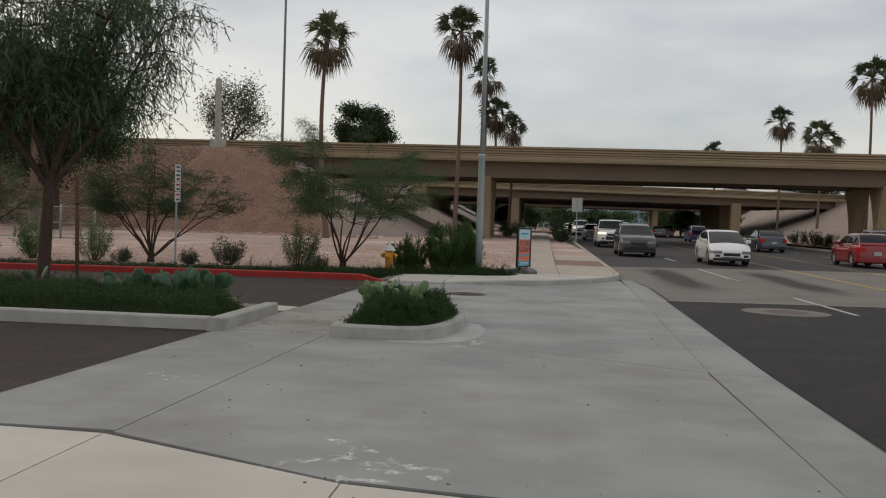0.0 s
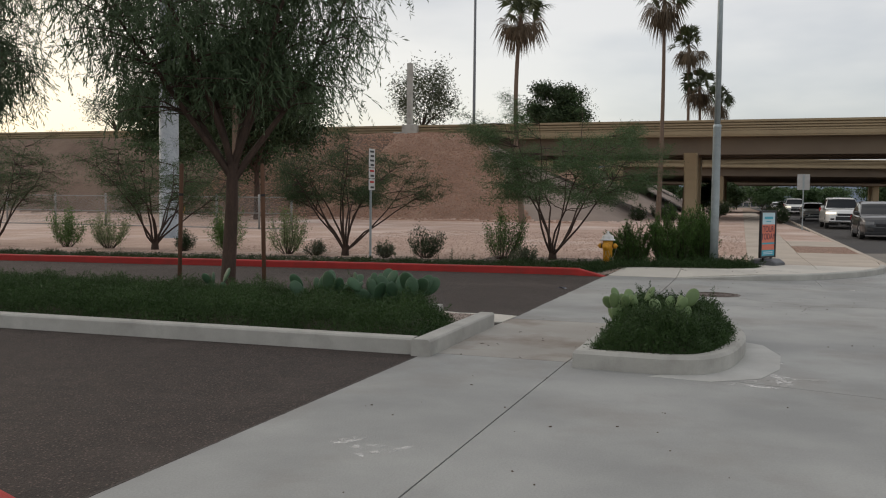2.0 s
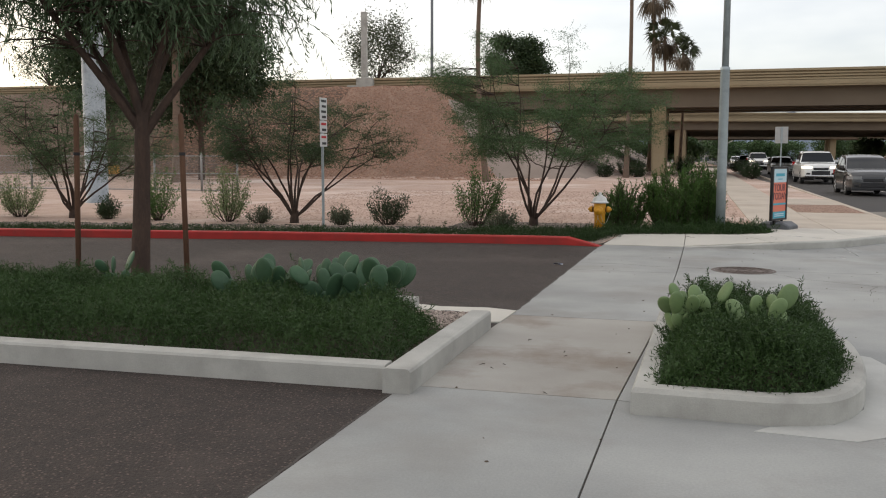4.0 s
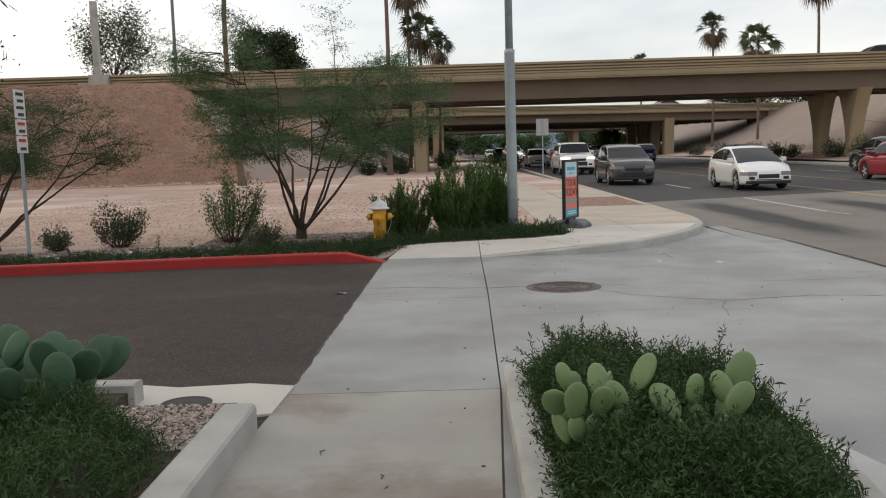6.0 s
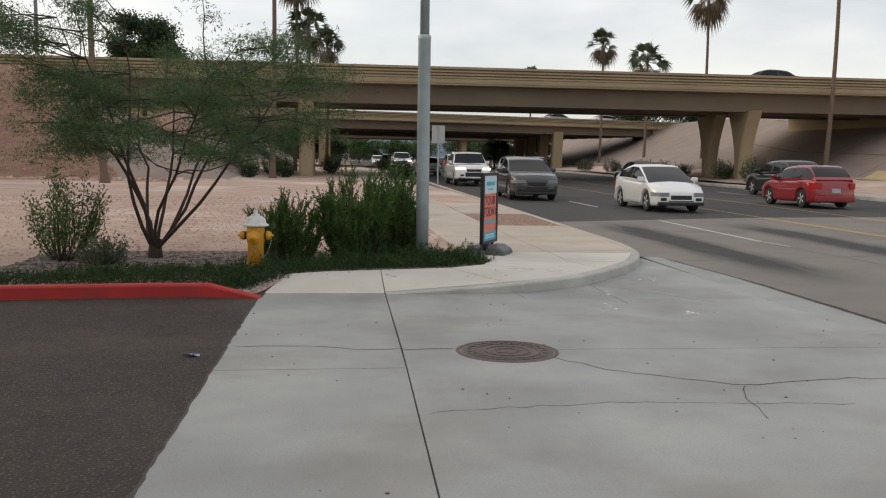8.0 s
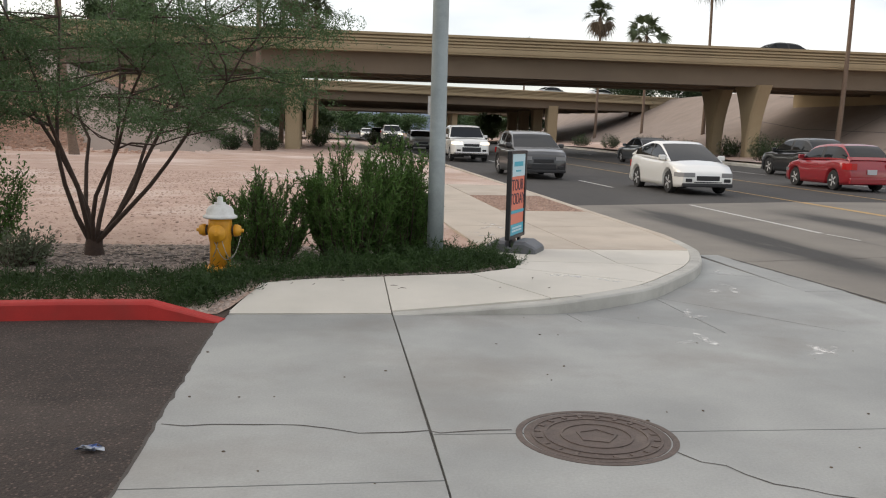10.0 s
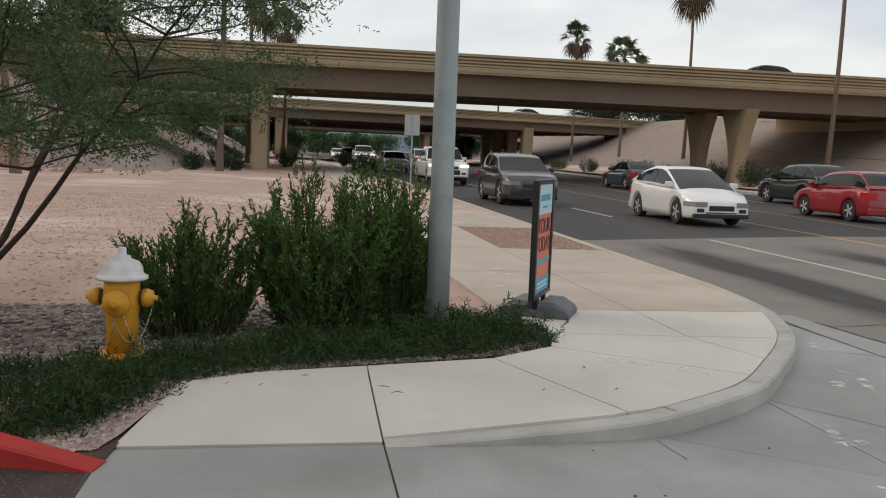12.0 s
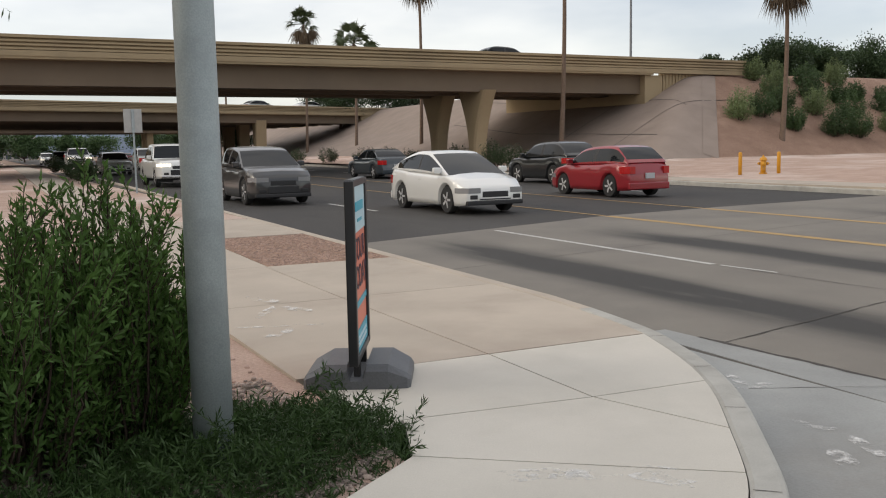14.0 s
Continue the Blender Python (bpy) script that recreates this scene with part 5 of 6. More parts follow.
for dx in (-0.75, 0.5):
    b_ = thing("bollard", "yellow steel bollard guarding a hydrant", "bollard", pose(fh[0] + dx, fh[1] - dx * 0.7, fz - 0.05), "hydrant bollards")
    part("post", lathe(bmesh.new(), [(0.075, 0), (0.075, 0.9), (0.06, 0.94), (0.02, 0.955)], 14), M_YEL, b_, smooth=True)

pole = thing("steel_pole", "tall galvanised steel street-light pole", "pole", pose(-1.77, 24.75, 0.1))
part("lower_shaft", lathe(bmesh.new(), [(0.096, -0.1), (0.094, 1.5), (0.091, 3.26), (0.095, 3.27), (0.095, 3.33), (0.07, 3.345)], 28), M_STEEL, pole, smooth=True)
part("upper_shaft", lathe(bmesh.new(), [(0.069, 3.34), (0.062, 6.0), (0.05, 10.5)], 24), M_STEEL, pole, smooth=True)

# banner stand
M_BLACK = plain("black_frame", (0.018, 0.018, 0.02), 0.35)
M_BASE = mat("grey_plastic_base", (0.13, 0.135, 0.145), (0.10, 0.105, 0.115), 0.5, 6, 80, 0.1)
stand = thing("banner_stand", "black-framed advertising banner stand on a grey weighted base", "sign", pose(-0.56, 25.9, 0.125, 0, 0, 62.7))
W2 = 0.37
for x in (-W2, W2):
    part("frame_post", boxm(x - 0.03, x + 0.03, -0.03, 0.03, 0.17, 1.31, bevel=0.008), M_BLACK, stand)
for z in (0.17, 1.27):
    part("frame_rail", boxm(-W2 + 0.03, W2 - 0.03, -0.028, 0.028, z, z + 0.045, bevel=0.006), M_BLACK, stand)
for x in (-0.2, 0.2):
    part("leg", boxm(x - 0.035, x + 0.035, -0.02, 0.02, 0.05, 0.175, bevel=0.005), M_BLACK, stand)
bp = bmesh.new()
rings = []
for y, hw, hz in ((-0.34, 0.24, 0.06), (-0.32, 0.27, 0.085), (-0.2, 0.29, 0.15), (-0.06, 0.29, 0.15), (-0.04, 0.29, 0.07), (0.04, 0.29, 0.07), (0.06, 0.29, 0.15), (0.2, 0.29, 0.15), (0.32, 0.27, 0.085), (0.34, 0.24, 0.06)):
    rings.append([bp.verts.new(v) for v in ((-hw, y, 0.0), (-hw, y, hz * 0.75), (-hw + 0.05, y, hz), (hw - 0.05, y, hz), (hw, y, hz * 0.75), (hw, y, 0.0))])
for u, w in zip(rings, rings[1:]):
    for k in range(6):
        bp.faces.new((u[k], u[(k + 1) % 6], w[(k + 1) % 6], w[k]))
bp.faces.new(rings[0])
bp.faces.new(rings[-1][::-1])
part("base", bp, M_BASE, stand)
panel = part("panel", boxm(-W2 + 0.03, W2 - 0.03, -0.012, 0.012, 0.215, 1.27), plain("banner_coral", (0.70, 0.20, 0.13), 0.45), stand, "coral banner with pale blue bands")
M_SKYB, M_TEAL, M_NAVY = plain("banner_pale_blue", (0.50, 0.66, 0.72), 0.45), plain("banner_teal", (0.06, 0.38, 0.50), 0.45), plain("banner_ink", (0.06, 0.035, 0.06), 0.5)
part("band", boxm(-W2 + 0.032, W2 - 0.032, -0.017, -0.0125, 0.98, 1.268), M_SKYB, panel)
part("band", boxm(-W2 + 0.032, W2 - 0.032, -0.017, -0.0125, 0.218, 0.36), M_TEAL, panel)
part("band", boxm(-W2 + 0.032, W2 - 0.032, -0.017, -0.0125, 0.50, 0.54), M_TEAL, panel)
part("bar", boxm(-0.22, 0.22, -0.021, -0.0175, 1.11, 1.17), M_TEAL, panel)
part("bar", boxm(-0.12, 0.12, -0.021, -0.0175, 1.04, 1.06), M_TEAL, panel)
for z in (0.31, 0.27):
    part("bar", boxm(-0.24, 0.24, -0.021, -0.0175, z - 0.012, z + 0.012), M_SKYB, panel)
ob_text("lettering", "TOUR", 0.21, pose(0, -0.016, 0.86, 90), M_NAVY, panel)
ob_text("lettering", "TODAY", 0.21, pose(0, -0.016, 0.68, 90), M_NAVY, panel)

M_WHITE = mat("sign_white", (0.72, 0.72, 0.70), (0.6, 0.6, 0.58), 0.5, 5, 60, 0.03, fine_amt=0.06)
M_SIGNBACK = mat("sign_back_aluminium", (0.52, 0.52, 0.50), (0.42, 0.42, 0.41), 0.5, 5, 60, 0.03, metal=0.3)
M_SRED, M_SBLK = plain("sign_red", (0.5, 0.03, 0.03), 0.5), plain("sign_black", (0.03, 0.03, 0.03), 0.5)
ps = thing("parking_sign", "white parking sign with red and black marks on a steel post", "sign", pose(-9.6, 22.55, 0.05, 0, 0, 85))
part("post", boxm(-0.025, 0.025, -0.02, 0.02, -0.1, 2.74, bevel=0.006), M_STEEL, ps)
for z0, z1, c in ((2.32, 2.76, M_SBLK), (2.06, 2.30, M_SRED), (1.78, 2.04, M_SRED)):
    pl_ = part("plate", boxm(-0.15, 0.15, -0.03, -0.022, z0, z1, bevel=0.003), M_WHITE, ps)
    n_ = 4 if z1 - z0 > 0.3 else 2
    for k in range(n_):
        zz = z1 - 0.06 - k * (z1 - z0 - 0.08) / max(1, n_ - 0.6)
        part("bar", boxm(-0.10 + 0.03 * (k % 2), 0.10, -0.034, -0.0305, zz - 0.03, zz + 0.018), c if k != 1 else M_SBLK, pl_)
ws = thing("road_sign", "back of a rectangular road sign on a post", "sign", pose(1.92, 54.0, 0.3))
part("post", boxm(-0.03, 0.03, -0.02, 0.02, -0.2, 2.92, bevel=0.006), M_STEEL, ws)
part("plate", boxm(-0.31, 0.31, 0.022, 0.03, 2.12, 2.95, bevel=0.003), M_SIGNBACK, ws)
part("stiffener", boxm(-0.05, 0.05, -0.03, 0.02, 2.12, 2.93), M_STEEL, ws)

# tall masts on and behind the near bridge
for nm, lab, x, y, z0, z1, r in (("light_mast", "very tall thin grey light mast", -22.6, 75.0, 6.6, 28, 0.13), ("light_mast", "very tall thin grey light mast", 52.5, 90, 5.0, 26, 0.13)):
    t = thing(nm, lab, "mast", pose(x, y, z0), "light masts")
    part("shaft", lathe(bmesh.new(), [(r * 1.3, -0.4), (r, 1.0), (r * 0.6, z1 - z0)], 12), mat("dull_grey_steel", (0.2, 0.215, 0.23), (0.16, 0.17, 0.185), 0.6, 4), t, smooth=True)
t = thing("concrete_post", "square weathered concrete post at the bridge's end", "post", pose(-26.3, 69.6, 6.2))
part("shaft", boxm(-0.2, 0.2, -0.2, 0.2, -0.4, 6.3, bevel=0.03), M_KERB, t)
part("block", boxm(-0.55, 0.75, -0.35, 0.35, -0.4, 1.45, bevel=0.04), M_KERB, t)
part("block", boxm(-1.3, -0.56, -0.3, 0.3, -0.4, 0.9, bevel=0.04), M_KERB, t)
mono = thing("monopole", "thick pale grey mottled steel monopole", "pole", pose(-21.4, 31.2, 0.1))
part("shaft", lathe(bmesh.new(), [(0.42, -0.1), (0.40, 0.05), (0.36, 0.06), (0.35, 6), (0.31, 14)], 16), mat("mottled_grey_paint", (0.42, 0.45, 0.47), (0.33, 0.36, 0.38), 0.6, 2.5, 12, 0.2, stain=(0.2, 0.21, 0.22), stain_scale=2.5, stain_amt=0.7), mono, smooth=True)

# chain-link fence behind the yard
fence = thing("chain_link_fence", "grey chain-link fence with round steel posts", "fence")
M_FENCE = mat("fence_steel", (0.36, 0.36, 0.35), (0.28, 0.28, 0.27), 0.55, 8, metal=0.2)
FX = [-21.0, -22.7, -25.0, -28.2, -31.4, -34.5, -37.6, -41]
for x in FX:
    part("fence_post", lathe(bmesh.new(), [(0.05, 0), (0.05, 1.66), (0.02, 1.69)], 10, (x, 40, 0.15)), M_FENCE, fence, smooth=True)
for z in (1.7, 0.95, 0.24):
    s = Soup()
    s.tube([(-41, 40, z), (-31, 40, z), (-21, 40, z)], [0.026] * 3, 6)
    s.make("rail", M_FENCE, fence)
s = Soup()
for i in range(270):
    x = -41 + i * 0.075
    for sg in (-1, 1):
        x2 = x + sg * 1.45
        if -41 <= x2 <= -21:
            s.tube([(x, 40 + 0.004 * sg, 0.22), ((x + x2) / 2, 40 + 0.004 * sg, 0.95), (x2, 40 + 0.004 * sg, 1.68)], [0.0035] * 3, 3)
s.make("mesh", M_FENCE, fence)
fs = thing("warning_sign", "small orange-yellow warning sign on the fence", "sign", pose(-27.0, 39.93, 0.9))
part("plate", boxm(-0.28, 0.28, -0.01, 0.01, 0.0, 0.4, bevel=0.004), plain("sign_amber", (0.45, 0.24, 0.06), 0.6), fs)

# ---- road markings, covers and cracks ----
M_LINE = mat("worn_white_paint", (0.62, 0.61, 0.58), (0.5, 0.49, 0.46), 0.7, 8, 60, 0.1, stain=(0.22, 0.21, 0.2), stain_scale=6, stain_amt=0.7)
M_LINEY = mat("worn_yellow_paint", (0.48, 0.31, 0.11), (0.40, 0.26, 0.10), 0.7, 8, 60, 0.1, stain=(0.24, 0.20, 0.13), stain_scale=4, stain_amt=0.7)


def stripe(x0, y0, x1, y1, w, material, name="lane_line", h=0.004):
    pts, n = [], 8
    d = Vector((x1 - x0, y1 - y0)).normalized()
    nr = Vector((-d.y, d.x)) * w / 2
    V, F = [], []
    for i in range(n + 1):
        x, y = x0 + (x1 - x0) * i / n, y0 + (y1 - y0) * i / n
        z = float(grade(y)) - 0.014 + h
        V += [(x + nr.x, y + nr.y, z), (x - nr.x, y - nr.y, z)]
    for i in range(n):
        F.append((2 * i, 2 * i + 1, 2 * i + 3, 2 * i + 2))
    return tagged(quick(name, V, F, material), "worn painted lane line on the street", "road marking", kind="structure")


for y0, y1 in ((5, 9), (17.8, 22.0), (29.6, 35.4), (41.5, 45), (50, 53.6), (58.5, 62), (67, 70.5), (76, 80), (88, 92), (100, 104), (112, 116)):
    stripe(6.0, y0, 5.95, y1, 0.11, M_LINE)
    if y0 > 40:
        stripe(16.6, y0 + 2, 16.6, y1 + 2, 0.11, M_LINE)
stripe(6.12, 28.6, 6.02, 29.5, 0.06, M_LINE)
stripe(9.75, 22, 9.66, 36.8, 0.24, M_LINEY)
stripe(12.75, 22, 12.9, 37.2, 0.24, M_LINEY)
stripe(9.66, 36.9, 9.66, 150, 0.10, M_LINEY)
stripe(12.95, 37.3, 12.95, 150, 0.10, M_LINEY)
stripe(2.5, 19.55, 9.4, 20.4, 0.05, M_LINE)
M_SEAM = mat("tar_seam", (0.085, 0.076, 0.068), None, 0.9, 6)


def crack(pts, w, seed, z=0.002, name="crack", wander=0.03):
    """A thin wandering crack drawn as a dark recessed-looking ribbon."""
    rng = np.random.default_rng(seed)
    line = []
    for (xa, ya), (xb, yb) in zip(pts, pts[1:]):
        k = max(2, int(math.hypot(xb - xa, yb - ya) / 0.12))
        for i in range(k):
            f = i / k
            line.append((xa + (xb - xa) * f + rng.normal(0, wander * 0.5), ya + (yb - ya) * f + rng.normal(0, wander * 0.5)))
    line.append(pts[-1])
    V, F = [], []
    for i, (x, y) in enumerate(line):
        p0, p1 = line[max(0, i - 1)], line[min(len(line) - 1, i + 1)]
        d = Vector((p1[0] - p0[0], p1[1] - p0[1])).normalized()
        ww = w * rng.uniform(0.5, 1.2) / 2
        zz = z + (float(grade(y)) if name == "seam" else 0)
        V += [(x - d.y * ww, y + d.x * ww, zz), (x + d.y * ww, y - d.x * ww, zz)]
    for i in range(len(line) - 1):
        F.append((2 * i, 2 * i + 1, 2 * i + 3, 2 * i + 2))
    return tagged(quick(name, V, F, M_SEAM), "thin dark crack in the paving" if name == "crack" else "dark joint between concrete panels", "crack" if name == "crack" else "joint", kind="structure")


crack([(-3.98, 19.35), (-3.2, 19.3), (-2.9, 19.15), (-2.05, 19.15)], 0.014, 1)
crack([(-1.25, 18.75), (-0.95, 18.3), (-0.1, 17.75), (0.9, 17.9), (2.0, 17.7)], 0.014, 2)
crack([(-0.1, 17.75), (-0.3, 16.9)], 0.007, 3)
crack([(0.8, 15.6), (1.15, 15.2)], 0.008, 4)
crack([(-2.45, 17.2), (-1.2, 17.35), (0.5, 17.2)], 0.006, 5)
crack([(2.5, 25.9), (4.8, 26.4), (9.5, 27.4), (20, 29.5)], 0.02, 6, -0.009, "seam", 0.01)
crack([(2.5, 31.0), (9.5, 32.5), (20, 34.5)], 0.015, 7, -0.008, "seam", 0.01)
crack([(6.3, 20.2), (6.0, 29)], 0.015, 8, -0.009, "seam", 0.01)
crack([(2.72, 19.6), (2.78, 23.2), (2.62, 26.2)], 0.05, 9, -0.006, "seam", 0.015)
crack([(-4.4, 6.0), (-4.26, 11.2)], 0.02, 10, 0.001, "crack", 0.02)
crack([(-4.08, 14.75), (-3.96, 22.3)], 0.022, 11, 0.001, "crack", 0.012)

# gutter pan round the corner: joints across it and across the kerb
crack([(1.75, 24.78), (2.45, 24.42), (2.75, 24.25)], 0.008, 22, -0.001, "pan_joint", 0.006)
crack([(0.36, 23.16), (0.66, 22.72), (1.45, 21.55)], 0.007, 23, 0.001, "pan_joint", 0.006)
crack([(-0.84, 22.34), (-0.80, 22.0)], 0.007, 24, 0.001, "pan_joint", 0.004)
for k_ in (14, 24, 33, 42, 51):
    (xa, ya), (xb, yb) = CORNER[k_], CORNER[k_ + 1]
    d_ = Vector((xb - xa, yb - ya)).normalized()
    lift_ = -0.1 + 0.23 * (0.46 + 0.54 * min(1.0, max(0.0, (xa + 2.4) / 1.8)))
    crack([(xa - d_.y * 0.03, ya + d_.x * 0.03), (xa - d_.y * 0.15, ya + d_.x * 0.15)], 0.008, 30 + k_, lift_ + 0.0025, "kerb_joint", 0.002)
M_IRON = mat("cast_iron", (0.14, 0.105, 0.09), (0.10, 0.078, 0.068), 0.65, 14, 90, 0.3, metal=0.3, stain=(0.2, 0.16, 0.13), stain_scale=6)
mh = thing("manhole_cover", "round brown cast-iron manhole cover in the driveway", "manhole cover", pose(-1.6, 19.02, 0.0))
part("rim", lathe(bmesh.new(), [(0.445, -0.02), (0.445, 0.003), (0.41, 0.004), (0.405, -0.01)], 48), M_IRON, mh)
part("plate", lathe(bmesh.new(), [(0.40, -0.02), (0.40, 0.002)], 48), M_IRON, mh)
for r0 in (0.36, 0.29, 0.2):
    part("ridge", lathe(bmesh.new(), [(r0, 0.001), (r0, 0.007), (r0 - 0.014, 0.007), (r0 - 0.014, 0.001)], 48), M_IRON, mh)
for i in range(20):
    a = 2 * math.pi * i / 20
    bm = boxm(-0.018, 0.018, -0.012, 0.012, 0.001, 0.007)
    bmesh.ops.transform(bm, matrix=pose(0, 0, 0, 0, 0, math.degrees(a)) @ pose(0.325, 0, 0), verts=bm.verts)
    part("letter_block", bm, M_IRON, mh)
bm = lathe(bmesh.new(), [(0.12, 0.001), (0.12, 0.007), (0.1, 0.007), (0.1, 0.001)], 5)
part("emblem", bm, M_IRON, mh)
mh2 = thing("manhole_cover", "manhole cover with pale concrete collar in the street", "manhole cover", pose(4.7, 17.9, -0.018))
part("collar", lathe(bmesh.new(), [(0.82, -0.03), (0.82, 0.006), (0.42, 0.007), (0.42, 0.0)], 40), M_RCONC, mh2)
part("plate", lathe(bmesh.new(), [(0.41, -0.03), (0.41, 0.005)], 40), M_IRON, mh2)




def slope_seam(pts, zf, w=0.05, material=None, label="dark joint across the paved slope"):
    """A tarred joint lying on a paved slope."""
    V, F = [], []
    for (xa, ya), (xb, yb) in zip(pts, pts[1:]):
        d = Vector((xb - xa, yb - ya)).normalized()
        st = len(V)
        for i in range(15):
            x, y = xa + (xb - xa) * i / 14, ya + (yb - ya) * i / 14
            for sg in (1, -1):
                px, py = x - d.y * w / 2 * sg, y + d.x * w / 2 * sg
                V.append((px, py, float(zf(np.array(px), np.array(py))) + 0.03))
        F += [(st + 2 * i, st + 2 * i + 1, st + 2 * i + 3, st + 2 * i + 2) for i in range(14)]
    return tagged(quick("seam", V, F, material or M_SEAM), label, "joint", kind="structure")


slope_seam([(35.0, 60.5), (44.4, 70.9)], right_z, 0.9, M_PAVE, "concrete edge strip of the paved slope")
slope_seam([(30.5, 66), (42.5, 66.5)], right_z)
slope_seam([(31, 73), (43, 73)], right_z)
slope_seam([(33.5, 63.5), (34.0, 80), (36, 95)], right_z)
slope_seam([(38, 66), (38.3, 80), (40, 95)], right_z)
slope_seam([(-10, 64.5), (-17.5, 69.5)], left_z)
slope_seam([(-12.5, 63), (-12.5, 78)], left_z)
sp = grid_mesh("sand_patch", np.linspace(29.9, 31.6, 8), np.linspace(62.8, 65.2, 8), lambda X, Y: right_z(X, Y) + 0.04, mat("spilled_sand", (0.55, 0.42, 0.24), (0.46, 0.35, 0.2), 0.95, 2))
tagged(sp, "pale yellow sand patch on the paved slope", "sand", kind="structure")

WRAP = (-4.28, 18.95)

# ---- white chalky marks, litter and stones ----
M_SCUFF = mat("chalky_white", (0.82, 0.81, 0.79), (0.74, 0.73, 0.70), 0.9, 7, 50, 0.0, fine_amt=0.1)
sn, sl = M_SCUFF.node_tree.nodes, M_SCUFF.node_tree.links
s_co, s_n, s_r, s_t, s_m = sn.new("ShaderNodeTexCoord"), sn.new("ShaderNodeTexNoise"), sn.new("ShaderNodeMapRange"), sn.new("ShaderNodeBsdfTransparent"), sn.new("ShaderNodeMixShader")
s_n.inputs["Scale"].default_value, s_n.inputs["Detail"].default_value, s_n.inputs["Roughness"].default_value = 9.0, 6, 0.65
s_r.inputs[1].default_value, s_r.inputs[2].default_value, s_r.inputs[3].default_value, s_r.inputs[4].default_value = 0.46, 0.66, 0.0, 0.85
sl.new(s_co.outputs["Object"], s_n.inputs["Vector"])
sl.new(s_n.outputs[0], s_r.inputs[0])
sl.new(s_r.outputs[0], s_m.inputs[0])
sl.new(s_t.outputs[0], s_m.inputs[1])
sl.new(sn["Principled BSDF"].outputs[0], s_m.inputs[2])
sl.new(s_m.outputs[0], sn["Material Output"].inputs[0])


def marks(seed, spots, n, spread, size, z, label="scuffed white paint marks on concrete"):
    """Worn smears of white paint, a few rounded strokes about each spot."""
    rng = np.random.default_rng(seed)
    V, F = [], []
    for i in range(max(5, n // 2)):
        k_ = rng.integers(0, len(spots))
        a = rng.uniform(0, math.pi)
        cx, cy = spots[k_][0] + rng.normal(0, spread), spots[k_][1] + rng.normal(0, spread)
        L, w = size * rng.uniform(2.0, 5.0), size * rng.uniform(0.5, 1.3)
        st = len(V)
        zz = (z(cx, cy) if callable(z) else z) + 0.0016 + 0.0004 * i / n
        for j in range(12):
            t_, r_ = math.pi * j / 6, rng.uniform(0.75, 1.15)
            u, v = math.cos(t_) * L * r_, math.sin(t_) * w * r_
            V.append((cx + u * math.cos(a) - v * math.sin(a), cy + u * math.sin(a) + v * math.cos(a), zz))
        F.append([st + j for j in range(12)])
    return tagged(quick("paint_mark", V, F, M_SCUFF), label, "paint mark", kind="stuff")


marks(1, [(-1.3, 5.35), (-1.0, 5.2), (-0.75, 5.3), (-1.15, 5.7)], 26, 0.12, 0.055, 0.0)
marks(2, [(-0.95, 11.7), (-0.9, 11.3), (-1.1, 11.0), (-0.85, 12.4)], 22, 0.14, 0.07, 0.0)
marks(3, [(-3.45, 7.9), (-3.3, 7.95)], 9, 0.1, 0.05, 0.0)
marks(4, [(0.2, 22.3), (0.0, 21.4), (-0.2, 21.2), (1.0, 21.0)], 14, 0.15, 0.06, 0.0)
marks(5, [(-0.45, 23.9), (-0.2, 23.75), (0.0, 23.6)], 6, 0.1, 0.06, 0.1255)
marks(6, [(-0.2, 27.0), (-0.4, 27.8), (-0.1, 28.6), (-0.5, 29.4), (0.1, 27.4), (-0.6, 26.5)], 12, 0.14, 0.08, lambda x, y: float(grade(y)) + 0.133)
marks(7, [(1.35, 23.6), (1.6, 24.2), (1.85, 24.9)], 6, 0.1, 0.06, 0.0)


def stones(seed, name, label, place, n, size, material, zf):
    """A scatter of small rounded rocks."""
    rng = np.random.default_rng(seed)
    P = place(rng, n)
    u = np.array([(1, 0, 0), (0, 1, 0), (-1, 0, 0), (0, -1, 0), (0.6, 0.6, 0.75), (-0.6, 0.6, 0.75), (-0.6, -0.6, 0.75), (0.6, -0.6, 0.75)])
    f = np.array([(0, 4, 7, 7), (0, 1, 4, 4), (1, 5, 4, 4), (1, 2, 5, 5), (2, 6, 5, 5), (2, 3, 6, 6), (3, 7, 6, 6), (3, 0, 7, 7), (4, 5, 6, 7)])
    s_ = size * rng.uniform(0.5, 1.4, (len(P), 1, 1)) * rng.uniform(0.7, 1.3, (len(P), 1, 3)) * np.array([1, 1, 0.7])
    a = rng.uniform(0, 6.28, len(P))
    R = np.zeros((len(P), 3, 3))
    R[:, 0, 0], R[:, 0, 1], R[:, 1, 0], R[:, 1, 1], R[:, 2, 2] = np.cos(a), -np.sin(a), np.sin(a), np.cos(a), 1
    V = np.einsum("nij,nkj->nki", R, u[None] * s_ * (1 + rng.normal(0, 0.13, (len(P), 8, 1))))
    V += np.stack([P[:, 0], P[:, 1], zf(P[:, 0], P[:, 1])], axis=1)[:, None, :]
    tri = np.array([(0, 4, 7), (0, 1, 4), (1, 5, 4), (1, 2, 5), (2, 6, 5), (2, 3, 6), (3, 7, 6), (3, 0, 7), (4, 5, 6), (4, 6, 7)])
    F = (np.arange(len(P))[:, None, None] * 8 + tri[None]).reshape(-1, 3)
    return tagged(quick(name, V.reshape(-1, 3), F, material), label, "stones", kind="stuff")


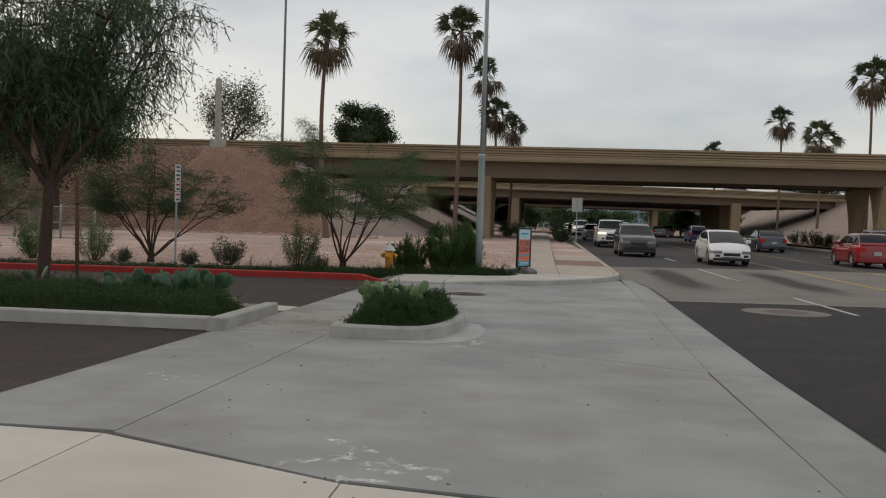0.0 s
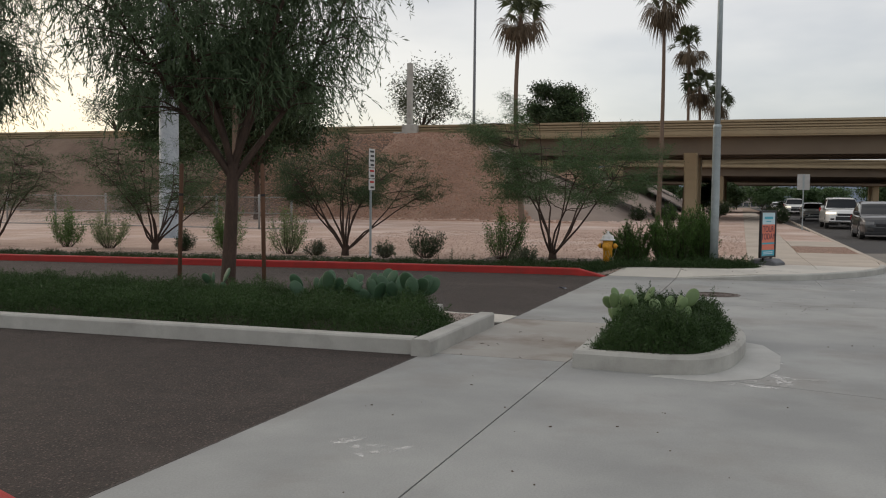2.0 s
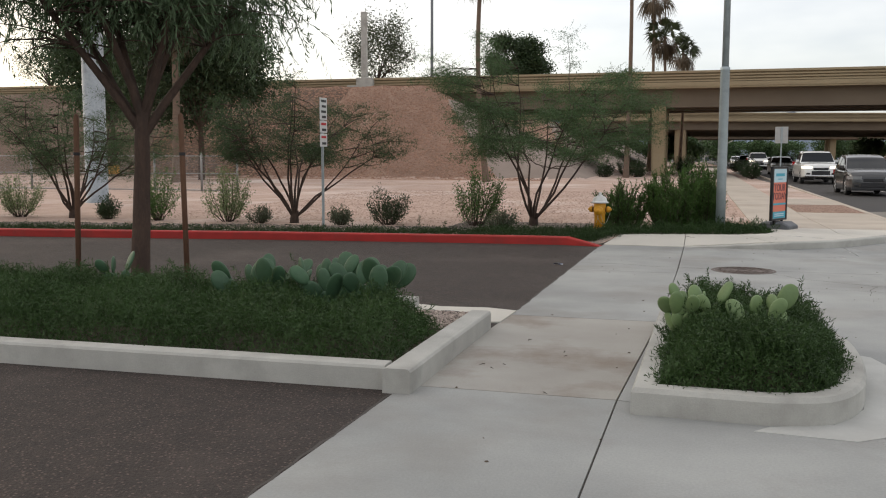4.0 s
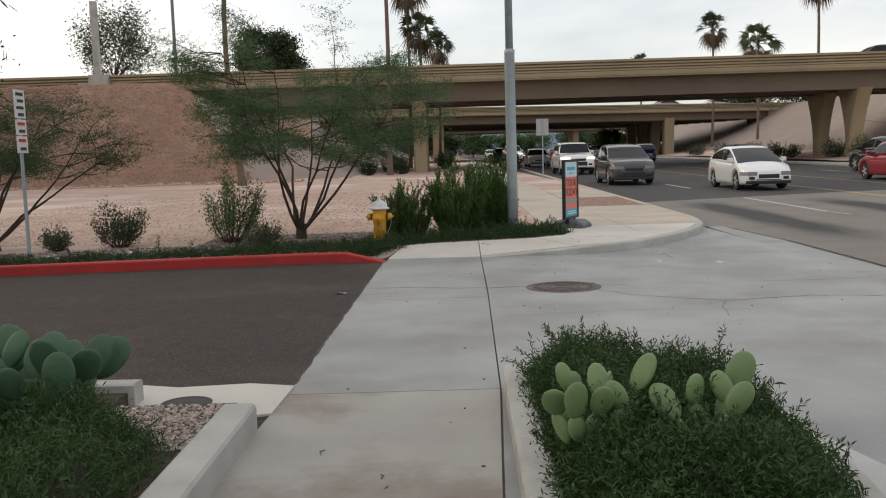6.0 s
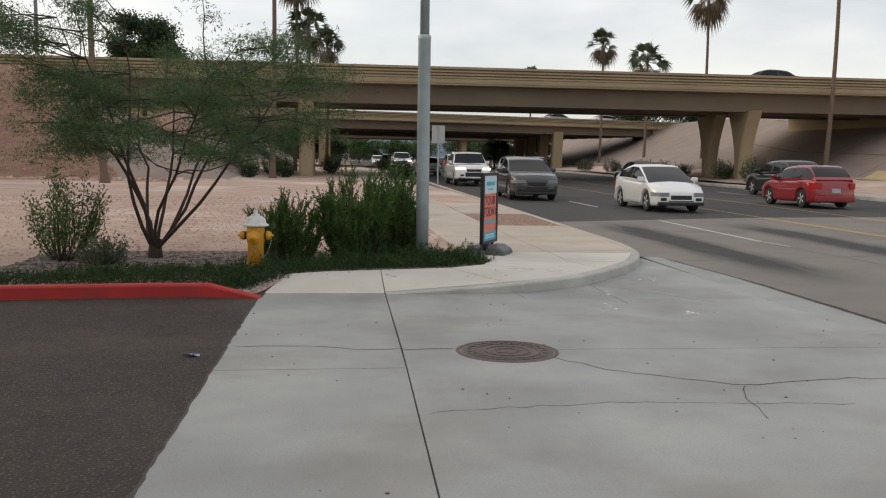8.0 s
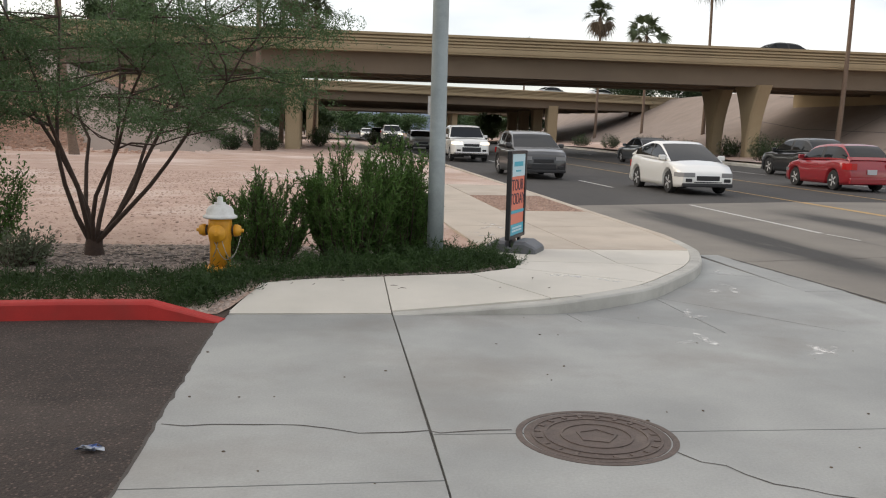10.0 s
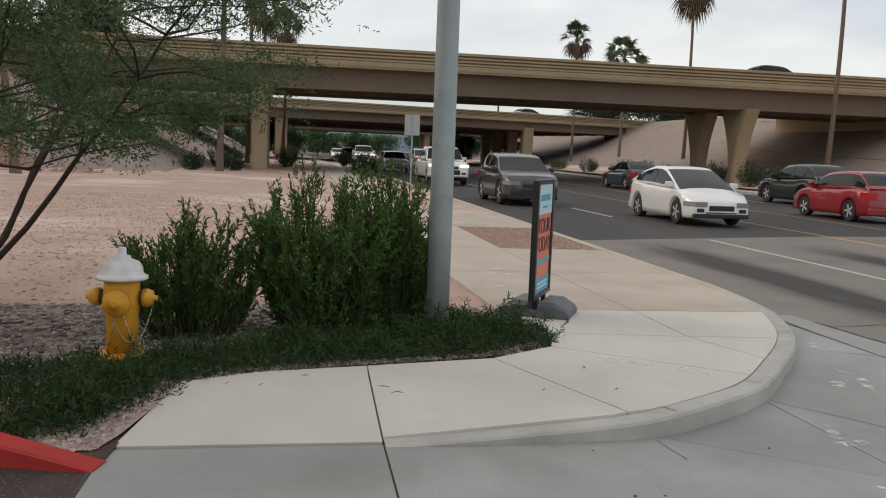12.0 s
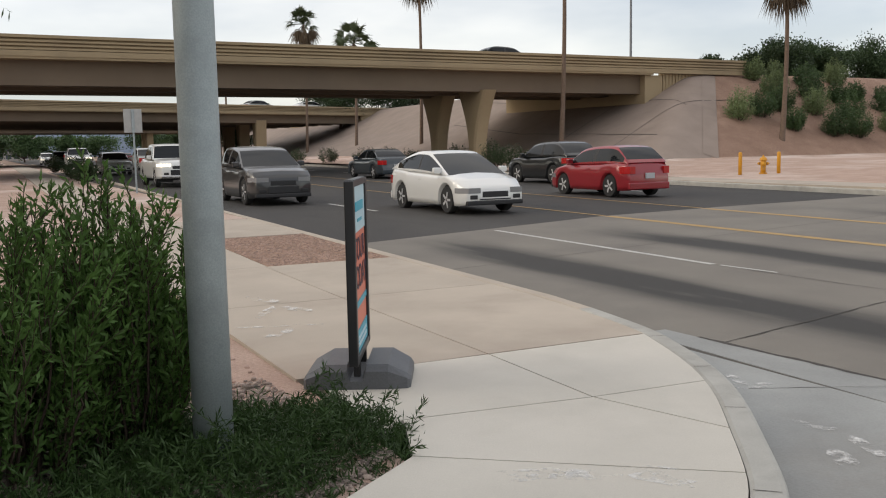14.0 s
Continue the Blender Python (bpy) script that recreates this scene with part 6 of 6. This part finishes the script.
M_ROCK = mat("river_rock", (0.42, 0.35, 0.30), (0.22, 0.175, 0.15), 0.85, 20, 80, 0.2, rnd=0.9)
M_PINK = mat("pink_pebble", (0.55, 0.38, 0.30), (0.42, 0.29, 0.23), 0.9, 20, 80, 0.2, rnd=0.4)
stones(1, "river_rock", "mixed brown river rock round the hydrant", lambda g, n: np.stack([g.uniform(-7.5, -1.2, n), 0 * g.uniform(0, 1, n)], 1) * [1, 0] + np.stack([np.zeros(n), g.uniform(23.3, 26.2, n)], 1), 9000, 0.032, M_ROCK, lambda x, y: np.where((y < np.interp(x, [-4.2, -3.7, -3.2, -2.49, -1.49, -0.9], [22.6, 23.42, 23.64, 23.80, 24.06, 24.5])) & (x > -4.2), -0.3, left_z(x, y) - 0.004))
stones(2, "river_rock_edge", "pale river rock along the sidewalk edge", lambda g, n: (lambda q: np.stack([q, np.interp(q, [-3.7, -3.2, -2.49, -1.49, -0.95], [23.44, 23.64, 23.80, 24.06, 24.47]) + g.uniform(0.0, 0.11, n)], 1))(g.uniform(-3.7, -0.95, n)), 2600, 0.012, mat("pale_river_rock", (0.40, 0.33, 0.285), (0.20, 0.155, 0.13), 0.85, 20, 80, 0.2, rnd=0.95), lambda x, y: 0 * x + 0.112)
stones(9, "bush_rock", "coarse pale river rock under the hop bushes", lambda g, n: np.stack([g.uniform(-6.5, -1.1, n), g.uniform(24.15, 26.3, n)], 1), 15000, 0.017, MATS["pale_river_rock"], lambda x, y: left_z(x, y) + 0.002)
stones(10, "kerb_end_rock", "mixed pale river rock at the red kerb's end", lambda g, n: np.stack([g.uniform(-4.55, -3.72, n), g.uniform(22.28, 23.5, n)], 1), 1700, 0.017, MATS["pale_river_rock"], lambda x, y: np.where(x > -3.98 + (y - 22.3) * 0.26, -0.3, 0.02 + 0.09 * sstep(y, 22.3, 23.3)))
stones(3, "planter_rock", "mixed pale river rock at the planter's end", lambda g, n: np.stack([g.uniform(-5.05, -4.36, n), g.uniform(13.05, 13.93, n)], 1), 1500, 0.011, M_ROCK, lambda x, y: 0 * x + 0.10)
stones(4, "kerb_rock", "mixed river rock along the red kerb", lambda g, n: (lambda q: np.stack([q, 22.3 + np.clip(q + 4.6, -60, 0) * 0.145 + g.uniform(0.2, 2.6, n)], 1))(g.uniform(-22, -7, n)), 7000, 0.035, M_ROCK, lambda x, y: left_z(x, y) - 0.006)
stones(5, "yard_pebble", "pink granite pebbles over the yard", lambda g, n: np.stack([g.uniform(-16, -1.1, n), g.uniform(25.5, 44, n)], 1), 16000, 0.02, M_PINK, lambda x, y: left_z(x, y) - 0.004)
stones(6, "strip_pebble", "reddish pebbles in the gravel strip", lambda g, n: np.stack([g.uniform(0.5, 2.15, n), g.uniform(31.8, 35.6, n)], 1), 3500, 0.02, M_PINK, lambda x, y: grade(y) + 0.115)
stones(7, "bank_rock", "reddish rock over the embankment", lambda g, n: np.stack([g.uniform(-40, -11, n), g.uniform(58, 69.5, n)], 1), 26000, 0.07, mat("bank_rock_stone", (0.50, 0.30, 0.21), (0.37, 0.22, 0.155), 0.9, 12, 60, 0.2, rnd=0.4), lambda x, y: np.where((left_z(x, y) - grade(y) > 0.2) & (x > -14.0 - (left_z(x, y) - 0.6) * 1.0), -1.0, left_z(x, y) - 0.02))
stones(8, "leaf_litter", "dry brown leaf and twig bits on the paving", lambda g, n: np.stack([g.uniform(-4.0, 2.2, n), g.uniform(4, 22.2, n)], 1), 150, 0.009, plain("dry_litter", (0.09, 0.065, 0.045), 0.9), lambda x, y: np.where((x > -2.75) & (x < -1.0) & (y > 11) & (y < 14.7), 0.15, 0.0))
tw = Soup()
g_ = np.random.default_rng(77)
for x, y, z in [(-3.6 + g_.uniform(-0.4, 0.5), g_.uniform(11.3, 13.8), 0.003) for _ in range(7)] + [(g_.uniform(-3.4, -0.5), g_.uniform(22.9, 23.6), 0.128) for _ in range(8)]:
    a = g_.uniform(0, 6.28)
    L = g_.uniform(0.03, 0.09)
    tw.tube([(x, y, z), (x + math.cos(a) * L * 0.5, y + math.sin(a) * L * 0.5, z + 0.006), (x + math.cos(a + 0.4) * L, y + math.sin(a + 0.4) * L, z)], [0.002, 0.003, 0.001], 4)
tagged(tw.make("twig_litter", M_TWIG), "dry twigs and leaves fallen on the walk", "litter", kind="stuff")

sheet("kerb_end_soil", [(-4.3, 22.2), (-3.93, 22.1), (-3.9, 22.42), (-3.6, 23.3), (-3.8, 23.4), (-4.35, 22.7)], -0.1, 0.012, MATS["planter_soil"], "bare soil at the kerb's end", "soil")
wr = Soup()
gw = np.random.default_rng(4)
for c_, m_ in (((0, 0), None), ((0.05, 0.02), None)):
    pts_ = [(WRAP[0] + c_[0] + gw.uniform(-0.06, 0.06), WRAP[1] + c_[1] + gw.uniform(-0.04, 0.04), gw.uniform(0.002, 0.025)) for _ in range(12)]
    wr.add(pts_, [(i, (i + 3) % 12, (i + 5) % 12, (i + 8) % 12) for i in range(12)])
tagged(wr.make("snack_wrapper", mat("foil_wrapper", (0.55, 0.58, 0.62), (0.05, 0.12, 0.4), 0.3, 14, 40, 0.1, spread=0.05)), "crumpled blue and silver wrapper on the asphalt", "litter")

# ---- distance ----
hill = grid_mesh("distant_mountain", np.linspace(-1150, 500, 50), np.array([2600, 2700, 2900.0]), lambda X, Y: np.where(Y > 2650, 1, 0) * (60 + 190 * np.exp(-((X + 330) / 330) ** 2) + 55 * np.sin(X / 170) + 14 * np.sin(X / 33)) * np.where(Y > 2800, 0.2, 1), mat("hazy_mountain", (0.22, 0.27, 0.34), (0.18, 0.22, 0.29), 0.95, 0.01, 0.2, 0), smooth=True)
tagged(hill, "hazy blue mountain on the horizon", "mountain", kind="structure")
M_BLD = mat("far_building_wall", (0.42, 0.40, 0.38), (0.36, 0.34, 0.32), 0.9, 0.3)
M_PANE = plain("far_window_glass", (0.07, 0.085, 0.1), 0.15)


def building(x, y, w, d, h, floors, cols, label):
    t = thing("office_building", label, "building", pose(x, y, 0.2), "far buildings")
    part("wall", boxm(-w / 2, w / 2, 0, d, 0, h), M_BLD, t)
    part("roof", boxm(-w / 2 - 0.3, w / 2 + 0.3, -0.3, d + 0.3, h, h + 0.7), M_BLD, t)
    for i in range(floors):
        for j in range(cols):
            cx, cz = -w / 2 + (j + 0.5) * w / cols, (i + 0.5) * h / floors
            part("window", boxm(cx - w / cols * 0.32, cx + w / cols * 0.32, -0.08, 0.02, cz - h / floors * 0.28, cz + h / floors * 0.28), M_PANE, t)


building(5, 520, 26, 20, 22, 6, 7, "pale office block far down the street")
building(-8, 470, 16, 14, 12, 3, 5, "small pale building far down the street")


# ---- cars ----
def paint(name, c):
    return plain(name, c, 0.28, 0.1, 0.45, 0.0, 0.75)


M_GLASS = plain("tinted_car_glass", (0.010, 0.012, 0.014), 0.05, 0.0, 0.28)
M_TIRE = plain("tyre_rubber", (0.02, 0.02, 0.02), 0.85)
M_RIM = plain("alloy_rim", (0.6, 0.6, 0.61), 0.35, 0.4)
M_TRIM = plain("black_plastic_trim", (0.02, 0.02, 0.022), 0.6)
M_LAMP = plain("headlamp_glass", (0.30, 0.31, 0.32), 0.1, 0.3, 0.6)
M_TAIL = plain("tail_lamp_red", (0.42, 0.012, 0.012), 0.2)
M_CHROME = plain("chrome", (0.6, 0.6, 0.6), 0.15, 1.0)

# side outlines: hood height, belt, roof line and cabin stations, front at +y
SHAPES = {
    "hatchback": dict(L=4.1, W=1.72, body=[(2.05, 0.45), (2.0, 0.68), (1.75, 0.82), (1.0, 0.98), (-1.9, 1.04), (-2.03, 0.75), (-2.05, 0.45)], cab=[(1.1, 0.96), (0.25, 1.46), (-1.25, 1.52), (-1.95, 1.03)]),
    "sedan": dict(L=4.75, W=1.8, body=[(2.37, 0.42), (2.3, 0.66), (2.0, 0.80), (1.0, 0.93), (-1.55, 0.98), (-2.25, 0.96), (-2.36, 0.7), (-2.37, 0.42)], cab=[(1.05, 0.92), (0.2, 1.40), (-1.0, 1.43), (-1.85, 0.97)]),
    "suv": dict(L=4.6, W=1.88, body=[(2.3, 0.5), (2.26, 0.80), (2.08, 0.93), (1.75, 1.01), (1.0, 1.07), (-2.1, 1.14), (-2.27, 0.85), (-2.3, 0.5)], cab=[(1.2, 1.05), (0.2, 1.60), (-1.35, 1.66), (-2.16, 1.13)]),
    "liftback": dict(L=4.46, W=1.75, body=[(2.23, 0.40), (2.16, 0.64), (1.85, 0.80), (1.25, 0.93), (-1.9, 1.06), (-2.2, 1.02), (-2.22, 0.42)], cab=[(1.35, 0.92), (0.15, 1.47), (-0.7, 1.49), (-2.1, 1.05)]),
    "pickup": dict(L=5.6, W=1.98, body=[(2.8, 0.55), (2.75, 1.0), (2.6, 1.10), (1.25, 1.18), (-2.75, 1.18), (-2.8, 1.1), (-2.8, 0.6)], cab=[(1.25, 1.17), (0.6, 1.80), (-0.85, 1.83), (-1.05, 1.17)]),
}


def car(shape, colour, label, m, lights=False):
    S = SHAPES[shape]
    L, W, hw = S["L"], S["W"], S["W"] / 2
    t = thing(shape, label, "truck" if shape == "pickup" else "car", m, "cars on the street")
    r = 0.33 if shape not in ("pickup", "suv") else 0.38
    wy = (L * 0.30, -L * 0.29)
    low = 0.20 if shape not in ("pickup",) else 0.36
    # body shell: cross-sections along the length, the lower edge cut up round the wheels
    top_l = sorted(S["body"])
    top_l[0], top_l[-1] = (top_l[0][0], top_l[1][1] * 0.86), (top_l[-1][0], top_l[-2][1] * 0.86)
    ys_ = sorted(set([round(v, 3) for v in np.linspace(-L / 2, L / 2, 44)] + [round(c_ + math.cos(math.pi * k / 10) * (r + 0.07), 3) for c_ in wy for k in range(11)] + [round(p_[0], 3) for p_ in top_l]))
    bm = bmesh.new()
    lay = []
    for y in ys_:
        zt = float(np.interp(y, [p_[0] for p_ in top_l], [p_[1] for p_ in top_l]))
        zb = low + 0.05 * max(0.0, (abs(y) - (L / 2 - 0.3)) / 0.3)
        for c_ in wy:
            d_ = abs(y - c_)
            if d_ <= r + 0.07:
                zb = max(zb, r + math.sqrt(max(0.0, (r + 0.07) ** 2 - d_ ** 2)))
        zb = min(zb, zt - 0.05)
        e_ = max(0.0, (abs(y) - (L / 2 - 0.75)) / 0.75)
        half = hw * (1 - 0.17 * e_ ** 2.6)
        right = []
        for k in range(7):
            z = zb + (zt - zb) * (k / 6)
            x = half * (1 - 0.16 * max(0.0, z - 0.62) ** 1.5 - 0.25 * max(0.0, 0.4 - z) ** 1.3)
            if k == 6:
                x -= 0.05
            elif k == 5:
                x -= 0.008
            right.append((x, z if k < 6 else zt + 0.0))
        crown = [(right[-1][0] * f, zt + 0.035 * (1 - f * f)) for f in (0.6, 0.0, -0.6)]
        sec = right + crown + [(-x, z) for x, z in right[::-1]]
        lay.append([bm.verts.new((x, y, z)) for x, z in sec])
    for u, w in zip(lay, lay[1:]):
        for k in range(len(u) - 1):
            bm.faces.new((u[k], u[k + 1], w[k + 1], w[k]))
        bm.faces.new((u[-1], u[0], w[0], w[-1]))
    bm.faces.new(lay[0])
    bm.faces.new(lay[-1][::-1])
    body = part("body", bm, colour, t, smooth=True)
    # cabin shell: cross-sections from the foot of the windscreen to the tail, glass and paint in one skin
    c = S["cab"]
    tall = max(z for _, z in c) - min(c[0][1], c[3][1])
    by, bz = [p_[0] for p_ in top_l], [p_[1] for p_ in top_l]
    roof = cat([(c[0][0], c[0][1]), (c[0][0] * 0.45 + c[1][0] * 0.55, c[0][1] * 0.42 + c[1][1] * 0.58), c[1], ((c[1][0] + c[2][0]) / 2, max(c[1][1], c[2][1]) + 0.025), c[2], (c[2][0] * 0.45 + c[3][0] * 0.55, c[2][1] * 0.56 + c[3][1] * 0.44), c[3]], 5)
    grid, info = [], []
    for y, zr in roof:
        zb = float(np.interp(y, by, bz)) - 0.012
        h = max(0.0, zr - zb)
        k_ = h / tall
        bi = (hw - 0.045) * (1 - 0.10 * max(0.0, (abs(y) - L * 0.28) / (L * 0.22)))
        half = [(bi - 0.20 * k_ * f ** 1.4, zb + h * f * 0.93) for f in (0.0, 0.12, 0.5, 0.88)]
        xr = bi - 0.20 * k_ * 0.86
        half += [(xr * u, zb + h * (0.93 + 0.07 * (1 - u * u) ** 0.5)) for u in (0.95, 0.8, 0.4, 0.0)]
        grid.append([(x, y, z) for x, z in half] + [(-x, y, z) for x, z in half[-2::-1]])
        info.append((y, k_))
    n_sec = len(grid[0])
    flat = [v for row in grid for v in row]
    kinds = {("cabin", 0, 0): [], ("windscreen", 0, 0): [], ("rear_window", 0, 0): []}
    door_y = c[1][0] * 0.55 + c[2][0] * 0.45
    for i in range(len(grid) - 1):
        y = (info[i][0] + info[i + 1][0]) / 2
        kk = (info[i][1] + info[i + 1][1]) / 2
        for j in range(n_sec - 1):
            jj_ = min(j, n_sec - 2 - j)
            q_ = (i * n_sec + j, i * n_sec + j + 1, (i + 1) * n_sec + j + 1, (i + 1) * n_sec + j)
            if jj_ >= 4 and y > c[1][0] + 0.06 and kk > 0.05:
                kinds["windscreen", 0, 0].append(q_)
            elif jj_ >= 4 and y < c[2][0] - 0.1 and kk > 0.22:
                kinds["rear_window", 0, 0].append(q_)
            elif jj_ in (1, 2) and kk > 0.34:
                nm_ = "pillar" if abs(y - door_y) < 0.07 else "side_window"
                kinds.setdefault((nm_, j < 7, y > door_y), []).append(q_)
            else:
                kinds["cabin", 0, 0].append(q_)
    for (nm_, _, _), fc_ in kinds.items():
        if fc_:
            used = sorted({v for q_ in fc_ for v in q_})
            at_ = {v: k for k, v in enumerate(used)}
            quick(nm_, [flat[v] for v in used], [[at_[v] for v in q_] for q_ in fc_], colour if nm_ == "cabin" else (M_TRIM if nm_ == "pillar" else M_GLASS), t, True)
    # wheels
    for y in wy:
        for sx in (-1, 1):
            bm = lathe(bmesh.new(), [(r * 0.66, -0.1), (r * 0.93, -0.105), (r, -0.07), (r, 0.07), (r * 0.93, 0.105), (r * 0.66, 0.1)], 26)
            bmesh.ops.transform(bm, matrix=pose(sx * (hw - 0.13), y, r, 0, 90, 0), verts=bm.verts)
            wh = part("wheel", bm, M_TIRE, t)
            bm = lathe(bmesh.new(), [(r * 0.66, 0.05), (r * 0.62, 0.085), (r * 0.55, 0.06), (r * 0.12, 0.07), (r * 0.1, 0.09)], 20)
            bmesh.ops.transform(bm, matrix=pose(sx * (hw - 0.12), y, r, 0, 90 * sx, 0), verts=bm.verts)
            part("rim", bm, M_RIM, wh)
            for k in range(5):
                bm = boxm(-0.028, 0.028, r * 0.12, r * 0.6, 0.07, 0.098)
                bmesh.ops.transform(bm, matrix=pose(sx * (hw - 0.12), y, r, 0, 90 * sx, 0) @ pose(0, 0, 0, 0, 0, 72 * k), verts=bm.verts)
                part("spoke", bm, M_RIM, wh)
            bm = boxm(-0.3, 0.3, -r - 0.05, r + 0.05, 0.2, r * 2 + 0.02)
            bmesh.ops.transform(bm, matrix=pose(sx * (hw - 0.42), y, 0), verts=bm.verts)
            part("wheel_well", bm, M_TRIM, t)
    hz = S["body"][1][1]
    fy = L / 2
    part("grille", boxm(-hw * 0.4, hw * 0.4, fy - 0.1, fy + 0.012, hz - 0.24, hz - 0.1, bevel=0.02), M_TRIM, t)
    part("lower_grille", boxm(-hw * 0.48, hw * 0.48, fy - 0.1, fy + 0.016, low + 0.14, hz - 0.27, bevel=0.015), M_TRIM, t)
    part("front_bumper", boxm(-hw * 0.86, hw * 0.86, fy - 0.25, fy + 0.02, low + 0.02, low + 0.13, bevel=0.03), M_TRIM if shape != "pickup" else M_CHROME, t)
    part("rear_bumper", boxm(-hw * 0.86, hw * 0.86, -fy - 0.03, -fy + 0.25, low + 0.04, low + 0.24, bevel=0.03), colour if shape != "pickup" else M_CHROME, t)
    part("number_plate", boxm(-0.16, 0.16, -fy - 0.045, -fy + 0.02, hz - 0.12, hz + 0.04), plain("number_plate_grey", (0.45, 0.45, 0.47), 0.5), t)
    lm = M_LAMP if not lights else plain("lit_headlamp", (1.0, 0.9, 0.72), 0.2, 0, 0.5, 1.3)
    for sx in (-1, 1):
        lamp_ = [(0.46, fy + 0.012), (0.83, fy + 0.012), (0.93, fy - 0.18), (0.99, fy - 0.42), (0.9, fy - 0.42), (0.5, fy - 0.1)]
        part("headlamp", prism(bmesh.new(), [(sx * hw * u, v) for u, v in lamp_], hz - 0.14, hz - 0.015), lm, t)
        tail_ = [(0.62, -fy - 0.012), (0.845, -fy - 0.012), (0.94, -fy + 0.18), (0.985, -fy + 0.34), (0.9, -fy + 0.34), (0.62, -fy + 0.1)]
        part("tail_lamp", prism(bmesh.new(), [(sx * hw * u, v) for u, v in tail_], hz + 0.02, hz + 0.23), M_TAIL, t)
        part("fog_lamp_recess", boxm(sx * hw * 0.66 - 0.1, sx * hw * 0.66 + 0.1, fy - 0.12, fy + 0.016, low + 0.16, low + 0.26, bevel=0.02), M_TRIM, t)
        part("wing_mirror", boxm(sx * (hw + 0.05) - 0.1, sx * (hw + 0.05) + 0.1, c[0][0] - 0.42, c[0][0] - 0.3, c[0][1] + 0.03, c[0][1] + 0.18, bevel=0.03), colour, t)
        for yy_ in (0.15, -0.85):
            part("door_handle", boxm(sx * (hw - 0.03) - 0.02, sx * (hw - 0.03) + 0.02, yy_ - 0.38, yy_ - 0.2, c[0][1] - 0.14, c[0][1] - 0.105, bevel=0.006), colour, t)
    if shape == "pickup":
        part("bed", boxm(-hw + 0.16, hw - 0.16, -2.7, -1.12, 1.185, 1.19), M_TRIM, t)
    return t


def at(x, y, away, turn=0):
    return pose(x, y, float(grade(y)) - 0.02, 0, 0, (0 if away else 180) + turn)


C_WHITE, C_GREY, C_RED, C_BLACK, C_SILV, C_BLUE, C_DGREEN = paint("white_paint", (0.72, 0.72, 0.70)), paint("dark_grey_paint", (0.03, 0.031, 0.033)), paint("red_paint", (0.26, 0.012, 0.02)), paint("black_paint", (0.012, 0.014, 0.016)), paint("silver_paint", (0.34, 0.35, 0.33)), paint("blue_paint", (0.03, 0.05, 0.2)), paint("dark_blue_grey_paint", (0.035, 0.045, 0.055))
car("suv", C_GREY, "dark grey crossover driving towards the corner", at(4.7, 47.5, False))
car("liftback", C_WHITE, "white liftback car driving towards the corner", at(7.9, 41.0, False))
car("pickup", C_WHITE, "white pickup truck in the kerb lane", at(4.5, 62, False), True)
car("hatchback", C_RED, "dark red hatchback driving away", at(14.7, 43.5, True))
car("suv", C_BLACK, "black wagon driving away under the overpass", at(18.2, 51.8, True))
car("sedan", C_DGREEN, "dark blue-grey sedan driving away", at(15.0, 63, True))
car("hatchback", C_BLUE, "dark blue hatchback far down the street", at(14.8, 90, True))
for i, (x, y, aw, sh, co, lit) in enumerate(((4.4, 82, False, "sedan", C_SILV, False), (8.0, 92, False, "suv", C_SILV, False), (4.3, 108, False, "pickup", C_WHITE, True), (8.1, 118, False, "sedan", C_GREY, True), (4.4, 132, False, "suv", C_BLACK, False), (7.9, 146, False, "sedan", C_WHITE, True), (14.6, 118, True, "sedan", C_GREY, False), (18.0, 136, True, "suv", C_SILV, False), (4.4, 160, False, "suv", C_WHITE, True), (14.7, 158, True, "sedan", C_RED, False))):
    car(sh, co, "car waiting in the distant traffic queue", at(x, y, aw), lit)
for x, y, sh, co in ((26, 116.6, "sedan", C_SILV), (33, 118.6, "liftback", C_WHITE)):
    t = car(sh, co, "car crossing the middle overpass", pose(x, y + 9, 6.34, 0, 0, -74))
car("suv", C_BLACK, "dark car crossing the near overpass", pose(29.5, 74.6, 6.84, 0, 0, -90))
